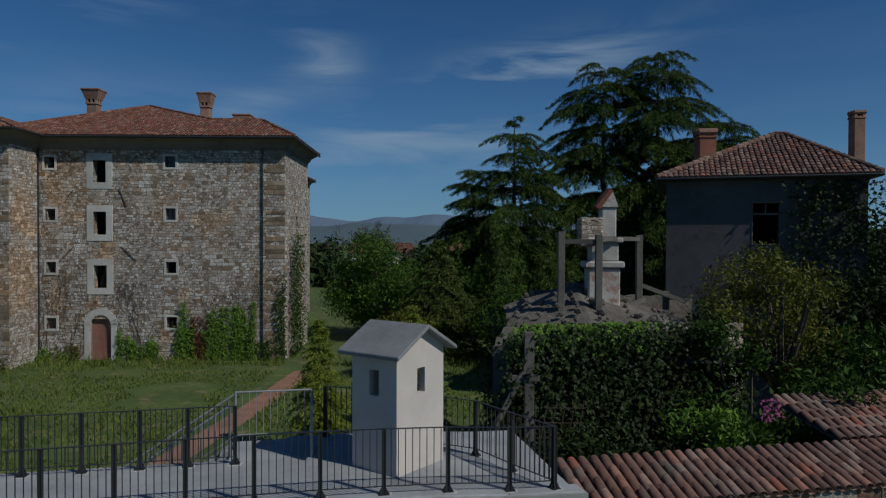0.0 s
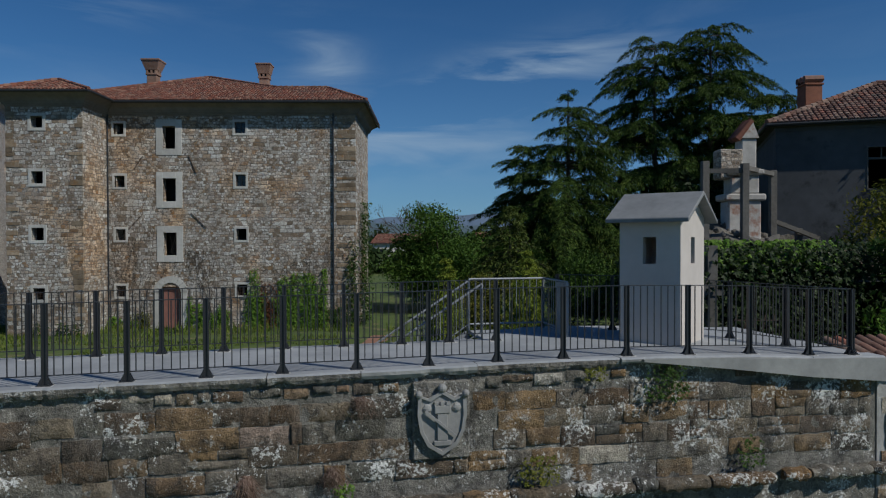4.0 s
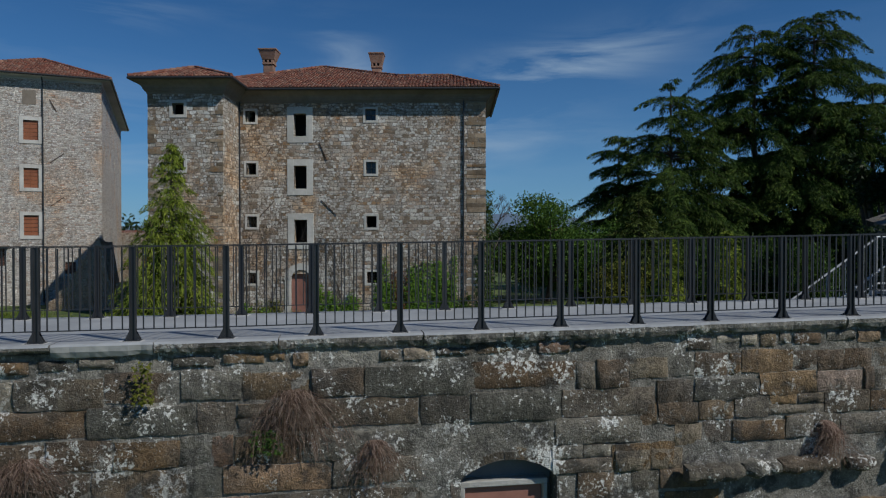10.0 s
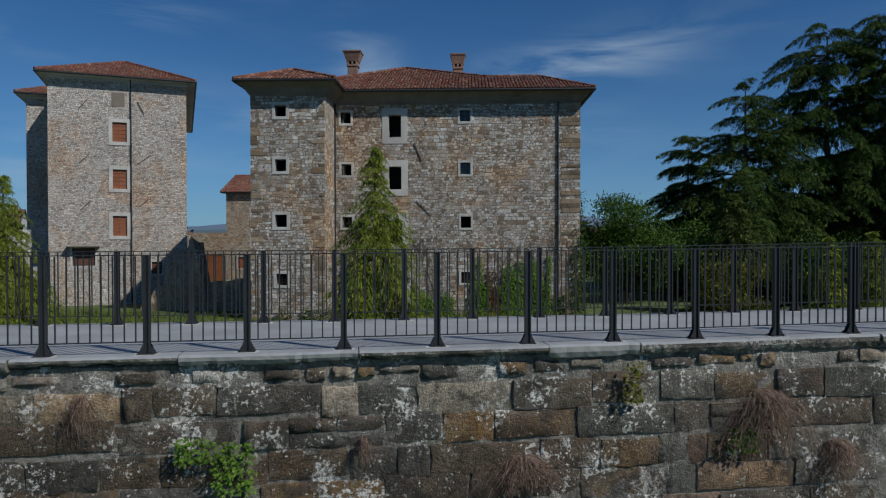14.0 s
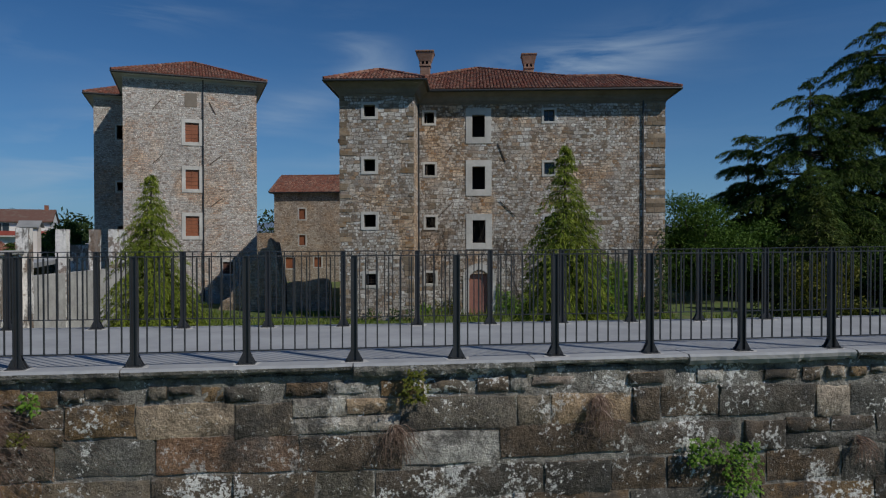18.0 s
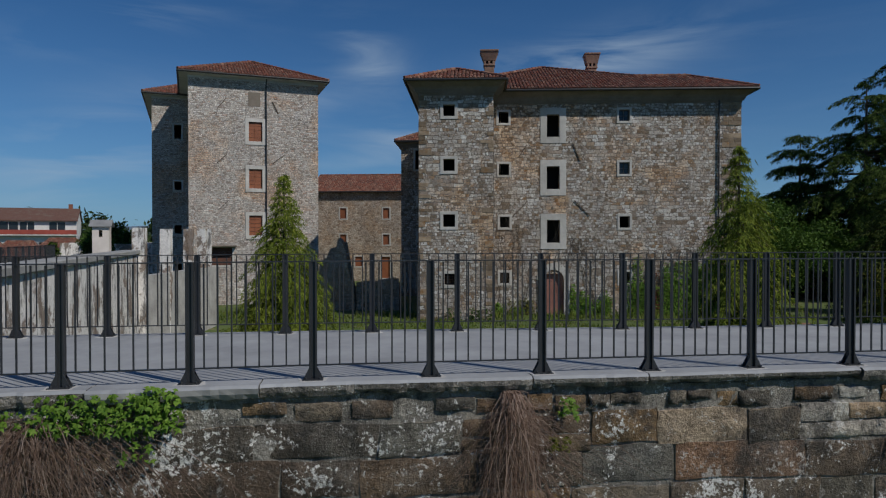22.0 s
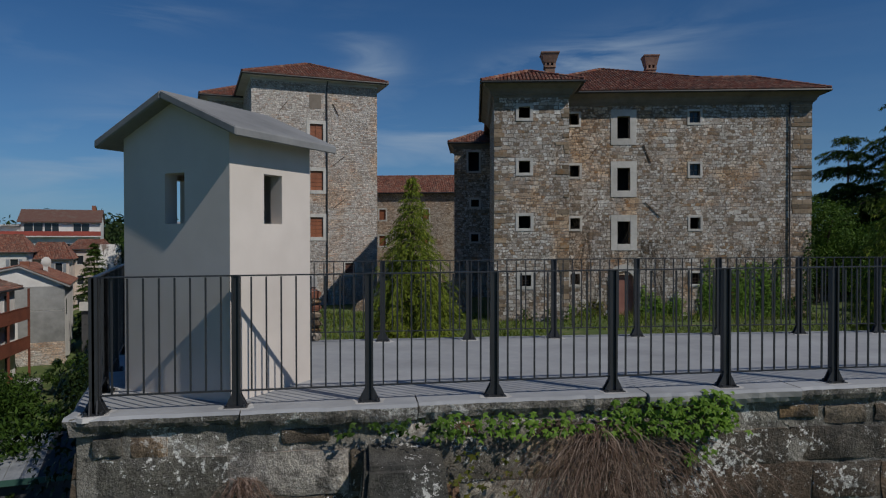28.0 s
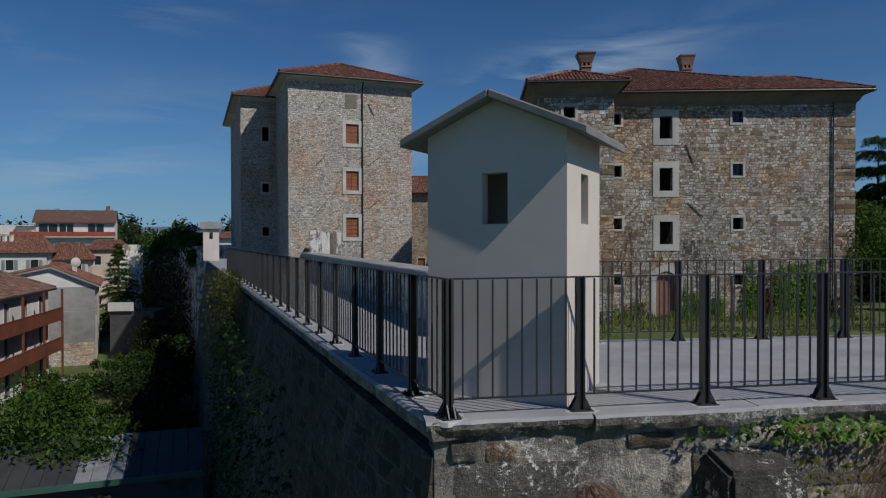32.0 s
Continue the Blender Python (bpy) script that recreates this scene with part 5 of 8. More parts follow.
def rampart_details():
    rnd = random.Random(3)
    rot = Matrix.Rotation(ALONG, 4, "Z")
    wall = bpy.data.objects["wall_rampart_corner"]
    # coping slabs, uneven in length and front line
    s = -0.2
    while s < 40.4:
        L = rnd.uniform(1.0, 2.6)
        e = min(s + L, 40.45)
        bm = bmesh.new()
        k = max(2, int((e - s) / 0.07))
        f = rnd.uniform(-0.025, 0.02)
        th = rnd.uniform(0.09, 0.15)
        rings = []
        for i in range(k + 1):
            q = s + (e - s) * i / k + (0.006 if i == 0 else -0.006 if i == k else 0)
            z = deck_z(q) + 0.004
            n0 = -0.19 + f + 0.022 * noise.noise(Vector((q * 2.1, 3.3, 0))) + 0.018 * noise.noise(Vector((q * 9, 3.3, 0))) + rnd.uniform(-0.006, 0.006)
            rag = 0.03 * noise.noise(Vector((q * 3.1, 9.3, 1))) + 0.022 * noise.noise(Vector((q * 11, 4.3, 1)))
            rings.append([bm.verts.new(at(q, n, w)) for n, w in ((0.16, z), (n0 + 0.03, z), (n0, z - 0.025), (n0 + 0.006 + rag * 0.4, z - th * 0.6), (n0 + 0.03 + abs(rag), z - th + rag), (0.16, z - th))])
        for a, b in zip(rings, rings[1:]):
            for j in range(6):
                bm.faces.new((a[j], b[j], b[(j + 1) % 6], a[(j + 1) % 6]))
        bm.faces.new(rings[0])
        bm.faces.new(list(reversed(rings[-1])))
        bmesh.ops.recalc_face_normals(bm, faces=bm.faces)
        ob = part("coping_slab", bm, [CONCRETE, COPING_LIGHT if rnd.random() < 0.35 else COPING], wall)
        for p in ob.data.polygons:
            p.material_index = 0 if p.normal.z > 0.6 else 1
        s = e
    flank = bpy.data.objects["wall_rampart_flank"]
    inn = Vector((0.902, 0.432, 0))
    u = -0.1
    while u < 50:
        e = u + rnd.uniform(1.2, 2.4)
        bm = bmesh.new()
        k = max(2, int((e - u) / 0.3))
        rings = []
        for i in range(k + 1):
            q = u + (e - u) * i / k + (0.006 if i == 0 else -0.006 if i == k else 0)
            n0 = -0.2 + 0.025 * noise.noise(Vector((q * 1.7, 5.5, 0)))
            rings.append([bm.verts.new(ORIGIN + LEFT * q + inn * n + Vector((0, 0, z))) for n, z in ((0.14, 0.0), (n0 + 0.03, 0.0), (n0, -0.03), (n0 + 0.02, -0.15), (0.14, -0.15))])
        for a, b in zip(rings, rings[1:]):
            for j in range(5):
                bm.faces.new((a[j], b[j], b[(j + 1) % 5], a[(j + 1) % 5]))
        bm.faces.new(rings[0])
        bm.faces.new(list(reversed(rings[-1])))
        bmesh.ops.recalc_face_normals(bm, faces=bm.faces)
        ob = part("coping_slab", bm, [CONCRETE, COPING], flank)
        for p in ob.data.polygons:
            p.material_index = 0 if p.normal.z > 0.6 else 1
        u = e
    # concrete beam at the terrace end
    bm = bmesh.new()
    rings = []
    for q, h in ((36.0, 0.06), (37.5, 0.2), (39, 0.32), (40.5, 0.42)):
        z = deck_z(q)
        rings.append([bm.verts.new(at(q, n, w)) for n, w in ((-0.05, z - 0.02), (-0.27, z - 0.02), (-0.27, z - h), (-0.05, z - h))])
    for a, b in zip(rings, rings[1:]):
        for j in range(4):
            bm.faces.new((a[j], b[j], b[(j + 1) % 4], a[(j + 1) % 4]))
    bm.faces.new(rings[0])
    bm.faces.new(list(reversed(rings[-1])))
    bmesh.ops.recalc_face_normals(bm, faces=bm.faces)
    part("edge_beam", bm, COPING_LIGHT, wall, "cracked concrete edge beam")
    # rounded string course, broken into lengths
    s = 27.9
    while s < 40.3:
        L = rnd.uniform(0.35, 1.2)
        bm = bmesh.new()
        k = max(2, int(L / 0.08))
        rings = []
        off, dz = rnd.uniform(-0.05, 0.03), rnd.uniform(-0.03, 0.03)
        for i in range(k + 1):
            q = s + (L - 0.03) * i / k
            rr = 0.14 + 0.05 * noise.noise(Vector((q * 5, 1, 1))) - (0.03 if i in (0, k) else 0)
            ring = []
            for j in range(9):
                an = math.pi * (0.5 + j / 8)
                ring.append(bm.verts.new(at(q, -0.16 + off + rr * 1.3 * math.copysign(abs(math.cos(an)) ** 0.6, math.cos(an)), -1.80 + deck_z(q) * 0.35 + dz + rr * 0.72 * math.sin(an) + 0.05 * noise.noise(Vector((q * 6, j, 2))))))
            rings.append(ring)
        for a, b in zip(rings, rings[1:]):
            for j in range(8):
                bm.faces.new((a[j], b[j], b[j + 1], a[j + 1]))
            bm.faces.new((a[8], b[8], b[0], a[0]))
        bm.faces.new(rings[0])
        bm.faces.new(list(reversed(rings[-1])))
        bmesh.ops.recalc_face_normals(bm, faces=bm.faces)
        part("string_course", bm, BLOCK, wall)
        s += L + (rnd.uniform(0.1, 0.35) if rnd.random() < 0.25 else 0)
    # low segmental arch over the niche, pale sill and red boarding inside
    half = math.asin(0.63 / 0.98)
    bm = bmesh.new()
    k = 16
    f = [bm.verts.new(at(25.6 + 0.98 * math.sin(-half + 2 * half * i / k), -0.06, -2.47 + 0.98 * math.cos(-half + 2 * half * i / k))) for i in range(k + 1)]
    f += [bm.verts.new(at(26.23, -0.06, -1.42)), bm.verts.new(at(24.97, -0.06, -1.42))]
    b = [bm.verts.new(v.co + IN * 0.3) for v in f]
    bm.faces.new(f)
    bm.faces.new(list(reversed(b)))
    for i in range(len(f)):
        j = (i + 1) % len(f)
        bm.faces.new((f[i], b[i], b[j], f[j]))
    bmesh.ops.recalc_face_normals(bm, faces=bm.faces)
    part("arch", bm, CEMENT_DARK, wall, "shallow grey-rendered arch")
    for i in range(11):
        a0, a1 = -half * 1.06 + 2.12 * half * i / 11 + 0.006, -half * 1.06 + 2.12 * half * (i + 1) / 11 - 0.006
        r1 = 1.10 + rnd.uniform(-0.03, 0.05)
        bm = bmesh.new()
        f = [bm.verts.new(at(25.6 + r * math.sin(a), -0.088 - rnd.uniform(0, 0.02), -2.47 + r * math.cos(a))) for r, a in ((0.985, a0), (r1, a0), (r1, a1), (0.985, a1))]
        b = [bm.verts.new(v.co + IN * 0.3) for v in f]
        bm.faces.new(f)
        bm.faces.new(list(reversed(b)))
        for k in range(4):
            bm.faces.new((f[k], b[k], b[(k + 1) % 4], f[(k + 1) % 4]))
        bmesh.ops.recalc_face_normals(bm, faces=bm.faces)
        part("arch_stone", bm, BLOCK, wall)
    fit = Matrix.Translation(at(25.6, 0.0)) @ rot
    for nm, c, mt in (("niche_lintel", (-0.61, 0.55, 0.05, 0.4, -1.88, -1.80), MORTAR_PALE), ("niche_post", (-0.61, -0.55, 0.05, 0.4, -3.3, -1.88), MORTAR_PALE), ("niche_post", (0.49, 0.55, 0.05, 0.4, -3.3, -1.88), MORTAR_PALE), ("niche_boarding", (-0.55, 0.49, 0.12, 0.2, -3.3, -1.88), DOORRED)):
        bm = boxbm(*c, 0.01)
        bmesh.ops.transform(bm, matrix=fit, verts=bm.verts)
        part(nm, bm, mt, wall)
    for sx in (-1, 1):
        bm = boxbm(*sorted((sx * 0.63, sx * 0.78)), -0.105, 0.45, -3.3, -1.76, 0.02)
        bmesh.ops.transform(bm, matrix=fit, verts=bm.verts)
        part("jamb_stone", bm, BLOCK, wall)
    # projecting stone block near the corner
    bm = bmesh.new()
    v = [(2.2, -0.5, -0.42), (2.85, -0.5, -0.42), (2.85, -0.05, -0.33), (2.2, -0.05, -0.33), (2.12, -0.62, -1.2), (2.95, -0.62, -1.2), (2.95, 0.0, -1.2), (2.12, 0.0, -1.2)]
    vs = [bm.verts.new(at(a, n, z)) for a, n, z in v]
    for f in ((0, 1, 2, 3), (4, 7, 6, 5), (0, 4, 5, 1), (1, 5, 6, 2), (2, 6, 7, 3), (3, 7, 4, 0)):
        bm.faces.new([vs[i] for i in f])
    bmesh.ops.recalc_face_normals(bm, faces=bm.faces)
    bmesh.ops.bevel(bm, geom=list(bm.edges), offset=0.04, segments=2, affect="EDGES")
    part("projecting_stone", bm, BLOCK, wall)


COPING_LIGHT = speckled("pale_patched_cement", (0.22, 0.22, 0.215), (0.36, 0.36, 0.35), 6, 0.9, relief=0.6, depth=0.01)
wall_pieces()
rampart_details()


def coat_of_arms():
    """Carved stone shield on a slab set into the rampart."""
    m = Matrix.Translation(at(32.8, -0.16, -0.50)) @ Matrix.Rotation(ALONG, 4, "Z")
    top = empty("coat_of_arms", m, "carved grey stone shield relief on a slab in the rampart", "relief")
    part("slab", boxbm(-0.43, 0.43, 0.0, 0.2, -0.58, 0.58, 0.02), COPING, top)
    # shield outline: scrolled shoulders and a pointed foot
    pts = [(-0.36, 0.40), (-0.20, 0.34), (-0.07, 0.42), (0, 0.46), (0.07, 0.42), (0.20, 0.34), (0.36, 0.40), (0.37, 0.1), (0.33, -0.15), (0.22, -0.36), (0.0, -0.50), (-0.22, -0.36), (-0.33, -0.15), (-0.37, 0.1)]
    bm = bmesh.new()
    a = [bm.verts.new((x, -0.085, z)) for x, z in pts]
    c = [bm.verts.new((x, -0.02, z)) for x, z in pts]
    inn = [bm.verts.new((x * 0.86, -0.085, z * 0.88)) for x, z in pts]
    dn = [bm.verts.new((x * 0.84, -0.05, z * 0.86)) for x, z in pts]
    n = len(pts)
    for i in range(n):
        j = (i + 1) % n
        bm.faces.new((a[i], a[j], c[j], c[i]))
        bm.faces.new((inn[i], inn[j], a[j], a[i]))
        bm.faces.new((dn[i], dn[j], inn[j], inn[i]))
    bm.faces.new(dn)
    bmesh.ops.recalc_face_normals(bm, faces=bm.faces)
    sh = part("shield", bm, CARVED, top)
    for sx in (-1, 1):
        bm = bmesh.new()
        bmesh.ops.create_uvsphere(bm, u_segments=10, v_segments=6, radius=0.055, matrix=Matrix.Translation((sx * 0.35, -0.09, 0.41)))
        part("scroll", bm, CARVED, sh)
        bm = bmesh.new()
        bmesh.ops.create_uvsphere(bm, u_segments=12, v_segments=6, radius=0.07, matrix=Matrix.Translation((sx * 0.22, -0.05, 0.2)) @ Matrix.Diagonal((1, 0.55, 1, 1)))
        for k, v in enumerate(bm.verts):
            v.co.x += 0.008 * math.cos(k * 2.1)
        part("rosette", bm, CARVED, sh)
    bm = bmesh.new()
    bmesh.ops.create_uvsphere(bm, u_segments=10, v_segments=6, radius=0.07, matrix=Matrix.Translation((0, -0.06, 0.49)))
    part("crest", bm, CARVED, sh)
    part("tower_shaft", boxbm(-0.08, 0.08, -0.09, -0.04, -0.28, 0.12, 0.01), CARVED, sh)
    part("tower_head", boxbm(-0.12, 0.12, -0.1, -0.04, 0.12, 0.24, 0.01), CARVED, sh)
    for k in range(3):
        part("merlon", boxbm(-0.12 + k * 0.09, -0.06 + k * 0.09, -0.1, -0.04, 0.24, 0.29), CARVED, sh)
    part("tower_foot", boxbm(-0.13, 0.13, -0.09, -0.04, -0.36, -0.28, 0.01), CARVED, sh)
    bm = bmesh.new()
    bar(bm, (-0.26, -0.1, 0.17), (0.2, -0.1, -0.22), 0.03, 0.035)
    part("diagonal_staff", bm, CARVED, sh)


CARVED = speckled("carved_grey_limestone", (0.19, 0.185, 0.18), (0.34, 0.335, 0.325), 8, 0.9, relief=0.6, depth=0.01)
coat_of_arms()


# ---- foliage ----
def leaf_material(name, cols, rough=0.6, glow=0.25):
    m, nt, b = material(name, rough)
    b.inputs["Specular IOR Level"].default_value = 0.12
    geo = nt.nodes.new("ShaderNodeNewGeometry")
    pos = geo.outputs["Position"]
    c = ramp(nt, geo.outputs["Random Per Island"], [(i / (len(cols) - 1), k) for i, k in enumerate(cols)])
    c = blend(nt, 0.6, c, ramp(nt, noise_of(nt, pos, 0.8, 3), [(0.3, (0.6, 0.65, 0.6)), (0.7, (1.25, 1.2, 1.1))]), "MULTIPLY")
    nt.links.new(c, b.inputs["Base Color"])
    tr = nt.nodes.new("ShaderNodeBsdfTranslucent")
    nt.links.new(c, tr.inputs["Color"])
    mx = nt.nodes.new("ShaderNodeMixShader")
    mx.inputs[0].default_value = glow
    nt.links.new(b.outputs[0], mx.inputs[1])
    nt.links.new(tr.outputs[0], mx.inputs[2])
    nt.links.new(mx.outputs[0], nt.nodes["Material Output"].inputs["Surface"])
    return m


CEDARLEAF = leaf_material("dark_green_cedar_needles", [(0.009, 0.02, 0.005), (0.024, 0.05, 0.01), (0.062, 0.11, 0.02), (0.12, 0.165, 0.03)], 0.75, 0.06)
CEDAR_LIGHT = leaf_material("mid_green_cedar_needles", [(0.035, 0.06, 0.014), (0.07, 0.10, 0.022), (0.12, 0.145, 0.035)], 0.7, 0.15)
DEODAR = leaf_material("fresh_deodar_needles", [(0.091, 0.137, 0.018), (0.171, 0.222, 0.030), (0.281, 0.319, 0.050)], 0.7, 0.2)
LEAF = leaf_material("green_broad_leaves", [(0.018, 0.040, 0.008), (0.042, 0.085, 0.015), (0.08, 0.14, 0.025)], 0.55, 0.25)
LEAF_MID = leaf_material("fresh_green_broad_leaves", [(0.03, 0.068, 0.012), (0.065, 0.13, 0.022), (0.12, 0.20, 0.038)], 0.55, 0.25)
LEAF_Y = leaf_material("yellow_green_leaves", [(0.077, 0.094, 0.015), (0.121, 0.132, 0.022), (0.176, 0.165, 0.033)], 0.55, 0.25)
IVY = leaf_material("ivy_leaves", [(0.02, 0.042, 0.009), (0.04, 0.075, 0.013), (0.06, 0.105, 0.02)], 0.5, 0.2)
IVY_DARK = leaf_material("dark_old_ivy_leaves", [(0.010, 0.020, 0.006), (0.018, 0.034, 0.009), (0.034, 0.058, 0.014)], 0.5, 0.1)
IVY_BRIGHT = leaf_material("young_ivy_leaves", [(0.07, 0.15, 0.02), (0.135, 0.245, 0.036), (0.19, 0.30, 0.05)], 0.5, 0.3)
RED_LEAF = leaf_material("reddish_creeper_leaves", [(0.09, 0.03, 0.018), (0.14, 0.05, 0.026), (0.08, 0.06, 0.02)], 0.6, 0.2)
DRY = leaf_material("dry_brown_stalks", [(0.085, 0.052, 0.04), (0.19, 0.125, 0.10), (0.36, 0.27, 0.23)], 0.9, 0.05)
FARTREE = leaf_material("distant_tree_leaves", [(0.02, 0.038, 0.014), (0.035, 0.06, 0.02), (0.055, 0.08, 0.028)], 0.8, 0.1)


def quads_ob(name, P, mat, parent=None, kind="stuff"):
    """P: array n x 4 x 3 of leaf corners."""
    P = np.asarray(P, dtype=np.float32)
    n = len(P)
    me = bpy.data.meshes.new(name)
    me.vertices.add(n * 4)
    me.vertices.foreach_set("co", P.reshape(-1))
    me.loops.add(n * 4)
    me.loops.foreach_set("vertex_index", np.arange(n * 4, dtype=np.int32))
    me.polygons.add(n)
    me.polygons.foreach_set("loop_start", np.arange(0, n * 4, 4, dtype=np.int32))
    me.update(calc_edges=True)
    me.materials.append(mat)
    ob = new(name, me)
    if parent is not None:
        ob.parent = parent
    if kind:
        ob["kind"] = kind
    return ob


def leaves(C, size, rng, flat=0.0, aspect=0.6, dirs=None, axis=None):
    """Diamond leaves at centres C; axis: preferred long axis per leaf."""
    n = len(C)
    a = rng.normal(size=(n, 3)) if axis is None else axis + rng.normal(size=(n, 3)) * 0.35
    a /= np.linalg.norm(a, axis=1, keepdims=True)
    b = rng.normal(size=(n, 3))
    b[:, 2] *= 1 - flat
    b -= (b * a).sum(1, keepdims=True) * a
    b /= np.linalg.norm(b, axis=1, keepdims=True)
    s = size * rng.uniform(0.6, 1.3, size=(n, 1))
    a, b = a * s, b * s * aspect
    return np.stack([C - a, C - a * 0.1 + b * 0.5, C + a, C - a * 0.1 - b * 0.5], 1)


def lobed(C, size, rng, M):
    """Ivy leaves at centres C: a long middle lobe and two side lobes, facing out of the wall and up."""
    n = len(C)
    out = M[:3, :3] @ np.array([0.0, -1.0, 0.0])
    nor = out + np.array([0, 0, 0.75]) + rng.normal(size=(n, 3)) * 0.5
    nor /= np.linalg.norm(nor, axis=1, keepdims=True)
    a = np.array([0, 0, -1.0]) + rng.normal(size=(n, 3)) * 0.55
    a -= (a * nor).sum(1, keepdims=True) * nor
    a /= np.linalg.norm(a, axis=1, keepdims=True)
    b = np.cross(nor, a)
    s = size * rng.uniform(0.55, 1.3, size=(n, 1))
    a, b, lift = a * s, b * s, nor * s * 0.12
    stem = C - a * 0.45
    mid = np.stack([stem, C + b * 0.34 - lift, C + a * 1.1 - lift, C - b * 0.34 - lift], 1)
    sides = [np.stack([stem, C + k * b * 0.20 - a * 0.5, C + k * b * 0.95 + a * 0.12 - lift * 2, C + k * b * 0.22 + a * 0.22], 1) for k in (1, -1)]
    return np.concatenate([mid] + sides)


def conifer(label, base, H, R, seed, mat, spray, low=0.06, droop=0.14, tier=1.3, arms=6, shape=0.75, group="", multi=(), gap=0.0, twig=0.5, hang=0.25, top_min=0.05, wide=0.42, ndl=0.44, sets=5):
    """A cedar: tapered trunk, flat tiers of long boughs, side twigs along every bough and needle sprays along every twig."""
    rng = np.random.default_rng(seed)
    top = empty("conifer_tree", Matrix.Translation(base), label, "tree", group)
    trunk = bmesh.new()
    C, A = [], []
    for dx, dy, h, r in ((0, 0, H, R),) + tuple(multi):
        rod(trunk, (dx * 0.3, dy * 0.3, -0.3), (dx, dy, h * 0.55), 0.020 * h, 8, 0.011 * h)
        rod(trunk, (dx, dy, h * 0.55), (dx, dy, h * 0.99), 0.011 * h, 6, 0.002 * h)
        tiers = max(4, int(h * (1 - low) / tier))
        for k in range(tiers + 1):
            f = min(0.995, (k + rng.uniform(-0.15, 0.15)) / tiers) if k else 0.0
            z = h * (low + (1 - low) * f)
            a0 = rng.uniform(0, 2 * math.pi)
            for q in range(arms):
                if rng.random() < gap:
                    continue
                an = a0 + 2 * math.pi * (q + rng.uniform(-0.3, 0.3)) / arms
                L = (r * (1 - f) ** shape + top_min * r) * rng.uniform(0.62, 1.1)
                d = np.array([math.cos(an), math.sin(an), 0.0])
                per = np.array([-d[1], d[0], 0.0])
                lift = rng.uniform(0.05, 0.32) + 0.35 * f * f
                o = np.array([dx, dy, z + rng.uniform(-0.25, 0.25) * tier])

                def on(t):
                    return o + d * (L * t) + np.array([0, 0, L * (lift * t - (droop + lift * 0.7) * t * t)])

                rod(trunk, on(0.0), on(0.5), max(0.012, 0.016 * L), 4, max(0.007, 0.010 * L))
                rod(trunk, on(0.5), on(0.95), max(0.007, 0.010 * L), 4, 0.004)
                m = max(3, int(L / twig))
                for i in range(m * 2):
                    t = 0.16 + 0.84 * (i // 2 + rng.uniform(0, 0.8)) / m
                    t = min(t, 1.0)
                    sg = 1 if i % 2 else -1
                    bl = (0.34 * L * (1.04 - t) + 0.55 * twig) * rng.uniform(0.6, 1.15)
                    fw = rng.uniform(0.5, 0.9) + 0.9 * t * t
                    bd = per * sg + d * fw
                    bd /= np.linalg.norm(bd)
                    n = max(2, int(bl / (spray * 0.42)))
                    u = (np.arange(n) + rng.uniform(0, 1, n)) / n
                    p = on(t) + bd * (bl * u)[:, None]
                    p[:, 2] -= bl * hang * u * u
                    C.append(p)
                    ax = np.tile(bd, (n, 1))
                    ax[:, 2] -= hang * 1.6 * u
                    A.append(ax)
    C, A = np.concatenate(C), np.concatenate(A)
    q = []
    for k in range(sets):
        q.append(leaves(C + rng.normal(size=C.shape) * spray * np.array([0.3, 0.3, 0.16]), spray * ndl, rng, 0.45, wide, axis=A))
    quads_ob("crown", np.concatenate(q), mat, top)
    part("trunk", trunk, BARK, top)
    return top


def broadleaf(label, base, H, R, seed, mat, leaf, n, clumps=14, stem=0.3, group="", cat="tree", name="leafy_tree", squash=0.8):
    """A leafy tree or shrub: forked stem and a crown of leaf clumps with gaps."""
    rng = np.random.default_rng(seed)
    top = empty(name, Matrix.Translation(base), label, cat, group)
    trunk = bmesh.new()
    z0 = H * stem
    rod(trunk, (0, 0, -0.3), (0.05 * R, 0, z0 + H * 0.12), 0.035 * H, 8, 0.022 * H)
    C = []
    ctr = np.array([0, 0, (H + z0) / 2])
    for k in range(clumps):
        u = rng.normal(size=3)
        u /= np.linalg.norm(u)
        rad = rng.uniform(0.35, 0.98)
        c = ctr + u * rad * np.array([R, R, (H - z0) / 2])
        rod(trunk, (0.05 * R, 0, z0 + H * 0.1), tuple(c), 0.016 * H, 5, 0.004 * H)
        r = R * rng.uniform(0.24, 0.46)
        m = n // clumps
        v = rng.normal(size=(m, 3))
        v /= np.linalg.norm(v, axis=1, keepdims=True)
        v *= (rng.random((m, 1)) ** 0.35) * r * rng.uniform(0.6, 1.25, size=(m, 1))
        v[:, 2] *= squash
        C.append(c + v)
    C = np.concatenate(C)
    quads_ob("crown", leaves(C, leaf, rng, 0.2, 0.75), mat, top)
    part("trunk", trunk, BARK, top)
    return top


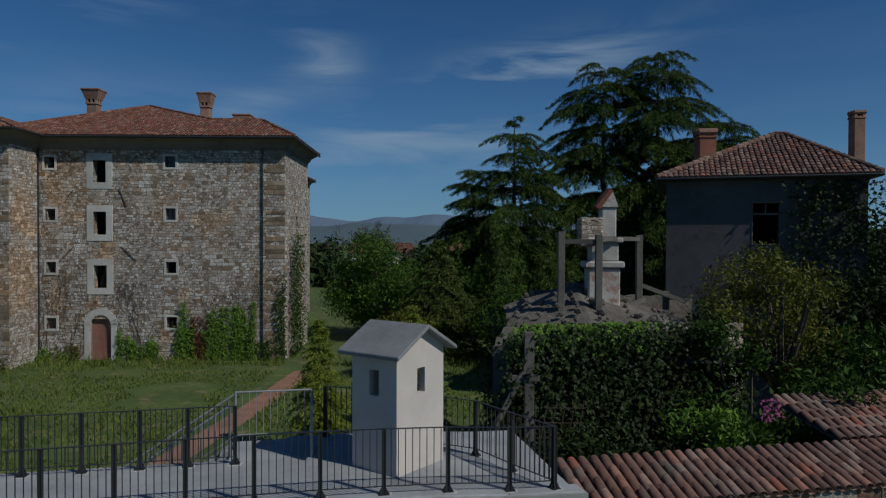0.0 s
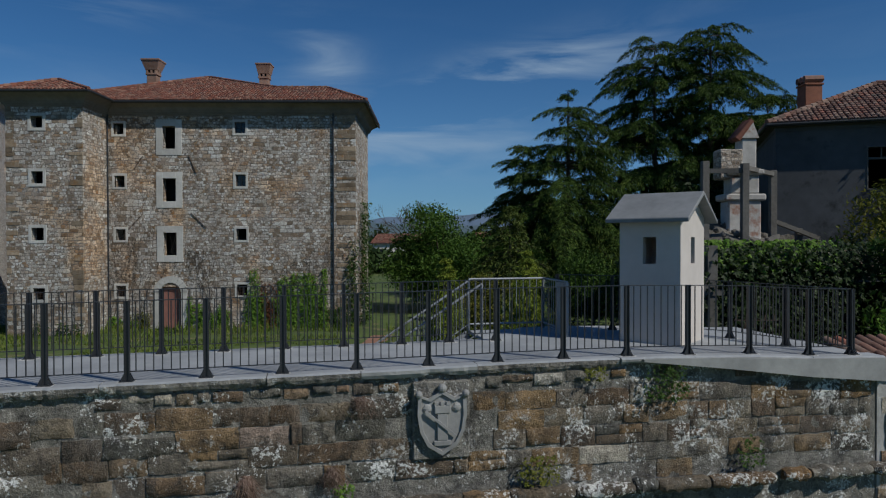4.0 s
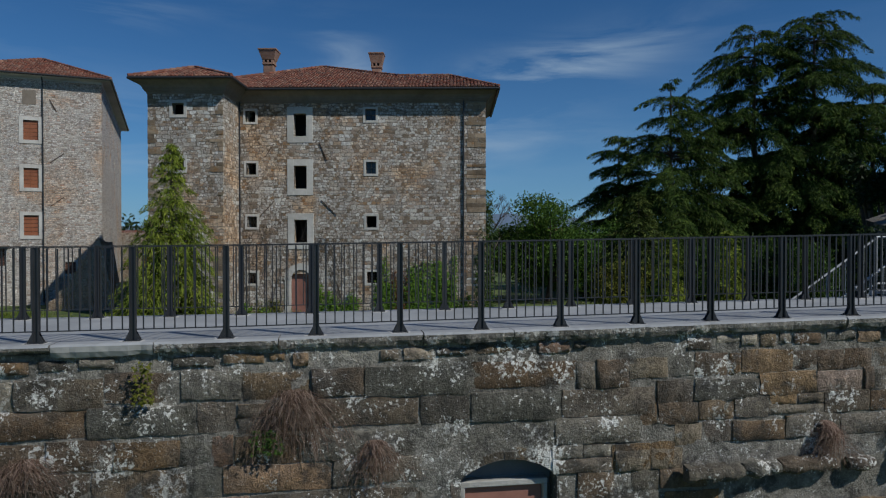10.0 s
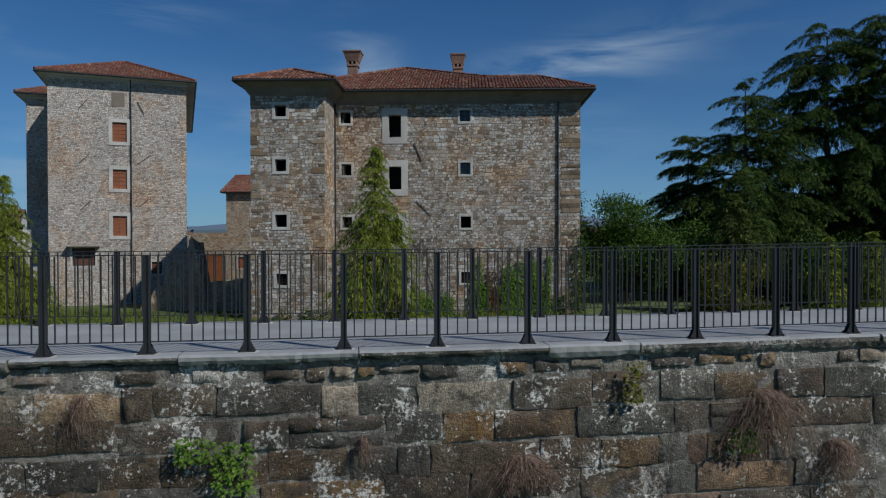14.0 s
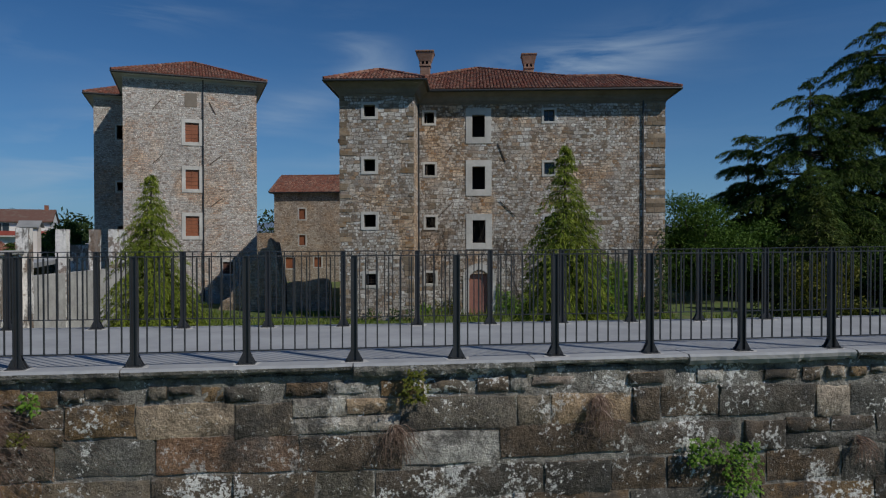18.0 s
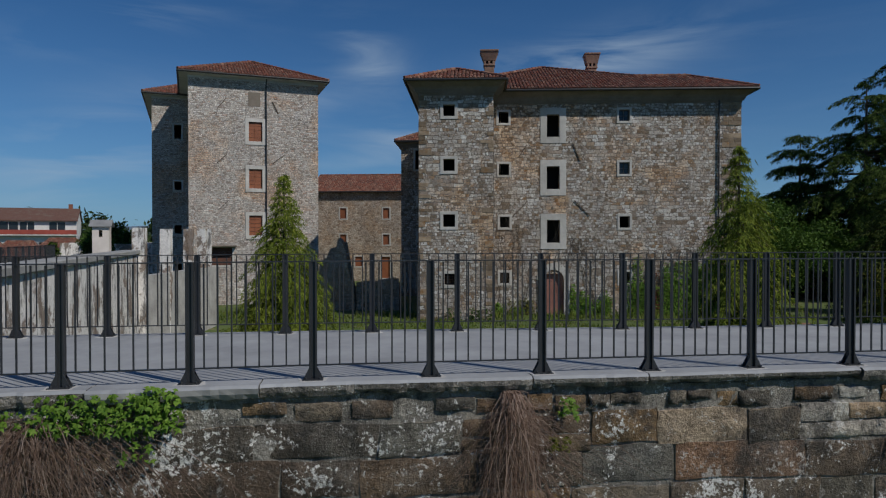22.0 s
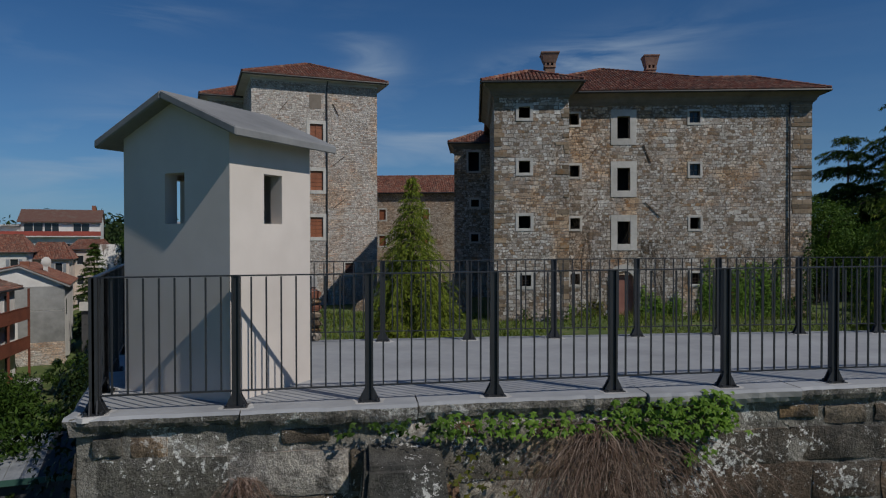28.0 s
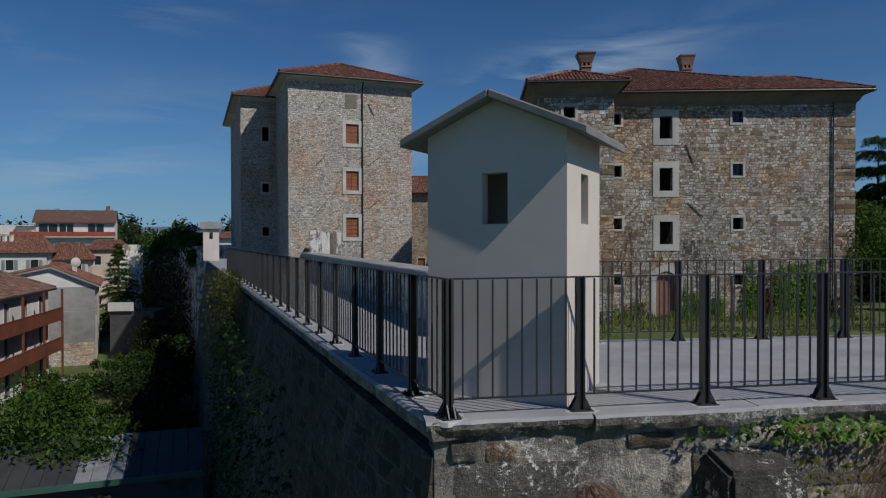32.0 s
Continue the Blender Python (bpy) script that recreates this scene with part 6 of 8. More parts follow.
def creeper(label, m, w, h, n, seed, mat, leaf, thick=0.25, name="ivy", cat="ivy", droop=0.0, cover=0.5):
    """Climbing or hanging leaves over an upright patch: x along, z up, y out of the wall (negative)."""
    rng = np.random.default_rng(seed)
    x = rng.uniform(-w / 2, w / 2, n * 3)
    z = rng.uniform(0, h, n * 3)
    keep = []
    for i in range(n * 3):
        v = 0.5 + 0.5 * noise.noise(Vector((x[i] * 1.4 / max(0.4, w * 0.2) + seed, z[i] * 1.2 / max(0.4, h * 0.25), seed * 0.7)))
        edge = 1 - (abs(x[i]) / (w / 2)) ** 3
        keep.append(v * edge + 0.25 * (1 - z[i] / h) > rng.uniform(0.1, 0.1 + cover))
    keep = np.array(keep)
    x, z = x[keep][:n], z[keep][:n]
    y = -np.abs(rng.normal(size=len(x))) * thick * 0.6
    C = np.stack([x, y, z], 1)
    M = np.array(m)
    C = C @ M[:3, :3].T + M[:3, 3]
    ob = quads_ob(name, lobed(C, leaf, rng, M), mat, None, "stuff")
    return tagged(ob, label, cat)


def tuft(label, s, z, n0, length, spread, count, seed, mat=None, up=0.15, wd=0.003, name="dry_tuft"):
    """A hanging tuft of long thin stalks rooted in the wall."""
    rng = np.random.default_rng(seed)
    P = []
    o = at(s, n0, z)
    ax, inn = np.array(AX), np.array(IN)
    def stalk(root, L, sd, outw, w0, steps):
        kink, ph = rng.normal(size=3) * 0.05 * L, rng.uniform(0, 6)
        p = [root + ax * sd * L * t ** 0.75 - inn * outw * math.sin(min(1, t * 1.2) * math.pi * 0.75) + kink * math.sin(t * 7 + ph) * t + np.array([0, 0, L * (up * t * (1 - t) * 1.8 - t ** 1.6 * 0.9)]) for t in np.linspace(0, 1, steps)]
        for i, (a, b) in enumerate(zip(p, p[1:])):
            w = (ax + np.array([0, 0, 0.4])) * w0 * (1 - 0.6 * i / steps)
            P.append([a - w, a + w, b + w * 0.8, b - w * 0.8])
        return p

    for _ in range(int(count * 0.42)):
        L = length * rng.uniform(0.3, 1.1)
        root = np.array(o) + ax * rng.normal() * spread * 0.22 + np.array([0, 0, -rng.random() ** 2 * length * 0.25])
        p = stalk(root, L, rng.normal() * spread * 1.15 / max(0.4, length), abs(rng.normal()) * 0.12 + 0.02, wd * rng.uniform(0.8, 1.9), 7)
        for k in (2, 3, 4, 5):
            if rng.random() < 0.85:
                stalk(p[k], L * rng.uniform(0.15, 0.42), rng.normal() * 1.2, rng.normal() * 0.05, wd * 0.7, 4)
    return tagged(quads_ob(name, P, mat or DRY, None, "stuff"), label, "dry plant")


def wall_plants():
    R = Matrix.Rotation(ALONG, 4, "Z")
    for i, (s, z, L, sp, n) in enumerate(((22.9, -0.5, 0.8, 0.3, 330), (23.9, -1.15, 0.55, 0.22, 200), (8.6, -0.08, 1.3, 0.16, 430), (4.35, -0.2, 1.5, 0.70, 400), (30.0, -1.15, 0.6, 0.13, 220), (31.2, -1.1, 0.4, 0.12, 130), (19.9, -1.2, 0.5, 0.3, 220), (14.9, -0.35, 0.5, 0.12, 80), (1.2, -0.55, 0.35, 0.2, 120), (12.7, -0.6, 0.4, 0.15, 70), (31.6, -0.1, 0.3, 0.25, 90), (18.0, -0.9, 0.35, 0.08, 50))):
        tuft("dry brown tuft hanging from the rampart joints", s, z, -0.14, L, sp, int(n * 1.7), 40 + i)
    for i, (s, z, w, h, n, mt) in enumerate(((4.95, -0.34, 1.3, 0.34, 430, IVY_BRIGHT), (3.6, -0.3, 1.9, 0.22, 190, IVY_BRIGHT), (2.5, -0.24, 1.1, 0.14, 60, LEAF), (5.4, -0.2, 0.35, 0.26, 75, IVY_BRIGHT), (3.4, -1.0, 0.4, 0.6, 28, LEAF_Y), (5.2, -0.6, 0.3, 0.3, 36, IVY_BRIGHT), (16.1, -1.15, 0.42, 0.3, 150, IVY_BRIGHT), (16.55, -1.5, 0.5, 0.6, 300, IVY_BRIGHT), (31.35, -1.55, 0.35, 0.22, 60, IVY_BRIGHT), (36.4, -0.35, 0.75, 0.55, 300, LEAF), (9.15, -0.35, 0.22, 0.2, 60, IVY_BRIGHT), (9.05, -0.65, 0.2, 0.14, 45, LEAF_Y), (22.6, -1.25, 0.4, 0.3, 110, LEAF), (34.3, -1.55, 0.7, 0.45, 240, LEAF_Y), (37.9, -1.5, 0.5, 0.5, 120, LEAF), (21.2, -0.6, 0.25, 0.5, 110, LEAF_Y), (12.9, -0.35, 0.3, 0.35, 120, LEAF_Y), (3.1, -0.85, 0.4, 0.45, 18, LEAF_Y), (35.2, 0.0, 0.4, 0.2, 70, LEAF_Y))):
        creeper("small green plants growing from the rampart wall", Matrix.Translation(at(s, -0.2, z)) @ R, w, h, n, 70 + i, mt, 0.04 if s < 7 else 0.032, 0.1, name="wall_plant", cat="plant", cover=0.35)


wall_plants()


# ---- trees ----
conifer("tall dark spreading cedar with layered boughs", (20.9, 70.2, -4), 27.0, 8.6, 1, CEDARLEAF, 0.36, 0.06, 0.42, 2.0, 11, 0.30, "cedars", ((-5.2, 1.5, 26.2, 8.8), (6.0, 0.5, 20.5, 10.5)), 0.18, 0.37, 0.9, 0.22, 0.25, 0.64, 6)
conifer("dark pointed cedar with drooping lower boughs", (6.0, 67.0, -4), 20.4, 13.6, 2, CEDARLEAF, 0.34, 0.06, 0.38, 1.65, 11, 0.68, "cedars", (), 0.16, 0.36, 0.85, 0.03, 0.25, 0.64, 6)
conifer("dark flat-topped cedar behind the castle corner", (2.1, 72.0, -4), 15.6, 5.6, 21, CEDARLEAF, 0.34, 0.06, 0.30, 1.5, 12, 0.42, "cedars", (), 0.12, 0.34, 0.75, 0.22, 0.25, 0.64, 6)
conifer("young bright green deodar on the court lawn", (-21.7, 20.4, -4), 8.1, 2.9, 3, DEODAR, 0.15, 0.05, 0.6, 0.27, 10, 0.85, "young deodars", (), 0.22, 0.16, 1.1, 0.05, 0.26, 0.62, 4)
conifer("young bright green deodar on the court lawn", (-37.3, 25.4, -4), 7.85, 3.1, 4, DEODAR, 0.15, 0.05, 0.6, 0.27, 10, 0.85, "young deodars", (), 0.22, 0.16, 1.1, 0.05, 0.26, 0.62, 4)
conifer("young deodar beside the court path", (-5.3, 27.0, -4), 5.4, 1.8, 5, DEODAR, 0.20, 0.05, 0.45, 0.26, 8, 0.8, "young deodars", (), 0.1, 0.18, 0.6)
conifer("young deodar beside the court path", (-1.8, 30.5, -4), 5.6, 2.3, 6, DEODAR, 0.20, 0.05, 0.45, 0.26, 8, 0.8, "young deodars", (), 0.1, 0.18, 0.6)
conifer("drooping green deodar behind the lawn", (-1.0, 50.0, -4), 8.5, 4.8, 7, CEDAR_LIGHT, 0.38, 0.05, 0.45, 0.5, 8, 0.75, "young deodars", (), 0.1, 0.34, 0.6)
broadleaf("round leafy tree beside the castle corner", (-6.4, 60.0, -4), 8.8, 4.6, 8, LEAF_MID, 0.15, 34000, 60, 0.1, group="court trees")
broadleaf("leafy tree in the court hedge", (-0.5, 62.5, -4), 6.2, 4.0, 10, LEAF_MID, 0.17, 26000, 30, 0.05, group="court trees")
broadleaf("leafy tree in the court hedge", (4.5, 48.0, -4), 5.2, 4.0, 11, LEAF, 0.14, 14000, 26, 0.03, group="court trees")
broadleaf("leafy shrub in the court hedge", (-3.6, 44.0, -4), 4.4, 2.6, 13, LEAF_Y, 0.14, 5000, 16, 0.04, group="court trees")
broadleaf("leafy shrub in the court hedge", (12.0, 56.0, -4), 5.6, 5.0, 14, LEAF, 0.15, 14000, 26, 0.03, group="court trees")


def bare_tree(base, H, seed):
    """A leafless tree: a trunk that forks again and again into fine upright twigs."""
    top = empty("bare_tree", Matrix.Translation(base), "leafless tree standing behind the court hedge", "tree", "court trees")
    rng = np.random.default_rng(seed)
    bm = bmesh.new()

    def fork(p, d, L, r, depth):
        q = p + d * L
        rod(bm, p, q, r, 5, r * 0.65)
        if depth:
            for _ in range(3 if depth > 1 else 4):
                e = (d + Vector(rng.normal(size=3)) * 0.42 + Vector((0, 0, 0.12))).normalized()
                fork(q, e, L * rng.uniform(0.6, 0.85), r * 0.62, depth - 1)

    fork(Vector((0, 0, -0.2)), Vector((0, 0, 1)), H * 0.36, H * 0.016, 5)
    part("branches", bm, BARK, top)


bare_tree((-10.6, 87.1, -4), 11.0, 4)


RUBBLE = speckled("dusty_rubble", (0.06, 0.054, 0.045), (0.19, 0.17, 0.145), 7, 0.95, relief=0.9, depth=0.06, patch=(0.10, 0.08, 0.06))


# ---- ruin, shrubs and the tiled lean-to right of the terrace ----
def ruin():
    top = empty("ruined_outbuilding", Matrix.Translation((5.5, 23.0, -4.0)), "ivy-grown ruined outbuilding with a plastered pier and timber posts", "ruin")
    o = Vector((5.5, 23.0, -4.0))
    rnd = random.Random(8)

    def ragged(name, a, b, t, z0, z1, mat, seed, amp=0.5):
        a, b = Vector((*a, 0)), Vector((*b, 0))
        d = (b - a).normalized()
        nrm = Vector((-d.y, d.x, 0))
        k = max(4, int((b - a).length / 0.25))
        bm = bmesh.new()
        rings = []
        for i in range(k + 1):
            p = a.lerp(b, i / k)
            zt = z0 + (z1 - z0) * i / k + amp * noise.noise(Vector((i * 0.45, seed, 0))) + rnd.uniform(-0.06, 0.06)
            q = [p, p + nrm * t]
            rings.append([bm.verts.new(Vector((v.x, v.y, w)) - o) for v, w in ((q[0], -4), (q[0], zt), (q[1], zt - 0.05), (q[1], -4))])
        for r, s in zip(rings, rings[1:]):
            for j in range(3):
                bm.faces.new((r[j], s[j], s[j + 1], r[j + 1]))
        bm.faces.new(rings[0])
        bm.faces.new(list(reversed(rings[-1])))
        bmesh.ops.recalc_face_normals(bm, faces=bm.faces)
        return part(name, bm, mat, top)

    ragged("wall", (1.7, 20.4), (9.5, 22.4), 0.5, 1.6, 1.9, STONE_B, 1, 0.25)
    ragged("wall", (1.7, 20.4), (3.2, 27.5), 0.5, 1.5, 2.1, RUBBLE, 2, 0.2)
    ragged("wall", (3.2, 27.0), (10.0, 28.6), 0.5, 2.7, 2.2, RUBBLE, 3, 0.5)
    # heap of rubble inside, with separate stones
    for i in range(150):
        x, y = rnd.uniform(2.1, 8.7), rnd.uniform(21.0, 26.8)
        h = 1.3 + 0.35 * (y - 21) * (1 - abs(x - 4.5) / 6)
        r = rnd.uniform(0.05, 0.17)
        bm = bmesh.new()
        bmesh.ops.create_icosphere(bm, subdivisions=1, radius=r)
        for v in bm.verts:
            v.co *= rnd.uniform(0.7, 1.2)
        bmesh.ops.transform(bm, matrix=Matrix.Translation((x - o.x, y - o.y, h - o.z - 0.2)), verts=bm.verts)
        part("fallen_stone", bm, RUBBLE, top)
    bm = bmesh.new()
    g = [[bm.verts.new(Vector((2.0 + 7 * i / 10, 20.9 + 6 * j / 8, 0.9 + 2.1 * j / 8 * (1 - abs(i - 4) / 9) + 0.25 * noise.noise(Vector((i, j, 4))))) - o) for i in range(11)] for j in range(9)]
    for j in range(8):
        for i in range(10):
            bm.faces.new((g[j][i], g[j][i + 1], g[j + 1][i + 1], g[j + 1][i]))
    part("slope_of_debris", bm, RUBBLE, top)
    # plastered pier with a tiled gablet
    p = Vector((5.55, 26.1, 0)) - o
    for x0, x1, y0, y1, z0, z1, mt in ((-0.45, 0.75, -0.4, 0.4, -4, 3.6, PLASTER_OLD), (-0.6, 0.9, -0.5, 0.5, 3.6, 3.85, PLASTER_OLD), (-0.35, 0.7, -0.35, 0.35, 3.85, 4.55, PLASTER_OLD), (-0.5, 0.85, -0.45, 0.45, 4.55, 4.75, PLASTER_OLD), (0.05, 0.62, -0.3, 0.3, 4.75, 5.9, PLASTER_OLD), (-0.75, 0.1, -0.35, 0.35, 4.4, 5.5, STONE_B)):
        part("pier_stage", boxbm(p.x + x0, p.x + x1, p.y + y0, p.y + y1, p.z + z0, p.z + z1, 0.05), mt, top)
    bm = bmesh.new()
    v = [bm.verts.new(p + Vector(c)) for c in ((-0.05, -0.36, 5.9), (0.68, -0.36, 5.9), (0.45, -0.36, 6.5), (-0.05, 0.36, 5.9), (0.68, 0.36, 5.9), (0.45, 0.36, 6.5))]
    for f in ((0, 1, 2), (3, 5, 4), (0, 3, 4, 1), (1, 4, 5, 2), (2, 5, 3, 0)):
        bm.faces.new([v[i] for i in f])
    bmesh.ops.recalc_face_normals(bm, faces=bm.faces)
    part("gablet", bm, PLASTER_OLD, top)
    for k in range(3):
        a, b = p + Vector((-0.12, -0.3 + k * 0.28, 5.86)), p + Vector((0.42, -0.3 + k * 0.28, 6.55))
        bm = bmesh.new()
        rod(bm, a, b, 0.13, 7, 0.11)
        part("ridge_tile", bm, TILE, top)
    for x, y, zt, r in ((5.27, 24.7, 4.85, 0.12), (7.4, 27.2, 4.85, 0.12), (3.95, 24.9, 4.95, 0.12), (8.6, 27.6, 2.6, 0.11), (2.2, 19.6, 2.0, 0.14)):
        q = Vector((x, y, 0)) - o
        part("timber_post", boxbm(q.x - r, q.x + r, q.y - r, q.y + r, 0, zt + 4, 0.012), OLDWOOD, top)
    for a, b in (((5.27, 24.7, 4.7), (7.4, 27.2, 4.7)), ((3.95, 24.9, 4.6), (5.27, 24.7, 4.6)), ((5.2, 24.6, 1.7), (7.6, 27.2, 2.3)), ((0.2, 19.3, -2.6), (2.2, 19.5, 1.2)), ((1.7, 19.5, 0.7), (2.5, 19.5, 0.7)), ((7.4, 27.2, 2.9), (9.3, 27.4, 2.2))):
        bm = bmesh.new()
        bar(bm, Vector(a) - o, Vector(b) - o, 0.16, 0.16)
        part("timber_brace", bm, OLDWOOD, top)
    # rusty lattice frame leaning before the wall
    for k in range(5):
        bm = bmesh.new()
        rod(bm, Vector((2.35 + 0.25 * k, 18.7, -1.3)) - o, Vector((2.65 + 0.25 * k, 18.9, 0.15)) - o, 0.014, 5)
        part("lattice_bar", bm, RUST, top)
    for k in range(4):
        bm = bmesh.new()
        rod(bm, Vector((2.3 + 0.08 * k, 18.7 + 0.05 * k, -1.2 + 0.4 * k)) - o, Vector((3.45 + 0.08 * k, 18.7 + 0.05 * k, -1.2 + 0.4 * k)) - o, 0.012, 5)
        part("lattice_bar", bm, RUST, top)
    return top


PLASTER_OLD = speckled("flaking_white_plaster", (0.34, 0.31, 0.28), (0.60, 0.57, 0.53), 4, 0.9, relief=0.6, depth=0.03, patch=(0.30, 0.16, 0.11))
ruin()


def shrubs():
    F = frame_at
    creeper("dense ivy mantle over the ruined wall", F((5.4, 21.2), 14.4, -3.8), 8.0, 5.9, 11000, 21, IVY_DARK, 0.10, 0.5, cover=0.25)
    creeper("bright ivy fringe along the ruined wall top", F((4.0, 20.75), 14.4, 1.25), 5.0, 0.9, 1700, 22, IVY_BRIGHT, 0.09, 0.5, cover=0.3)
    creeper("dense ivy mantle over the ruined wall", F((5.2, 20.7), 14.4, -3.8), 8.6, 5.75, 9000, 33, IVY_DARK, 0.10, 0.5, cover=0.1)
    creeper("dense ivy mantle over the ruined wall", F((2.3, 23.8), 284, -3.8), 7.5, 5.6, 5000, 34, IVY_DARK, 0.10, 0.4, cover=0.15)
    broadleaf("yellow-green airy tree before the grey house", (11.6, 24.5, -4), 9.1, 2.5, 23, LEAF_Y, 0.10, 9000, 26, 0.25, group="wild shrubs")
    broadleaf("wild dark shrub by the ruin", (9.0, 21.0, -4), 6.4, 2.6, 24, LEAF, 0.12, 8000, 22, 0.03, "wild shrubs", "shrub", "wild_shrub")
    broadleaf("bright green wild shrub above the tiled roof", (6.7, 17.2, -4), 4.9, 1.7, 25, IVY_BRIGHT, 0.09, 6000, 20, 0.05, "wild shrubs", "shrub", "wild_shrub")
    broadleaf("wild dark shrub above the tiled roof", (4.6, 17.8, -4), 4.2, 1.9, 26, IVY_DARK, 0.10, 5000, 18, 0.03, "wild shrubs", "shrub", "wild_shrub")
    broadleaf("wild dark shrub above the tiled roof", (9.6, 17.5, -4), 5.2, 2.2, 27, LEAF, 0.11, 7000, 20, 0.03, "wild shrubs", "shrub", "wild_shrub")
    broadleaf("wild dark shrub before the grey house", (13.2, 20.5, -4), 6.6, 2.8, 28, LEAF, 0.12, 7000, 20, 0.03, "wild shrubs", "shrub", "wild_shrub")
    broadleaf("tangled shrub against the grey house", (18.5, 27.0, -4), 11.0, 3.2, 29, IVY_DARK, 0.14, 8000, 22, 0.1, "wild shrubs", "shrub", "wild_shrub")
    broadleaf("dark ivy-grown tree beside the grey house", (9.0, 38.0, -4), 11.8, 2.0, 35, IVY_DARK, 0.15, 12000, 30, 0.05, group="wild shrubs")
    broadleaf("dark overgrowth on the ruin slope", (3.6, 25.6, -1.5), 3.7, 1.5, 36, IVY_DARK, 0.09, 5000, 18, 0.05, "wild shrubs", "shrub", "wild_shrub")
    broadleaf("wild dark shrub by the ruin", (9.5, 26.5, -4), 7.2, 2.4, 30, LEAF, 0.12, 5000, 18, 0.05, "wild shrubs", "shrub", "wild_shrub")
    creeper("ivy spreading over the grey house wall", F((19.0, 30.6), -17.5, -2.0), 9.0, 9.4, 5500, 31, IVY_DARK, 0.12, 0.35, cover=0.5)
    creeper("pink valerian flowering on the old roof", F((6.9, 14.9), 12, 0.75), 0.5, 0.5, 130, 32, PINK, 0.04, 0.2, name="valerian", cat="flowers", cover=0.3)
    # creepers at the castle foot: upright strands of uneven height
    rnd = random.Random(77)
    for u0, u1, n, hmax, mt, each in ((9.8, 15.2, 22, 4.2, IVY_BRIGHT, 330), (10.6, 11.6, 4, 3.6, RED_LEAF, 200), (5.7, 6.9, 6, 2.3, IVY_BRIGHT, 130), (7.3, 8.6, 6, 1.8, IVY_BRIGHT, 110), (14.6, 16.2, 4, 2.2, LEAF, 160), (16.9, 17.4, 2, 7.0, IVY, 330), (1.2, 2.8, 3, 1.2, LEAF_Y, 70), (-4.0, -0.2, 5, 1.0, LEAF, 60), (0.2, 3.2, 4, 1.0, IVY_BRIGHT, 60)):
        for i in range(n):
            u = rnd.uniform(u0, u1)
            p = Vector((-29.3, 47.82, 0)) + Vector((math.cos(radians(RA)), math.sin(radians(RA)), 0)) * u
            dy = 0.05 if u > 0 else 3.6
            creeper("green creeper climbing the castle foot", F((p.x, p.y - dy), RA, -4.0), rnd.uniform(0.4, 1.1), hmax * rnd.uniform(0.5, 1.0), each, 300 + i + int(u0 * 10), mt, 0.085, 0.15, name="creeper", cat="creeper", cover=0.4)
    p = Vector((-11.95, 49.5, 0))
    creeper("tall ivy on the castle flank", F((p.x + 0.05, p.y + 2.0), RA + 90, -4.0), 4.5, 9.0, 1800, 60, IVY, 0.13, 0.5, cover=0.5)


PINK = leaf_material("pink_valerian_flowers", [(0.35, 0.06, 0.2), (0.5, 0.12, 0.32), (0.12, 0.16, 0.05)], 0.6, 0.2)
shrubs()


def half_tile_mesh(mat):
    bm = bmesh.new()
    seg = 6
    rings = []
    for y, r, h in ((-0.22, 0.105, 0.0), (0.22, 0.085, 0.02)):
        for t in (0.0, -0.014):
            rings.append([bm.verts.new((-(r + t) * math.cos(math.pi * k / seg), y, h + (r + t) * 0.8 * math.sin(math.pi * k / seg))) for k in range(seg + 1)])
    o0, i0, o1, i1 = rings
    for k in range(seg):
        bm.faces.new((o0[k], o0[k + 1], o1[k + 1], o1[k]))
        bm.faces.new((i1[k], i1[k + 1], i0[k + 1], i0[k]))
        bm.faces.new((i0[k], i0[k + 1], o0[k + 1], o0[k]))
    bm.normal_update()
    me = bpy.data.meshes.new("roof_tile")
    bmesh.ops.recalc_face_normals(bm, faces=bm.faces)
    bm.to_mesh(me)
    bm.free()
    me.materials.append(mat)
    for p in me.polygons:
        p.use_smooth = True
    return me


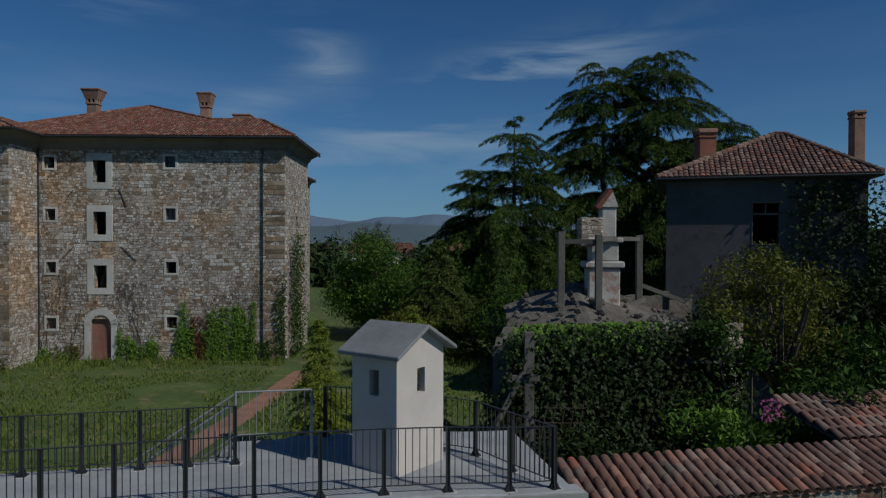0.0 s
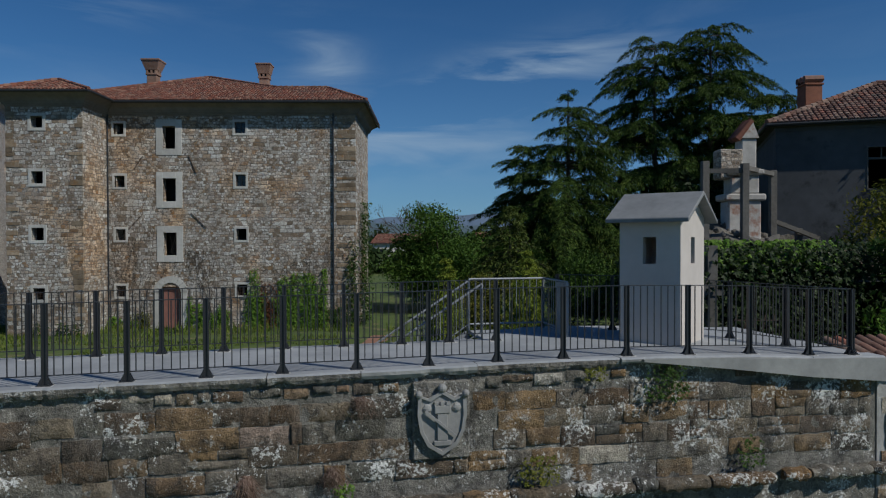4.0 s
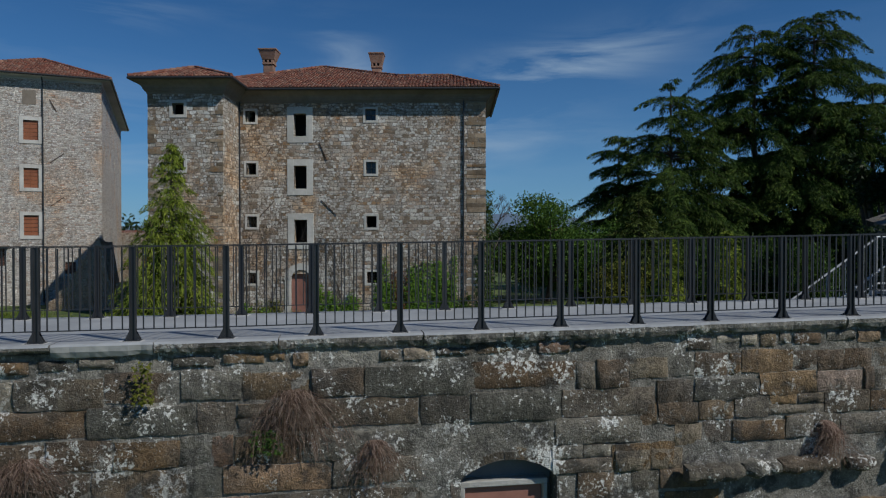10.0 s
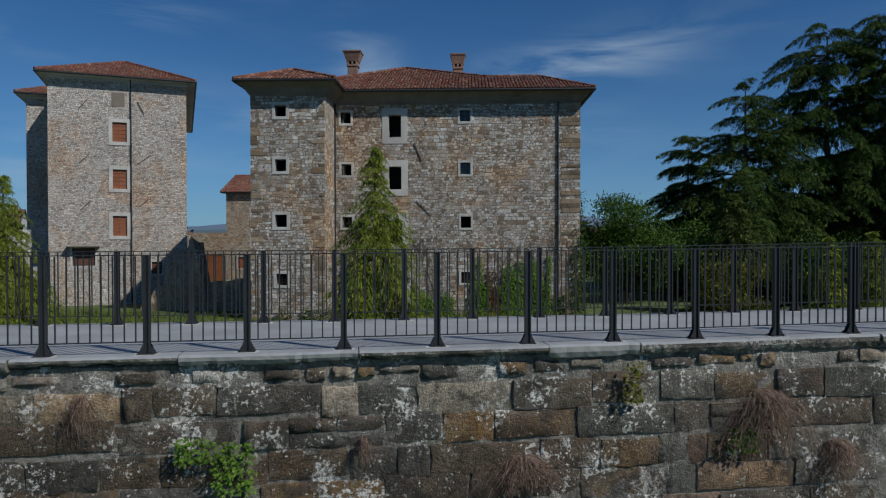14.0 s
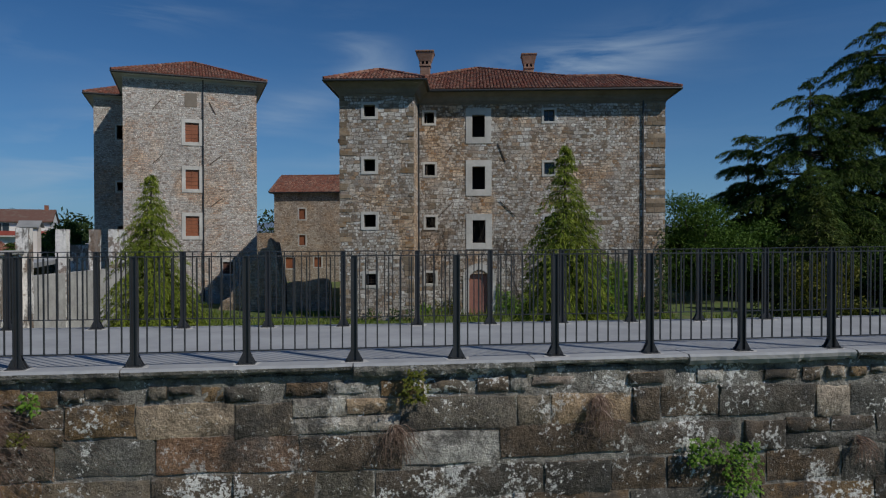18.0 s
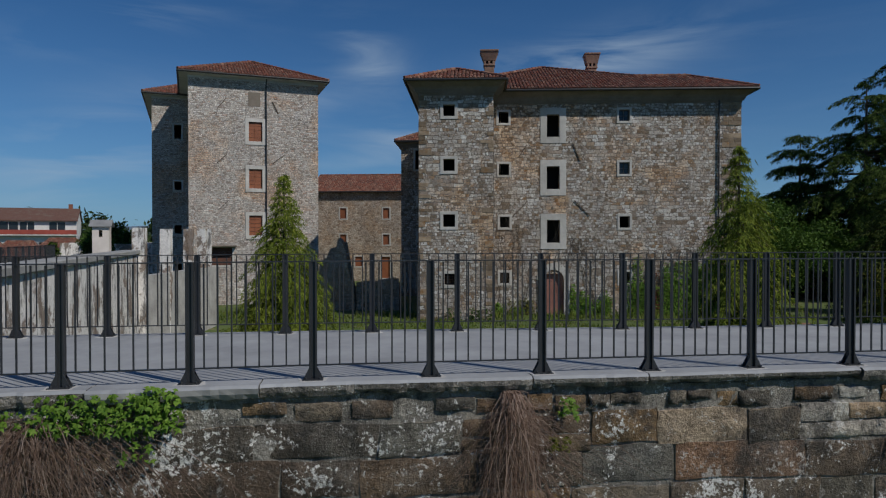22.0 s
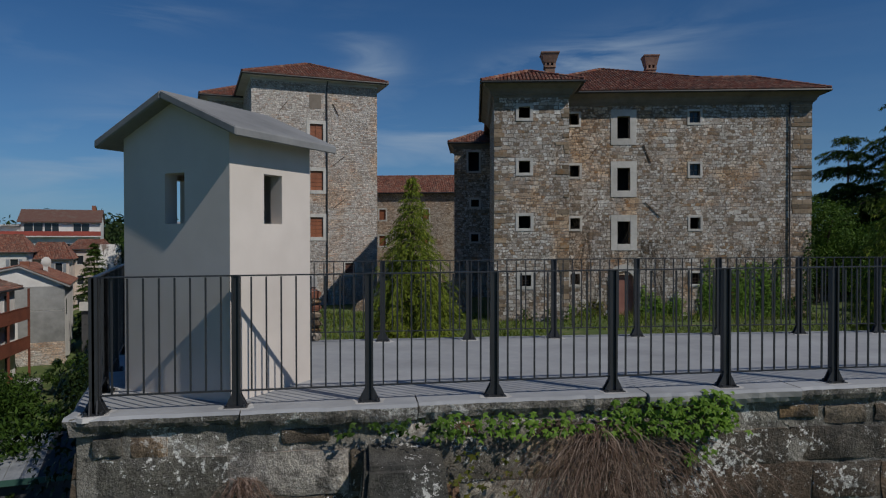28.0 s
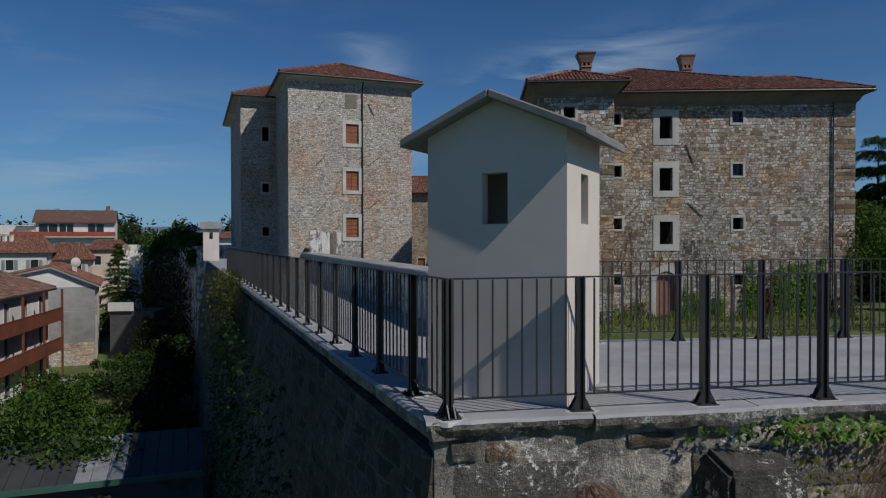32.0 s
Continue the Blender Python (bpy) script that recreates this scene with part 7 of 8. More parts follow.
def lean_to():
    """The low old tiled roof on the masonry right of the terrace."""
    top = empty("tiled_lean_to", Matrix.Translation(at(40.5, 0, -0.2)), "low roof of old weathered terracotta tiles on masonry", "roof")
    inv = top.matrix_world.inverted()
    bm = prism(bmesh.new(), [(p.x, p.y) for p in (at(40.4, -0.085), at(52, -0.085), at(52, 0.3), at(40.4, 0.3))], -10.6, -0.15)
    tagged(mesh_ob("wall_lean_to", bm, MORTAR_PALE), "pale repointed masonry under the tiled roof", "wall", kind="structure")
    me = half_tile_mesh(TILE_OLD)
    rnd = random.Random(21)
    S = math.atan2(0.34, 1.0)
    rot = Matrix.Rotation(ALONG, 4, "Z")
    count = 0
    rows = []

    def sheet(s0, s1, n0, z0, courses, slope, lean=0.0):
        s, i = s0, 0
        while s < s1:
            for c in range(courses):
                y = c * 0.36
                ctr = at(s + lean * y + rnd.uniform(-0.012, 0.012), n0 + y * math.cos(slope), z0 + y * math.sin(slope) + 0.06 + rnd.uniform(-0.008, 0.008))
                m = inv @ Matrix.Translation(ctr) @ rot @ Matrix.Rotation(slope + rnd.uniform(-0.03, 0.03), 4, "X") @ Matrix.Rotation(rnd.uniform(-0.05, 0.05), 4, "Z") @ Matrix.Rotation(rnd.uniform(-0.04, 0.04), 4, "Y")
                rows.append(m)
                if True:
                    mm = m @ Matrix.Translation((0.115, 0, 0.0)) @ Matrix.Rotation(math.pi, 4, "Y") @ Matrix.Translation((0, 0, -0.02))
                    rows.append(mm)
            s += 0.232
        bm = bmesh.new()
        q = [bm.verts.new(inv @ at(a, n0 - 0.1 + y * math.cos(slope), z0 + (y - 0.1) * math.sin(slope) - 0.03)) for a, y in ((s0 - 0.1, 0), (s1, 0), (s1 + lean * courses * 0.36, courses * 0.36), (s0 - 0.1 + lean * courses * 0.36, courses * 0.36))]
        bm.faces.new(q)
        part("roof_deck", bm, OLDWOOD, top)

    sheet(40.55, 50.5, 0.02, -0.14, 4, 0.26)
    sheet(47.2, 53.0, 1.62, 0.28, 5, 0.30, -0.25)
    for m in rows[:300]:
        shared("roof_tile", me, m, top)
    verts, faces = [], []
    for m in rows[300:]:
        b = len(verts)
        verts += [tuple(m @ v.co) for v in me.vertices]
        faces += [tuple(b + i for i in p.vertices) for p in me.polygons]
    ob = raw_ob("roof_tile_rest", verts, faces, TILE_OLD, top, smooth=True)
    ob["kind"] = "stuff"


lean_to()


# ---- galvanised stair down to the court ----
def court_stair():
    s0, n0, n1 = 34.1, 2.5, 3.6
    z0 = deck_z(34)
    top = empty("outdoor_stair", Matrix.Translation(at(s0, n0, z0)), "galvanised steel stair with railings down to the court", "stair")
    inv = top.matrix_world.inverted()

    def put(name, bm, mat):
        bmesh.ops.transform(bm, matrix=inv, verts=bm.verts)
        return part(name, bm, mat, top)

    bm = prism(bmesh.new(), [(p.x, p.y) for p in (at(s0, 2.2), at(s0 + 1.6, 2.2), at(s0 + 1.6, n1), at(s0, n1))], z0 - 0.08, z0 - 0.01)
    put("landing", bm, CONCRETE)
    steps = 24
    for k in range(steps):
        a = at(s0 - 0.27 * (k + 0.5), (n0 + n1) / 2, z0 - 0.175 * (k + 1))
        bm = bmesh.new()
        bmesh.ops.create_cube(bm, size=1, matrix=Matrix.Translation(a) @ Matrix.Rotation(ALONG, 4, "Z") @ Matrix.Diagonal((0.28, n1 - n0 - 0.06, 0.04, 1)))
        put("tread", bm, ZINC)
    for n in (n0, n1):
        bm = bmesh.new()
        bar(bm, at(s0, n, z0 - 0.12), at(s0 - 0.27 * steps, n, z0 - 0.12 - 0.175 * steps), 0.02, 0.24)
        put("stringer", bm, ZINC)
        for h in (1.02, 0.12):
            bm = bmesh.new()
            rod(bm, at(s0, n, z0 + h), at(s0 - 0.27 * steps, n, z0 + h - 0.175 * steps), 0.022 if h > 1 else 0.012, 8)
            put("handrail", bm, ZINC)
        for k in range(0, steps * 2):
            q = k / 2
            a = at(s0 - 0.27 * q, n, z0 - 0.175 * q)
            bm = bmesh.new()
            big = k % 8 == 0
            rod(bm, a + Vector((0, 0, 0.12 if not big else -0.1)), a + Vector((0, 0, 1.02)), 0.024 if big else 0.007, 6)
            put("stanchion" if big else "baluster", bm, ZINC)
    # landing guard
    for a, b in ((at(s0, n1), at(s0 + 1.6, n1)), (at(s0 + 1.6, n1), at(s0 + 1.6, 2.2))):
        for h in (1.05, 0.12):
            bm = bmesh.new()
            rod(bm, a + Vector((0, 0, z0 + h)), b + Vector((0, 0, z0 + h)), 0.02, 8)
            put("handrail", bm, ZINC)
        for k in range(12):
            p = a.lerp(b, k / 11)
            bm = bmesh.new()
            big = k in (0, 11)
            rod(bm, p + Vector((0, 0, z0)), p + Vector((0, 0, z0 + 1.05)), 0.03 if big else 0.007, 6)
            put("stanchion" if big else "baluster", bm, ZINC)
    bm = boxbm(-0.03, 0.03, -0.22, 0.22, 0, 1.02)
    bmesh.ops.transform(bm, matrix=Matrix.Translation(at(s0 + 1.6, n0 + 0.05, z0)) @ Matrix.Rotation(ALONG, 4, "Z"), verts=bm.verts)
    put("guard_panel", bm, ZINC)
    # red-brown path over the lawn
    bm = bmesh.new()
    pts = [Vector(c) for c in ((-10.9, 13.6, 0), (-11.05, 20, 0), (-11.0, 26.4, 0), (-10.3, 33, 0), (-9.7, 44.5, 0))]
    L, Rr = [], []
    for i, p in enumerate(pts):
        d = (pts[min(i + 1, 4)] - pts[max(i - 1, 0)]).normalized()
        nn = Vector((-d.y, d.x, 0)) * 0.65
        L.append(bm.verts.new((p.x + nn.x, p.y + nn.y, -3.985)))
        Rr.append(bm.verts.new((p.x - nn.x, p.y - nn.y, -3.985)))
    for i in range(4):
        bm.faces.new((L[i], Rr[i], Rr[i + 1], L[i + 1]))
    bmesh.ops.recalc_face_normals(bm, faces=bm.faces)
    tagged(mesh_ob("court_path", bm, PATHRED), "red-brown gravel path across the lawn", "path", kind="structure")


court_stair()


QUOIN = speckled("tan_and_brown_quoin_stone", (0.13, 0.088, 0.05), (0.36, 0.285, 0.205), 5, 0.9, relief=0.9, depth=0.05, vary=0.4, patch=(0.25, 0.14, 0.06))


# ---- flank parapet, stumps of a colonnade, court ruins ----
def flank_parapet():
    a, b = Vector((-36.95, 8.35, 0)), Vector((-45.3, 28.6, 0))
    d = (b - a).normalized()
    nn = Vector((d.y, -d.x, 0))
    L = (b - a).length
    m = Matrix.Translation(a) @ Matrix.Rotation(math.atan2(d.y, d.x), 4, "Z")
    bm = bmesh.new()
    k = 60
    rings = []
    for i in range(k + 1):
        u = L * i / k
        y = 0.02 * noise.noise(Vector((u, 0, 7)))
        rings.append([bm.verts.new(m @ Vector((u, yy, z))) for yy, z in ((-0.28 + y, -4.0), (-0.25 + y, 0.72), (0.25, 0.72), (0.25, -4.0))])
    for r, s in zip(rings, rings[1:]):
        for j in range(3):
            bm.faces.new((r[j], s[j], s[j + 1], r[j + 1]))
    bm.faces.new(rings[0])
    bm.faces.new(list(reversed(rings[-1])))
    bmesh.ops.recalc_face_normals(bm, faces=bm.faces)
    wall = tagged(mesh_ob("wall_parapet", bm, STONE_T), "worn whitewashed parapet wall on the flank", "wall", kind="structure")
    u = -0.05
    rnd = random.Random(2)
    while u < L:
        e = min(u + rnd.uniform(1.2, 2.2), L + 0.05)
        bm = boxbm(u + 0.005, e - 0.005, -0.36, 0.36, 0.72, 0.9, 0.025)
        bmesh.ops.transform(bm, matrix=m, verts=bm.verts)
        part("coping_slab", bm, COPING_LIGHT, wall)
        u = e
    for x, y, w, zt in ((-45.1, 28.9, 0.26, 1.9), (-45.6, 32.4, 0.25, 1.9), (-46.1, 36.0, 0.24, 1.95), (-46.4, 38.4, 0.24, 2.0), (-46.7, 39.9, 0.2, 2.0)):
        bm = bmesh.new()
        kk = 14
        rg = []
        for i in range(kk + 1):
            z = -4 + (zt + 4) * i / kk
            j = [rnd.uniform(-0.02, 0.02) for _ in range(4)]
            rg.append([bm.verts.new((sx * w + j[0], sy * w + j[1], z + 4)) for sx, sy in ((-1, -1), (1, -1), (1, 1), (-1, 1))])
        for r, s in zip(rg, rg[1:]):
            for q in range(4):
                bm.faces.new((r[q], r[(q + 1) % 4], s[(q + 1) % 4], s[q]))
        bm.faces.new(rg[-1])
        bmesh.ops.recalc_face_normals(bm, faces=bm.faces)
        ob = mesh_ob("stone_pillar", bm, STONE_T)
        ob.matrix_world = Matrix.Translation((x, y, -4)) @ Matrix.Rotation(radians(12), 4, "Z")
        tagged(ob, "weathered whitewashed stone pillar stump", "pillar", "pillar stumps")
    bm = boxbm(0, 12.0, -0.2, 0.25, -4, -0.3)
    bmesh.ops.transform(bm, matrix=Matrix.Translation((-45.1, 28.7, 0)) @ Matrix.Rotation(radians(97), 4, "Z"), verts=bm.verts)
    tagged(mesh_ob("wall_colonnade", bm, MORTAR_PALE), "low worn wall below the pillar stumps", "wall", kind="structure")
    # jagged buttress of a fallen wall and a low ruined wall in the tower's shade
    def jagged(name, pts, y, thick, label):
        bm = bmesh.new()
        rg = []
        for yy in (y, y + thick * 0.5, y + thick):
            rg.append([bm.verts.new((x + 0.12 * noise.noise(Vector((x, z, yy))), yy + 0.15 * noise.noise(Vector((z, x, yy))), z - (0.35 if yy > y else 0) * (z > -4))) for x, z in pts])
        n = len(pts)
        for r, s in zip(rg, rg[1:]):
            for k in range(n):
                bm.faces.new((r[k], r[(k + 1) % n], s[(k + 1) % n], s[k]))
        bm.faces.new(rg[0])
        bm.faces.new(list(reversed(rg[-1])))
        bmesh.ops.recalc_face_normals(bm, faces=bm.faces)
        tagged(mesh_ob(name, bm, STONE_B), label, "ruin")

    jagged("ruined_buttress", [(-44.9, -4.0), (-44.6, -3.3), (-44.0, -3.0), (-43.7, -2.4), (-43.1, -2.1), (-42.9, -1.2), (-42.4, -1.0), (-42.3, -0.3), (-41.8, 0.0), (-41.6, 0.7), (-41.1, 0.8), (-40.9, 1.4), (-40.6, 1.55), (-40.4, 0.6), (-40.15, -0.8), (-39.8, -2.2), (-39.6, -4.0)], 50.0, 1.6, "jagged dark stump of a fallen stone wall")
    jagged("ruined_wall", [(-39.6, -4.0), (-39.6, -1.9), (-38.9, -1.75), (-38.2, -1.8), (-37.4, -1.6), (-36.7, -1.5), (-36.3, -1.6), (-36.3, -4.0)], 50.2, 0.8, "low dark ruined stone wall in the shade")
    # rough stone end of the parapet
    pier = empty("parapet_pier", Matrix.Translation((-36.85, 8.1, 0.0)) @ Matrix.Rotation(radians(22), 4, "Z"), "rough stone and brick pier at the parapet end", "pier")
    z = 0.0
    for k in range(9):
        h = rnd.uniform(0.07, 0.15)
        c = rnd.uniform(-0.25, 0.25)
        for a, b in ((-0.38, c), (c, 0.38)):
            bm = boxbm(a + 0.012, b - 0.012, -0.16 - rnd.uniform(0, 0.08), 0.3, z + 0.01, min(z + h, 0.715) - 0.008, 0.03)
            for v in bm.verts:
                v.co += Vector((rnd.uniform(-0.014, 0.014), rnd.uniform(-0.02, 0.02), rnd.uniform(-0.008, 0.008)))
            part("stone", bm, rnd.choice((BRICK_RED, QUOIN, BLOCK_PALE, BLOCK_PALE, BLOCK_TAN)), pier)
        part("mortar_bed", boxbm(-0.35, 0.35, -0.13, 0.28, z, min(z + h, 0.715) - 0.004, 0.01), MORTAR, pier)
        z += h
        if z > 0.7:
            break


flank_parapet()


# ---- flank side: far sentry box, bushes, gardens and town ----
sentry((-57.95, 47.3), -66.5, -0.004, "distant cream sentry box with grey roof on the rampart")


WOOD_BALCONY = speckled("dark_red_balcony_wood", (0.11, 0.032, 0.02), (0.19, 0.06, 0.032), 7, 0.7)


def town_house(label, o, ang, W, D, z0, z1, rise, wall, roof=None, rows=2, cols=3, group="town houses", shut=None, balcony=False):
    top = empty("town_house", frame_at(o, ang, z0), label, "house", group)
    inv = top.matrix_world.inverted()
    body = new("house_block")
    body.parent = top
    body.matrix_parent_inverse = inv
    m = frame_at(o, ang)
    wins = []
    sh = (z1 - z0) / rows
    for r in range(rows):
        for c in range(cols):
            u = W * (c + 0.5) / cols
            zb = z0 + sh * r + (0.9 if not balcony else 0.2)
            wins.append((u - 0.5, u + 0.5, zb, z0 + sh * r + min(sh - 0.5, 2.4)))
    side = []
    for r in range(rows):
        for c in range(2):
            u = D * (c + 0.5) / 2
            side.append((u - 0.45, u + 0.45, z0 + sh * r + 0.9, z0 + sh * r + min(sh - 0.5, 2.3)))
    shell(body, o, ang, W, D, z0, z1, wall, wins, side if not balcony else (), (), 0.35)
    for h in wins:
        fr = surround(body, m, h, 0.1, WHITEWALL, 0.03)
        bm = boxbm(h[0], h[1], 0.15, 0.18, h[2], h[3])
        bmesh.ops.transform(bm, matrix=m, verts=bm.verts)
        part("pane", bm, GLASS, fr)
        if shut:
            for a, b in ((h[0] - 0.55, h[0] - 0.1), (h[1] + 0.1, h[1] + 0.55)):
                bm = boxbm(a, b, -0.07, -0.03, h[2], h[3])
                bmesh.ops.transform(bm, matrix=m, verts=bm.verts)
                part("shutter", bm, shut, fr)
    hip_roof(body, m, 0, W, 0, D, z1, rise, roof or TILE, 0.5, (D * 0.12, W - D * 0.12, D / 2))
    if balcony:
        for r in range(1, rows):
            zz = z0 + sh * r
            bm = boxbm(0, W, -1.2, 0, zz - 0.12, zz)
            bmesh.ops.transform(bm, matrix=m, verts=bm.verts)
            bal = part("balcony", bm, WOOD_BALCONY, body, "red-brown wooden balcony")
            k = int(W / 0.14)
            for i in range(k):
                bm = boxbm(i * W / k + 0.008, (i + 1) * W / k - 0.008, -1.2, -1.16, zz, zz + 0.95)
                bmesh.ops.transform(bm, matrix=m, verts=bm.verts)
                part("slat", bm, WOOD_BALCONY, bal)
            bm = boxbm(0, W, -1.23, -1.13, zz + 0.95, zz + 1.02)
            bmesh.ops.transform(bm, matrix=m, verts=bm.verts)
            part("rail_cap", bm, WOOD_BALCONY, bal)
        for i in range(5):
            bm = boxbm(W * i / 4 - 0.08, W * i / 4 + 0.08, -1.2, -1.04, z0, z1)
            bmesh.ops.transform(bm, matrix=m, verts=bm.verts)
            part("balcony_post", bm, WOOD_BALCONY, body)
    return top


PALEWALL = speckled("pale_rose_plaster", (0.48, 0.40, 0.34), (0.62, 0.53, 0.46), 2, 0.9, relief=0.1)
SHUT = speckled("grey_blue_shutter", (0.16, 0.18, 0.20), (0.25, 0.27, 0.30), 6, 0.7)
town_house("white house with red wooden balconies and brown tiled roof", (-71.2, 38.5), 107, 18.0, 9.0, -10.6, -2.8, 1.9, WHITEWALL, TILE_OLD, 3, 5, balcony=True)
town_house("pale house with grey shutters and red tiled roof", (-119, 89), 28, 16, 9, -10.6, -0.35, 2.6, WHITEWALL, TILE, 3, 5, shut=SHUT)
town_house("pale house with red tiled roof", (-108.5, 101.5), 28, 6, 9, -10.6, -1.6, 2.6, PALEWALL, TILE, 3, 2, shut=SHUT)
town_house("low pale house with red tiled roof", (-108, 112.0), 28, 6, 8, -10.6, -0.1, 1.6, PALEWALL, TILE, 3, 2)
town_house("white house with red tiled roof", (-150, 150), 8, 14, 10, -10.6, 3.0, 2.2, WHITEWALL, TILE, 3, 4)
town_house("long house with red tiled roof behind the bastion", (-92, 128), 10, 14, 9, -10.6, 1.9, 1.2, WHITEWALL, TILE, 3, 4)


def slab(parent, name, m, b, mat, label="", bev=0.0):
    bm = boxbm(*b, bev)
    bmesh.ops.transform(bm, matrix=m, verts=bm.verts)
    return part(name, bm, mat, parent, label)


def terrace_house():
    """Three storeys, a set-back glazed top floor behind a red parapet, gabled roof seen on its end."""
    top = empty("town_house", frame_at((-136.5, 131.5), 27, -10.6), "white three-storey house with red parapet and brown roof", "house", "town houses")
    m = Matrix()
    W = 19.0
    slab(top, "wall", m, (0, W, 0, 10, 0, 13.4), WHITEWALL)
    slab(top, "parapet", m, (-0.3, W + 0.2, -1.2, -0.9, 13.0, 14.0), REDBAND, "red painted parapet")
    slab(top, "terrace_slab", m, (-0.3, W + 0.2, -1.2, 0, 12.8, 13.1), WHITEWALL)
    slab(top, "upper_storey", m, (4, W, 1.0, 10, 13.4, 16.4), WHITEWALL)
    for a, b in ((4.6, 8.0), (8.4, 11.0), (13.8, 16.8)):
        w = slab(top, "window", m, (a, b, 0.96, 1.02, 13.9, 15.7), GLASS, "wide dark window")
        slab(w, "mullion", m, ((a + b) / 2 - 0.06, (a + b) / 2 + 0.06, 0.9, 0.97, 13.9, 15.7), WHITEWALL)
    for a in (3.0, 7.5, 12.0, 15.8):
        w = slab(top, "window", m, (a, a + 1.3, -0.04, 0.02, 9.6, 11.4), GLASS)
        for q in (a - 0.7, a + 1.35):
            slab(w, "shutter", m, (q, q + 0.65, -0.1, -0.03, 9.6, 11.4), SHUT)
    bm = bmesh.new()
    v = [bm.verts.new(c) for c in ((W, 1, 16.4), (W, 10, 16.4), (W, 5.5, 18.7), (W - 0.3, 1, 16.4), (W - 0.3, 10, 16.4), (W - 0.3, 5.5, 18.7))]
    for f in ((0, 1, 2), (5, 4, 3), (0, 3, 4, 1), (1, 4, 5, 2), (2, 5, 3, 0)):
        bm.faces.new([v[i] for i in f])
    bmesh.ops.recalc_face_normals(bm, faces=bm.faces)
    part("gable", bm, WHITEWALL, top)
    bm = bmesh.new()
    prof = ((0.2, 16.1), (5.5, 18.85), (10.8, 16.1), (10.8, 15.9), (5.5, 18.65), (0.2, 15.9))
    a = [bm.verts.new((3.4, y, z)) for y, z in prof]
    b = [bm.verts.new((W + 0.3, y, z)) for y, z in prof]
    bm.faces.new(a)
    bm.faces.new(list(reversed(b)))
    for i in range(6):
        bm.faces.new((a[i], b[i], b[(i + 1) % 6], a[(i + 1) % 6]))
    bmesh.ops.recalc_face_normals(bm, faces=bm.faces)
    part("roof", bm, TILE_OLD, top)
    slab(top, "chimney", m, (W - 2, W - 1.2, 5.2, 5.9, 18.3, 19.8), BRICK_RED)
    slab(top, "annexe", m, (-3, 4, 1.5, 8, 13.4, 15.4), WHITEWALL)
    slab(top, "awning", m, (0.5, 3.8, -0.2, 1.5, 15.2, 15.35), WHITEWALL)


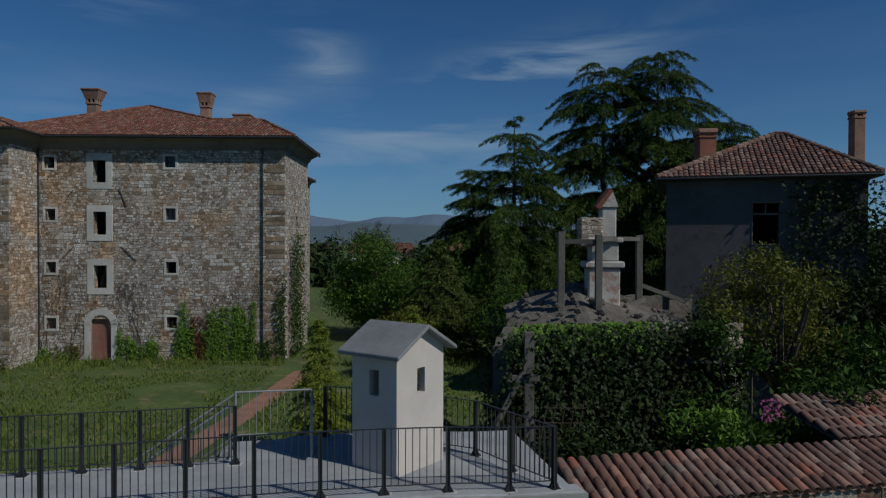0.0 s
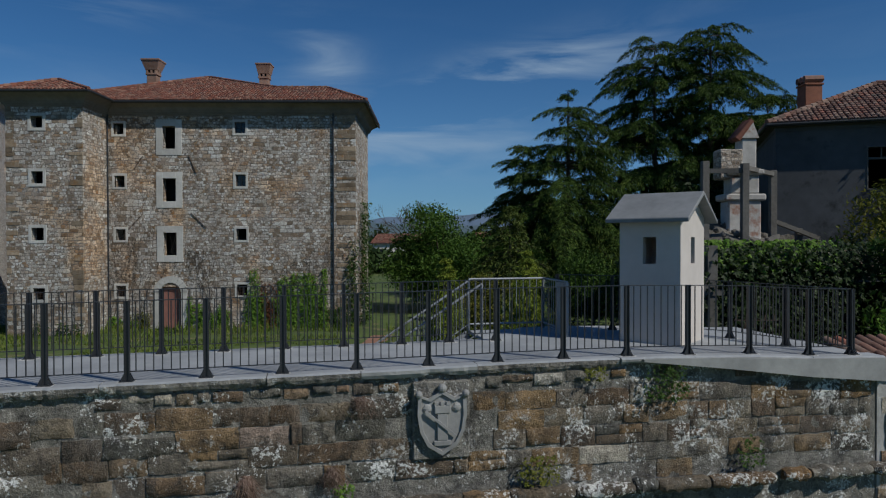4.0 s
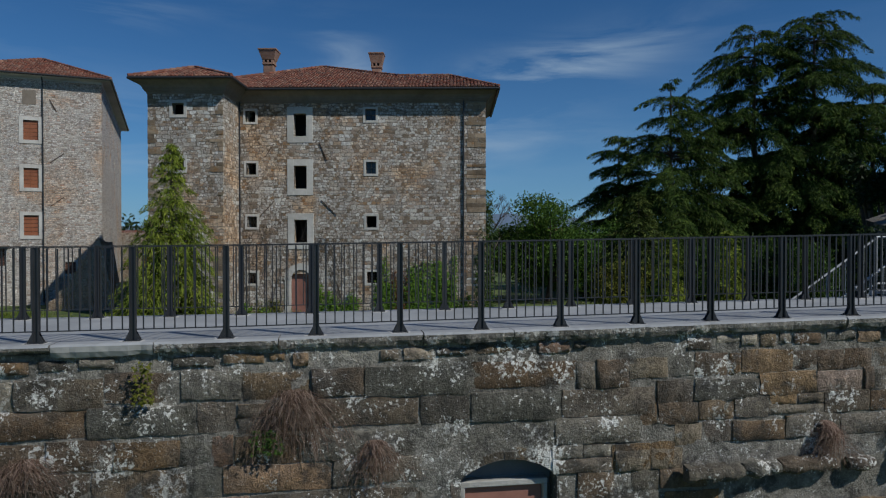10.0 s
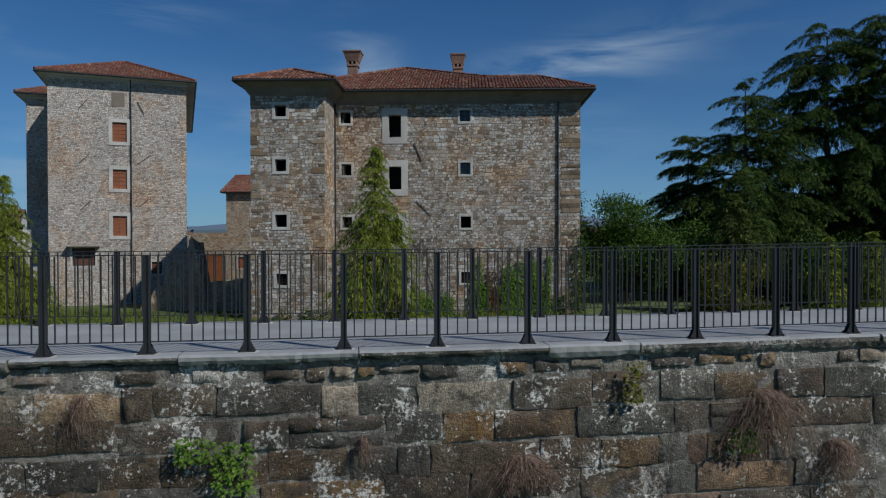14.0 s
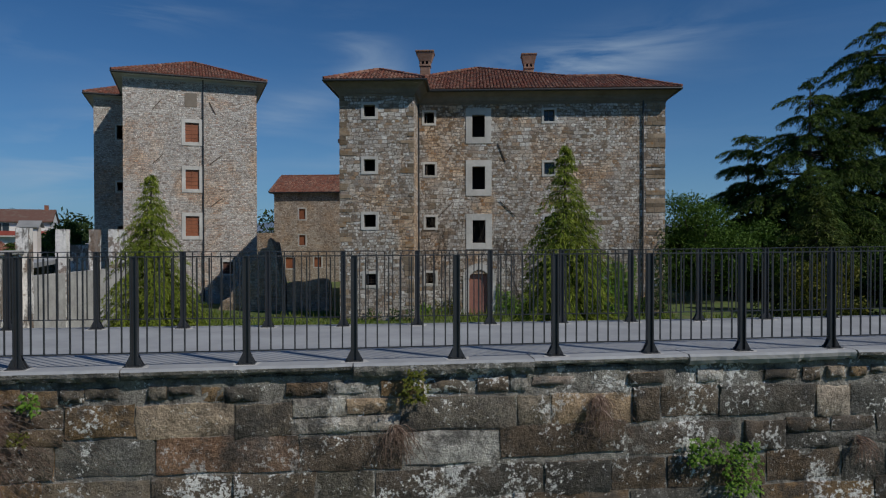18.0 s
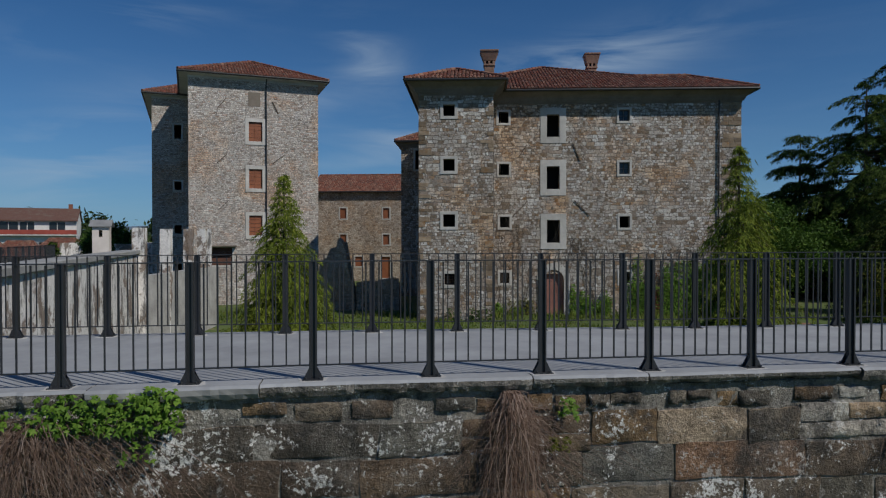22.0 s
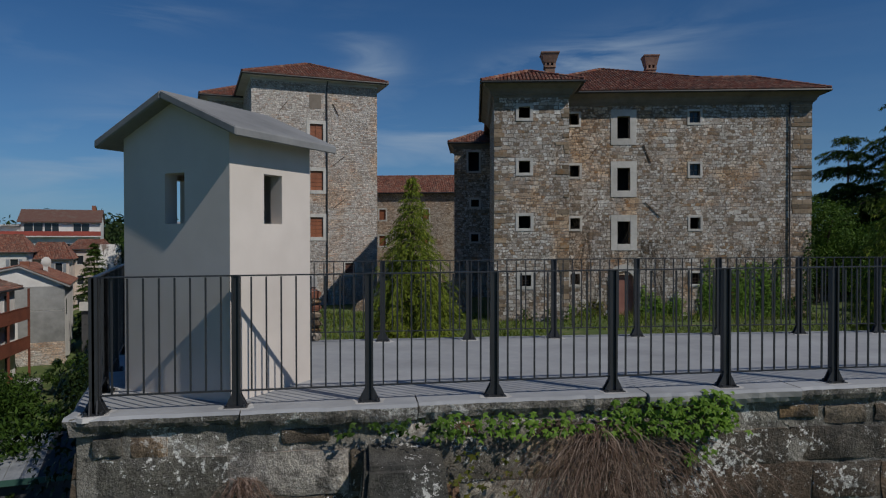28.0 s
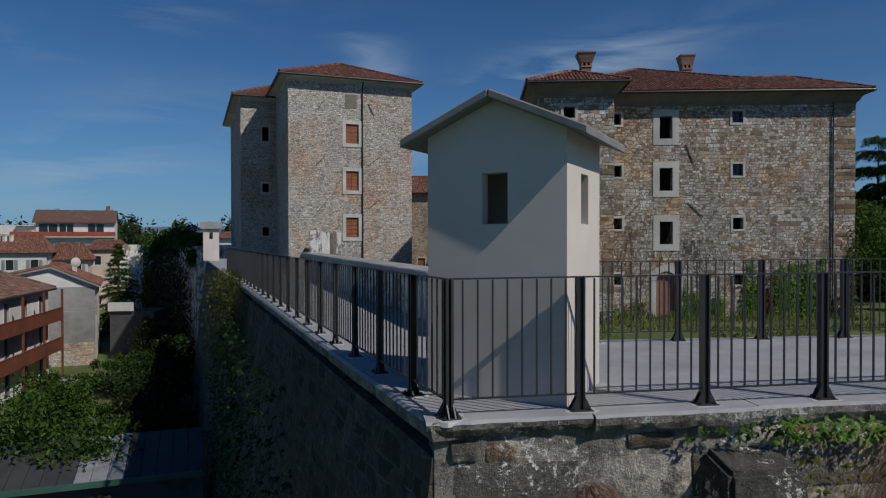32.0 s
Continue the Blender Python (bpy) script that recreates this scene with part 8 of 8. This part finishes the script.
def gable_house():
    """White and patched grey gable end, low tiled roof with a dish and a small chimney."""
    m = frame_at((-84.0, 57.6), 29.5)
    top = empty("town_house", frame_at((-84.0, 57.6), 29.5, -10.6), "white gabled house with patched grey plaster and red-brown roof", "house", "town houses")
    W, D, pk = 9.1, 12.0, 5.4
    eL, eR, zp = 8.3, 7.7, 9.4
    bm = bmesh.new()
    a = [bm.verts.new((x, 0, z)) for x, z in ((0, 0), (W, 0), (W, eR), (pk, zp), (0, eL))]
    b = [bm.verts.new((v.co.x, D, v.co.z)) for v in a]
    bm.faces.new(a)
    bm.faces.new(list(reversed(b)))
    for i in range(5):
        bm.faces.new((a[i], b[i], b[(i + 1) % 5], a[(i + 1) % 5]))
    bmesh.ops.recalc_face_normals(bm, faces=bm.faces)
    part("wall", bm, WHITEWALL, top)
    slab(top, "plaster_patch", Matrix(), (W - 4.3, W + 0.03, -0.03, 0.02, 5.3, 7.6), CEMENT, "grey cement patch")
    slab(top, "plaster_patch", Matrix(), (W - 3.9, W + 0.03, -0.035, 0.02, 2.2, 5.25), CEMENT, "grey cement patch")
    slab(top, "plinth", Matrix(), (2.0, W + 0.06, -0.07, 0.02, 0, 2.2), STONE_L)
    slab(top, "window", Matrix(), (W - 0.01, W + 0.03, 2.0, 2.8, 4.6, 6.2), GLASS)
    for x0, z0, x1, z1 in ((-0.5, eL - 0.16, pk, zp + 0.04), (pk, zp + 0.04, W + 0.5, eR - 0.2)):
        bm = bmesh.new()
        p = [bm.verts.new((x, y, z)) for x, z in ((x0, z0), (x1, z1)) for y in (-0.4, D)]
        q = [bm.verts.new(v.co + Vector((0, 0, 0.16))) for v in p]
        for f in ((p[0], p[1], p[3], p[2]), (q[2], q[3], q[1], q[0]), (p[0], p[2], q[2], q[0]), (p[1], q[1], q[3], p[3]), (p[0], q[0], q[1], p[1]), (p[2], p[3], q[3], q[2])):
            bm.faces.new(f)
        bmesh.ops.recalc_face_normals(bm, faces=bm.faces)
        sl = part("roof_slope", bm, CEMENT, top, "roof slab with grey verge")
    tiled_slope("roof_tiles", ((W + 0.5, -0.3, eR - 0.03), (W + 0.5, D, eR - 0.03), (pk, D, zp + 0.21), (pk, -0.3, zp + 0.21)), TILE, top)
    tiled_slope("roof_tiles", ((-0.5, -0.3, eL + 0.01), (-0.5, D, eL + 0.01), (pk, D, zp + 0.21), (pk, -0.3, zp + 0.21)), TILE, top)
    slab(top, "chimney", Matrix(), (6.9, 7.3, 4.6, 5.0, 8.5, 10.1), WHITEWALL)
    slab(top, "chimney", Matrix(), (5.2, 6.0, 1.6, 2.2, 9.0, 10.0), BRICK_RED)
    dish = bmesh.new()
    rings = []
    for k in range(4):
        rr = 0.5 * k / 3
        rings.append([dish.verts.new((rr * math.cos(x * math.pi / 6), -0.14 * (1 - (k / 3) ** 2), rr * math.sin(x * math.pi / 6))) for x in range(12)])
    for r, s in zip(rings, rings[1:]):
        for x in range(12):
            dish.faces.new((r[x], r[(x + 1) % 12], s[(x + 1) % 12], s[x]))
    rod(dish, (0, 0.05, -0.9), (0, 0.05, 0), 0.03, 6)
    bmesh.ops.transform(dish, matrix=Matrix.Translation((7.3, 3.2, 9.9)) @ Matrix.Rotation(0.5, 4, "Z"), verts=dish.verts)
    part("satellite_dish", dish, WHITEWALL, top, "pale satellite dish")


CEMENT = speckled("patched_grey_cement", (0.17, 0.17, 0.165), (0.36, 0.36, 0.35), 1.4, 0.9, relief=0.3)
REDBAND = speckled("red_painted_parapet", (0.28, 0.05, 0.035), (0.38, 0.075, 0.05), 4, 0.7)
TERRACOTTA = speckled("terracotta_pot", (0.30, 0.11, 0.06), (0.42, 0.17, 0.10), 9, 0.85)
terrace_house()
gable_house()


def garden_things():
    for i, (x, y, r) in enumerate(((-75.6, 51.2, 0.32), (-75.0, 53.0, 0.26), (-74.2, 50.4, 0.42), (-76.6, 53.4, 0.26), (-77.0, 55.6, 0.3), (-77.6, 57.0, 0.24))):
        top = empty("potted_plant", Matrix.Translation((x, y, -10.6)), "leafy plant in a terracotta pot beside the lawn", "potted plant", "garden pots")
        bm = bmesh.new()
        bmesh.ops.create_cone(bm, cap_ends=True, segments=14, radius1=r * 0.7, radius2=r, depth=r * 1.7, matrix=Matrix.Translation((0, 0, r * 0.85)))
        pot = part("pot", bm, TERRACOTTA, top)
        bm = bmesh.new()
        bmesh.ops.create_cone(bm, cap_ends=True, segments=14, radius1=r * 1.12, radius2=r * 1.12, depth=r * 0.25, matrix=Matrix.Translation((0, 0, r * 1.65)))
        part("rim", bm, TERRACOTTA, pot)
        rng = np.random.default_rng(500 + i)
        quads_ob("foliage", leaves(np.array([0, 0, r * 2.6]) + rng.normal(size=(260, 3)) * r * 0.55, 0.09, rng), LEAF, top)
    top = empty("water_tank", Matrix.Translation((-70.8, 49.6, -10.6)), "pale round water tank on the garden lawn", "tank")
    bm = bmesh.new()
    bmesh.ops.create_cone(bm, cap_ends=True, segments=24, radius1=0.95, radius2=1.0, depth=0.9, matrix=Matrix.Translation((0, 0, 0.45)))
    part("body", bm, COPING_LIGHT, top)
    bm = bmesh.new()
    bmesh.ops.create_cone(bm, cap_ends=True, segments=24, radius1=1.06, radius2=1.06, depth=0.1, matrix=Matrix.Translation((0, 0, 0.95)))
    part("rim", bm, COPING_LIGHT, top)
    top = empty("garden_store", frame_at((-77.4, 66.9), 10, -10.6), "low garden store, wall darkened for shade, with a white fascia", "shed")
    # dark plaster here paints the deep shadow over the store
    slab(top, "wall", Matrix(), (0, 4.5, 0, 4, 0, 4.6), GREYPLASTER)
    slab(top, "fascia", Matrix(), (-0.1, 2.4, -0.3, 0, 4.7, 5.6), WHITEWALL)
    # chimney pots on the pale shuttered house
    for i in range(5):
        c = Vector((-113.6 + i * 0.75, 95.0 + i * 0.42, 0.6))
        top = empty("chimney", Matrix.Translation(c), "small pale chimney with a capped pot", "chimney", "town chimneys")
        part("shaft", boxbm(-0.22, 0.22, -0.22, 0.22, 0, 1.6, 0.02), WHITEWALL, top)
        part("cap", boxbm(-0.3, 0.3, -0.3, 0.3, 1.7, 1.8), WHITEWALL, top)
        part("pot", boxbm(-0.12, 0.12, -0.12, 0.12, 1.6, 1.7), WHITEWALL, top)


garden_things()
town_house("house with red tiled roof beyond the trees", (-25, 165), 5, 16, 9, -6, 1.4, 2.2, WHITEWALL, TILE, 2, 4)
town_house("house with red tiled roof beyond the trees", (-2, 150), -8, 12, 9, -6, 1.6, 2.2, WHITEWALL, TILE, 2, 4)


def town_side():
    broadleaf("broad leafy garden tree below the rampart", (-53.6, 22.1, -10.6), 6.0, 3.4, 90, LEAF, 0.12, 30000, 40, 0.05, group="garden trees")
    broadleaf("leafy garden tree below the rampart", (-60.5, 33.5, -10.6), 5.0, 2.8, 91, LEAF, 0.12, 12000, 24, 0.05, group="garden trees")
    broadleaf("garden shrub on the lawn", (-67.5, 50, -10.6), 3.0, 1.8, 92, LEAF, 0.13, 3000, 14, 0.02, "garden trees", "shrub", "garden_shrub")
    broadleaf("garden shrub on the lawn", (-66, 56, -10.6), 3.6, 1.2, 93, LEAF, 0.13, 2500, 12, 0.02, "garden trees", "shrub", "garden_shrub")
    conifer("dark garden conifer beside the houses", (-84, 80, -10.6), 11.5, 3.4, 94, CEDARLEAF, 0.5, 0.06, 0.25, 0.6, 8, 0.7, "garden trees", (), 0.1, 0.4, 0.4)
    broadleaf("autumn-tinged tree beside the houses", (-80.5, 82, -10.6), 9.0, 2.4, 95, LEAF_Y, 0.16, 4000, 16, 0.1, group="garden trees")
    for i, (x, y, h, r) in enumerate(((-56.4, 38, 2.6, 1.5), (-60, 46, 3.0, 1.7), (-53, 33, 2.4, 1.3), (-63.6, 55, 3.4, 1.6), (-71.5, 63.5, 4.2, 1.6))):
        broadleaf("dark hedge shrub at the rampart foot", (x, y, -10.6), h, r, 96 + i, IVY_DARK, 0.14, 4000, 16, 0.02, "garden trees", "shrub", "garden_shrub")
    rnd = random.Random(45)
    for i in range(16):
        d, off = 14 + i * 3.1 + rnd.uniform(-0.8, 0.8), rnd.uniform(2.6, 5.2)
        p = ORIGIN + LEFT * d - Vector((0.902, 0.432, 0)) * off
        broadleaf("dark thicket in the shade of the rampart", (p.x, p.y, -10.6), rnd.uniform(3.4, 6.2), rnd.uniform(1.7, 2.6), 600 + i, IVY_DARK if i % 3 else LEAF, 0.13, 3600, 16, 0.03, "rampart thicket", "shrub", "thicket")
    c = ORIGIN + LEFT * 17.5
    creeper("yellow-flowering bush hanging over the flank wall", Matrix.Translation((c.x - 0.35, c.y, -2.7)) @ Matrix.Rotation(radians(-64.4), 4, "Z"), 5.5, 3.2, 4200, 110, LEAF_Y, 0.06, 0.8, name="flank_bush", cat="bush", cover=0.4)
    c = ORIGIN + LEFT * 12
    # near-black leaf tone also carries the shade of the flank
    creeper("dark ivy over the shaded flank wall", Matrix.Translation((c.x - 0.9, c.y, -9)) @ Matrix.Rotation(radians(-64.4), 4, "Z"), 22.0, 8.6, 9000, 111, IVY_DARK, 0.07, 0.3, cover=0.8)
    # ivy-grown bastion farther on
    bm = prism(bmesh.new(), [(-88.2, 87.6), (-85.4, 89.4), (-66.5, 64.0), (-60.0, 68.0), (-80.0, 104.0), (-92.0, 96.0)], -10.6, 0.9)
    tagged(mesh_ob("wall_far_bastion", bm, STONE_T), "far pale stone bastion overgrown with ivy", "wall", kind="structure")
    for i in range(9):
        q = i / 8
        broadleaf("ivy and bushes crowning the far bastion", (-84.2 + 17.0 * q, 89.5 - 24.0 * q, -0.9), 3.9 - 0.5 * (i % 3), 2.3, 400 + i, LEAF, 0.2, 2200, 12, 0.02, "bastion bushes", "shrub", "bastion_bush")
    creeper("ivy mantle over the far bastion", Matrix.Translation((-76.3, 76.8, -9.5)) @ Matrix.Rotation(radians(126.6 + 180), 4, "Z"), 30.0, 10.0, 9000, 112, IVY_DARK, 0.2, 0.9, cover=0.25)
    # shed with ribbed metal roof
    top = empty("garden_shed", frame_at((-54.5, 18.3), 24, -10.6), "low garden shed with ribbed metal roof", "shed")
    part("wall", boxbm(0, 8.0, 0, 2.6, 0, 3.9), GREYPLASTER, top)
    for i in range(16):
        bm = bmesh.new()
        x = i * 0.5
        v = [bm.verts.new(c) for c in ((x + 0.01, -0.3, 4.05), (x + 0.49, -0.3, 4.05), (x + 0.49, 2.8, 4.75), (x + 0.01, 2.8, 4.75))]
        w = [bm.verts.new(q.co + Vector((0, 0, 0.05))) for q in v]
        bm.faces.new(w)
        bm.faces.new(list(reversed(v)))
        for k in range(4):
            bm.faces.new((v[k], v[(k + 1) % 4], w[(k + 1) % 4], w[k]))
        part("roof_sheet", bm, ZINC if i in (8, 9, 10) else SHEDROOF, top)
    part("fascia", boxbm(-0.05, 8.05, -0.36, -0.3, 3.9, 4.1), GREENPAINT, top)
    # distance: tree belts and hills
    rng = np.random.default_rng(200)
    C = []
    for x0, x1, y0, y1, n, zb, zt in ((-420, -60, 190, 300, 90, -10, 11), (-60, 160, 150, 230, 80, -6, 5.5), (-60, 60, 112, 140, 46, -5, 3.4), (30, 140, 90, 150, 40, -5, 10), (-250, -130, 160, 190, 40, -10, 8)):
        for _ in range(n):
            x, y = rng.uniform(x0, x1), rng.uniform(y0, y1)
            h, r = rng.uniform(0.55, 1.0) * (zt - zb), rng.uniform(3.0, 6.0)
            m = 420
            v = rng.normal(size=(m, 3))
            v /= np.linalg.norm(v, axis=1, keepdims=True)
            v *= rng.random((m, 1)) ** 0.3
            lob = 1 + 0.25 * np.sin(v[:, :1] * 7 + x) * np.cos(v[:, 1:2] * 6 + y)
            v *= lob
            C.append(np.array([x, y, zb + h * 0.55]) + v * np.array([r, r, h * 0.5]))
    tagged(quads_ob("far_woods", leaves(np.concatenate(C), 0.85, rng, 0.2, 0.8), FARTREE, None, "stuff"), "belts of leafy trees beyond the town", "trees")
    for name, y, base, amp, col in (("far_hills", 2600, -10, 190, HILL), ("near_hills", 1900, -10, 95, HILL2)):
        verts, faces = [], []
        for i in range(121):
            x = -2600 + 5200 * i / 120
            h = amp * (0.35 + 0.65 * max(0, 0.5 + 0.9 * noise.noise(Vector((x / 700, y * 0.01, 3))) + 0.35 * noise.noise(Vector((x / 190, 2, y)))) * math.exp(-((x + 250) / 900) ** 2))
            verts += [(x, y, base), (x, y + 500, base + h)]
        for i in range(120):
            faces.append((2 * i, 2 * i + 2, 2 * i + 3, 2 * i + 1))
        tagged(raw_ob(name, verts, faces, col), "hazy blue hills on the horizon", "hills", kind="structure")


# aerial haze is painted into the hills' blue base colours
HILL = speckled("haze_tinted_far_hills", (0.10, 0.15, 0.22), (0.13, 0.18, 0.25), 0.01, 1.0)
HILL2 = speckled("haze_tinted_near_hills", (0.07, 0.11, 0.13), (0.09, 0.13, 0.15), 0.01, 1.0)
# roof metal toned down to carry the shadow lying over the shed
SHEDROOF = speckled("shade_darkened_ribbed_metal", (0.03, 0.031, 0.034), (0.055, 0.056, 0.06), 5, 0.7, 0.0)
GREENPAINT = speckled("green_painted_fascia", (0.03, 0.09, 0.07), (0.05, 0.12, 0.095), 6, 0.6)
town_side()


# ---- castle details: quoins, window grilles, bare vines; meadow grass ----


def castle_details():
    keep = bpy.data.objects["castle_keep"]
    body, tw = bpy.data.objects["main_block"], bpy.data.objects["corner_tower"]
    m, m2 = frame_at((-29.3, 47.82), RA), frame_at((-34.14, 44.29), RA)
    rnd = random.Random(31)
    for par, mm, u0, u1, sgn in ((body, m, 15.95, 17.37, 0), (tw, m2, 4.1, 4.97, 1), (tw, m2, -0.02, 0.8, -1)):
        z, k = -4.0, 0
        while z < 11.2:
            h = rnd.uniform(0.2, 0.4)
            if sgn:
                cut = rnd.uniform(0.3, 0.95)
                spans = [(u1 - cut, u1)] if sgn > 0 else [(u0, u0 + cut)]
            else:
                c = u0 + (u1 - u0) * rnd.uniform(0.3, 0.7)
                spans = [(u0 + rnd.uniform(0, 0.15), c), (c, u1)]
            if rnd.random() < (0.5 if sgn else 0.62):
                spans = []
            for a, b in spans:
                bm = boxbm(a + 0.008, b - 0.008, -0.022 - rnd.uniform(0, 0.015), 0.05, z + 0.008, z + h - 0.008, 0.012)
                bmesh.ops.transform(bm, matrix=mm, verts=bm.verts)
                part("quoin", bm, QUOIN, par)
            z += h
            k += 1
    # iron grilles in the lowest windows
    for par, mm, (a, b, z0, z1) in ((body, m, (0.57, 1.24, -1.75, -0.99)), (body, m, (9.0, 9.72, -1.72, -0.92)), (tw, m2, (1.70, 2.45, -1.66, -0.91))):
        g = new("window_grille")
        g.parent = par
        for k in range(1, 4):
            bm = bmesh.new()
            x = a + (b - a) * k / 4
            rod(bm, (x, 0.1, z0), (x, 0.1, z1), 0.014, 5)
            bmesh.ops.transform(bm, matrix=mm, verts=bm.verts)
            part("grille_bar", bm, RUST, g)
            bm = bmesh.new()
            z = z0 + (z1 - z0) * k / 4
            rod(bm, (a, 0.1, z), (b, 0.1, z), 0.014, 5)
            bmesh.ops.transform(bm, matrix=mm, verts=bm.verts)
            part("grille_bar", bm, RUST, g)
    # leafless climbing stems
    rng = np.random.default_rng(61)
    for u0, z1, n, y in ((0.4, 6.6, 7, -0.03), (2.3, 3.2, 6, -0.03), (6.8, 2.6, 4, -0.03), (12.2, 1.5, 5, -0.03), (14.9, 2.2, 4, -0.03)):
        P = []
        for _ in range(n):
            x, z, an = u0 + rng.normal() * 0.3, -4.0, math.pi / 2 + rng.normal() * 0.2
            w = rng.uniform(0.012, 0.03)
            top_z = z1 * rng.uniform(0.4, 1.0)
            heads = [(x, z, an, w)]
            while heads and len(P) < 900:
                x, z, an, w = heads.pop()
                while z < top_z and w > 0.005:
                    an += rng.normal() * 0.22
                    an = 0.85 * an + 0.15 * math.pi / 2
                    x2, z2 = x + 0.22 * math.cos(an), z + 0.22 * math.sin(an)
                    P.append([(x - w, y, z), (x + w, y, z), (x2 + w * 0.9, y - 0.01, z2), (x2 - w * 0.9, y - 0.01, z2)])
                    x, z, w = x2, z2, w * 0.975
                    if rng.random() < 0.16:
                        heads.append((x, z, an + rng.choice([-0.7, 0.7]), w * 0.7))
        P = np.array(P)
        M = np.array(m)
        tagged(quads_ob("bare_vine", P @ M[:3, :3].T + M[:3, 3], BARK, None, "stuff"), "leafless vine stems climbing the castle wall", "vine")


castle_details()


def meadow():
    """Tufts of grass over the court, taller at the castle foot and round the young trees."""
    rng = np.random.default_rng(71)
    n = 70000
    x, y = rng.uniform(-52, 4, n), rng.uniform(9, 47.5, n)
    v = np.array([noise.noise(Vector((a * 0.35, b * 0.35, 3))) for a, b in zip(x, y)])
    bare = np.array([noise.noise(Vector((a * 0.16, b * 0.3, 8))) for a, b in zip(x, y)])
    front = ORIGIN.y + (x - ORIGIN.x) * math.tan(ALONG) + BACK + 1.0
    path = np.abs(x + 10.6) < 0.95
    inside = ~path & ((x - ORIGIN.x) * 0.902 + (y - ORIGIN.y) * 0.432 > 0.6)
    ok = (y > front) & (bare < 0.28) & inside
    x, y, v = x[ok], y[ok], v[ok]
    h = 0.10 + 0.16 * np.clip(v + 0.2, 0, 1) + 0.45 * np.clip((y - 44.5) / 3, 0, 1) * rng.random(len(x))
    h *= rng.uniform(0.5, 1.5, len(x))
    a = rng.uniform(0, 2 * math.pi, len(x))
    w = rng.uniform(0.02, 0.05, len(x))
    dx, dy = np.cos(a) * w, np.sin(a) * w
    lx, ly = rng.normal(size=len(x)) * 0.4 * h, rng.normal(size=len(x)) * 0.4 * h
    z = np.full(len(x), -4.0)
    P = np.stack([np.stack([x - dx, y - dy, z], 1), np.stack([x + dx, y + dy, z], 1), np.stack([x + dx * 0.3 + lx, y + dy * 0.3 + ly, z + h], 1), np.stack([x - dx * 0.3 + lx, y - dy * 0.3 + ly, z + h], 1)], 1)
    tagged(quads_ob("meadow_grass", P, BLADE, None, "stuff"), "uneven green meadow grass in the castle court", "grass")


BLADE = leaf_material("grass_blades", [(0.07, 0.115, 0.018), (0.12, 0.165, 0.03), (0.19, 0.21, 0.055)], 0.7, 0.2)
meadow()
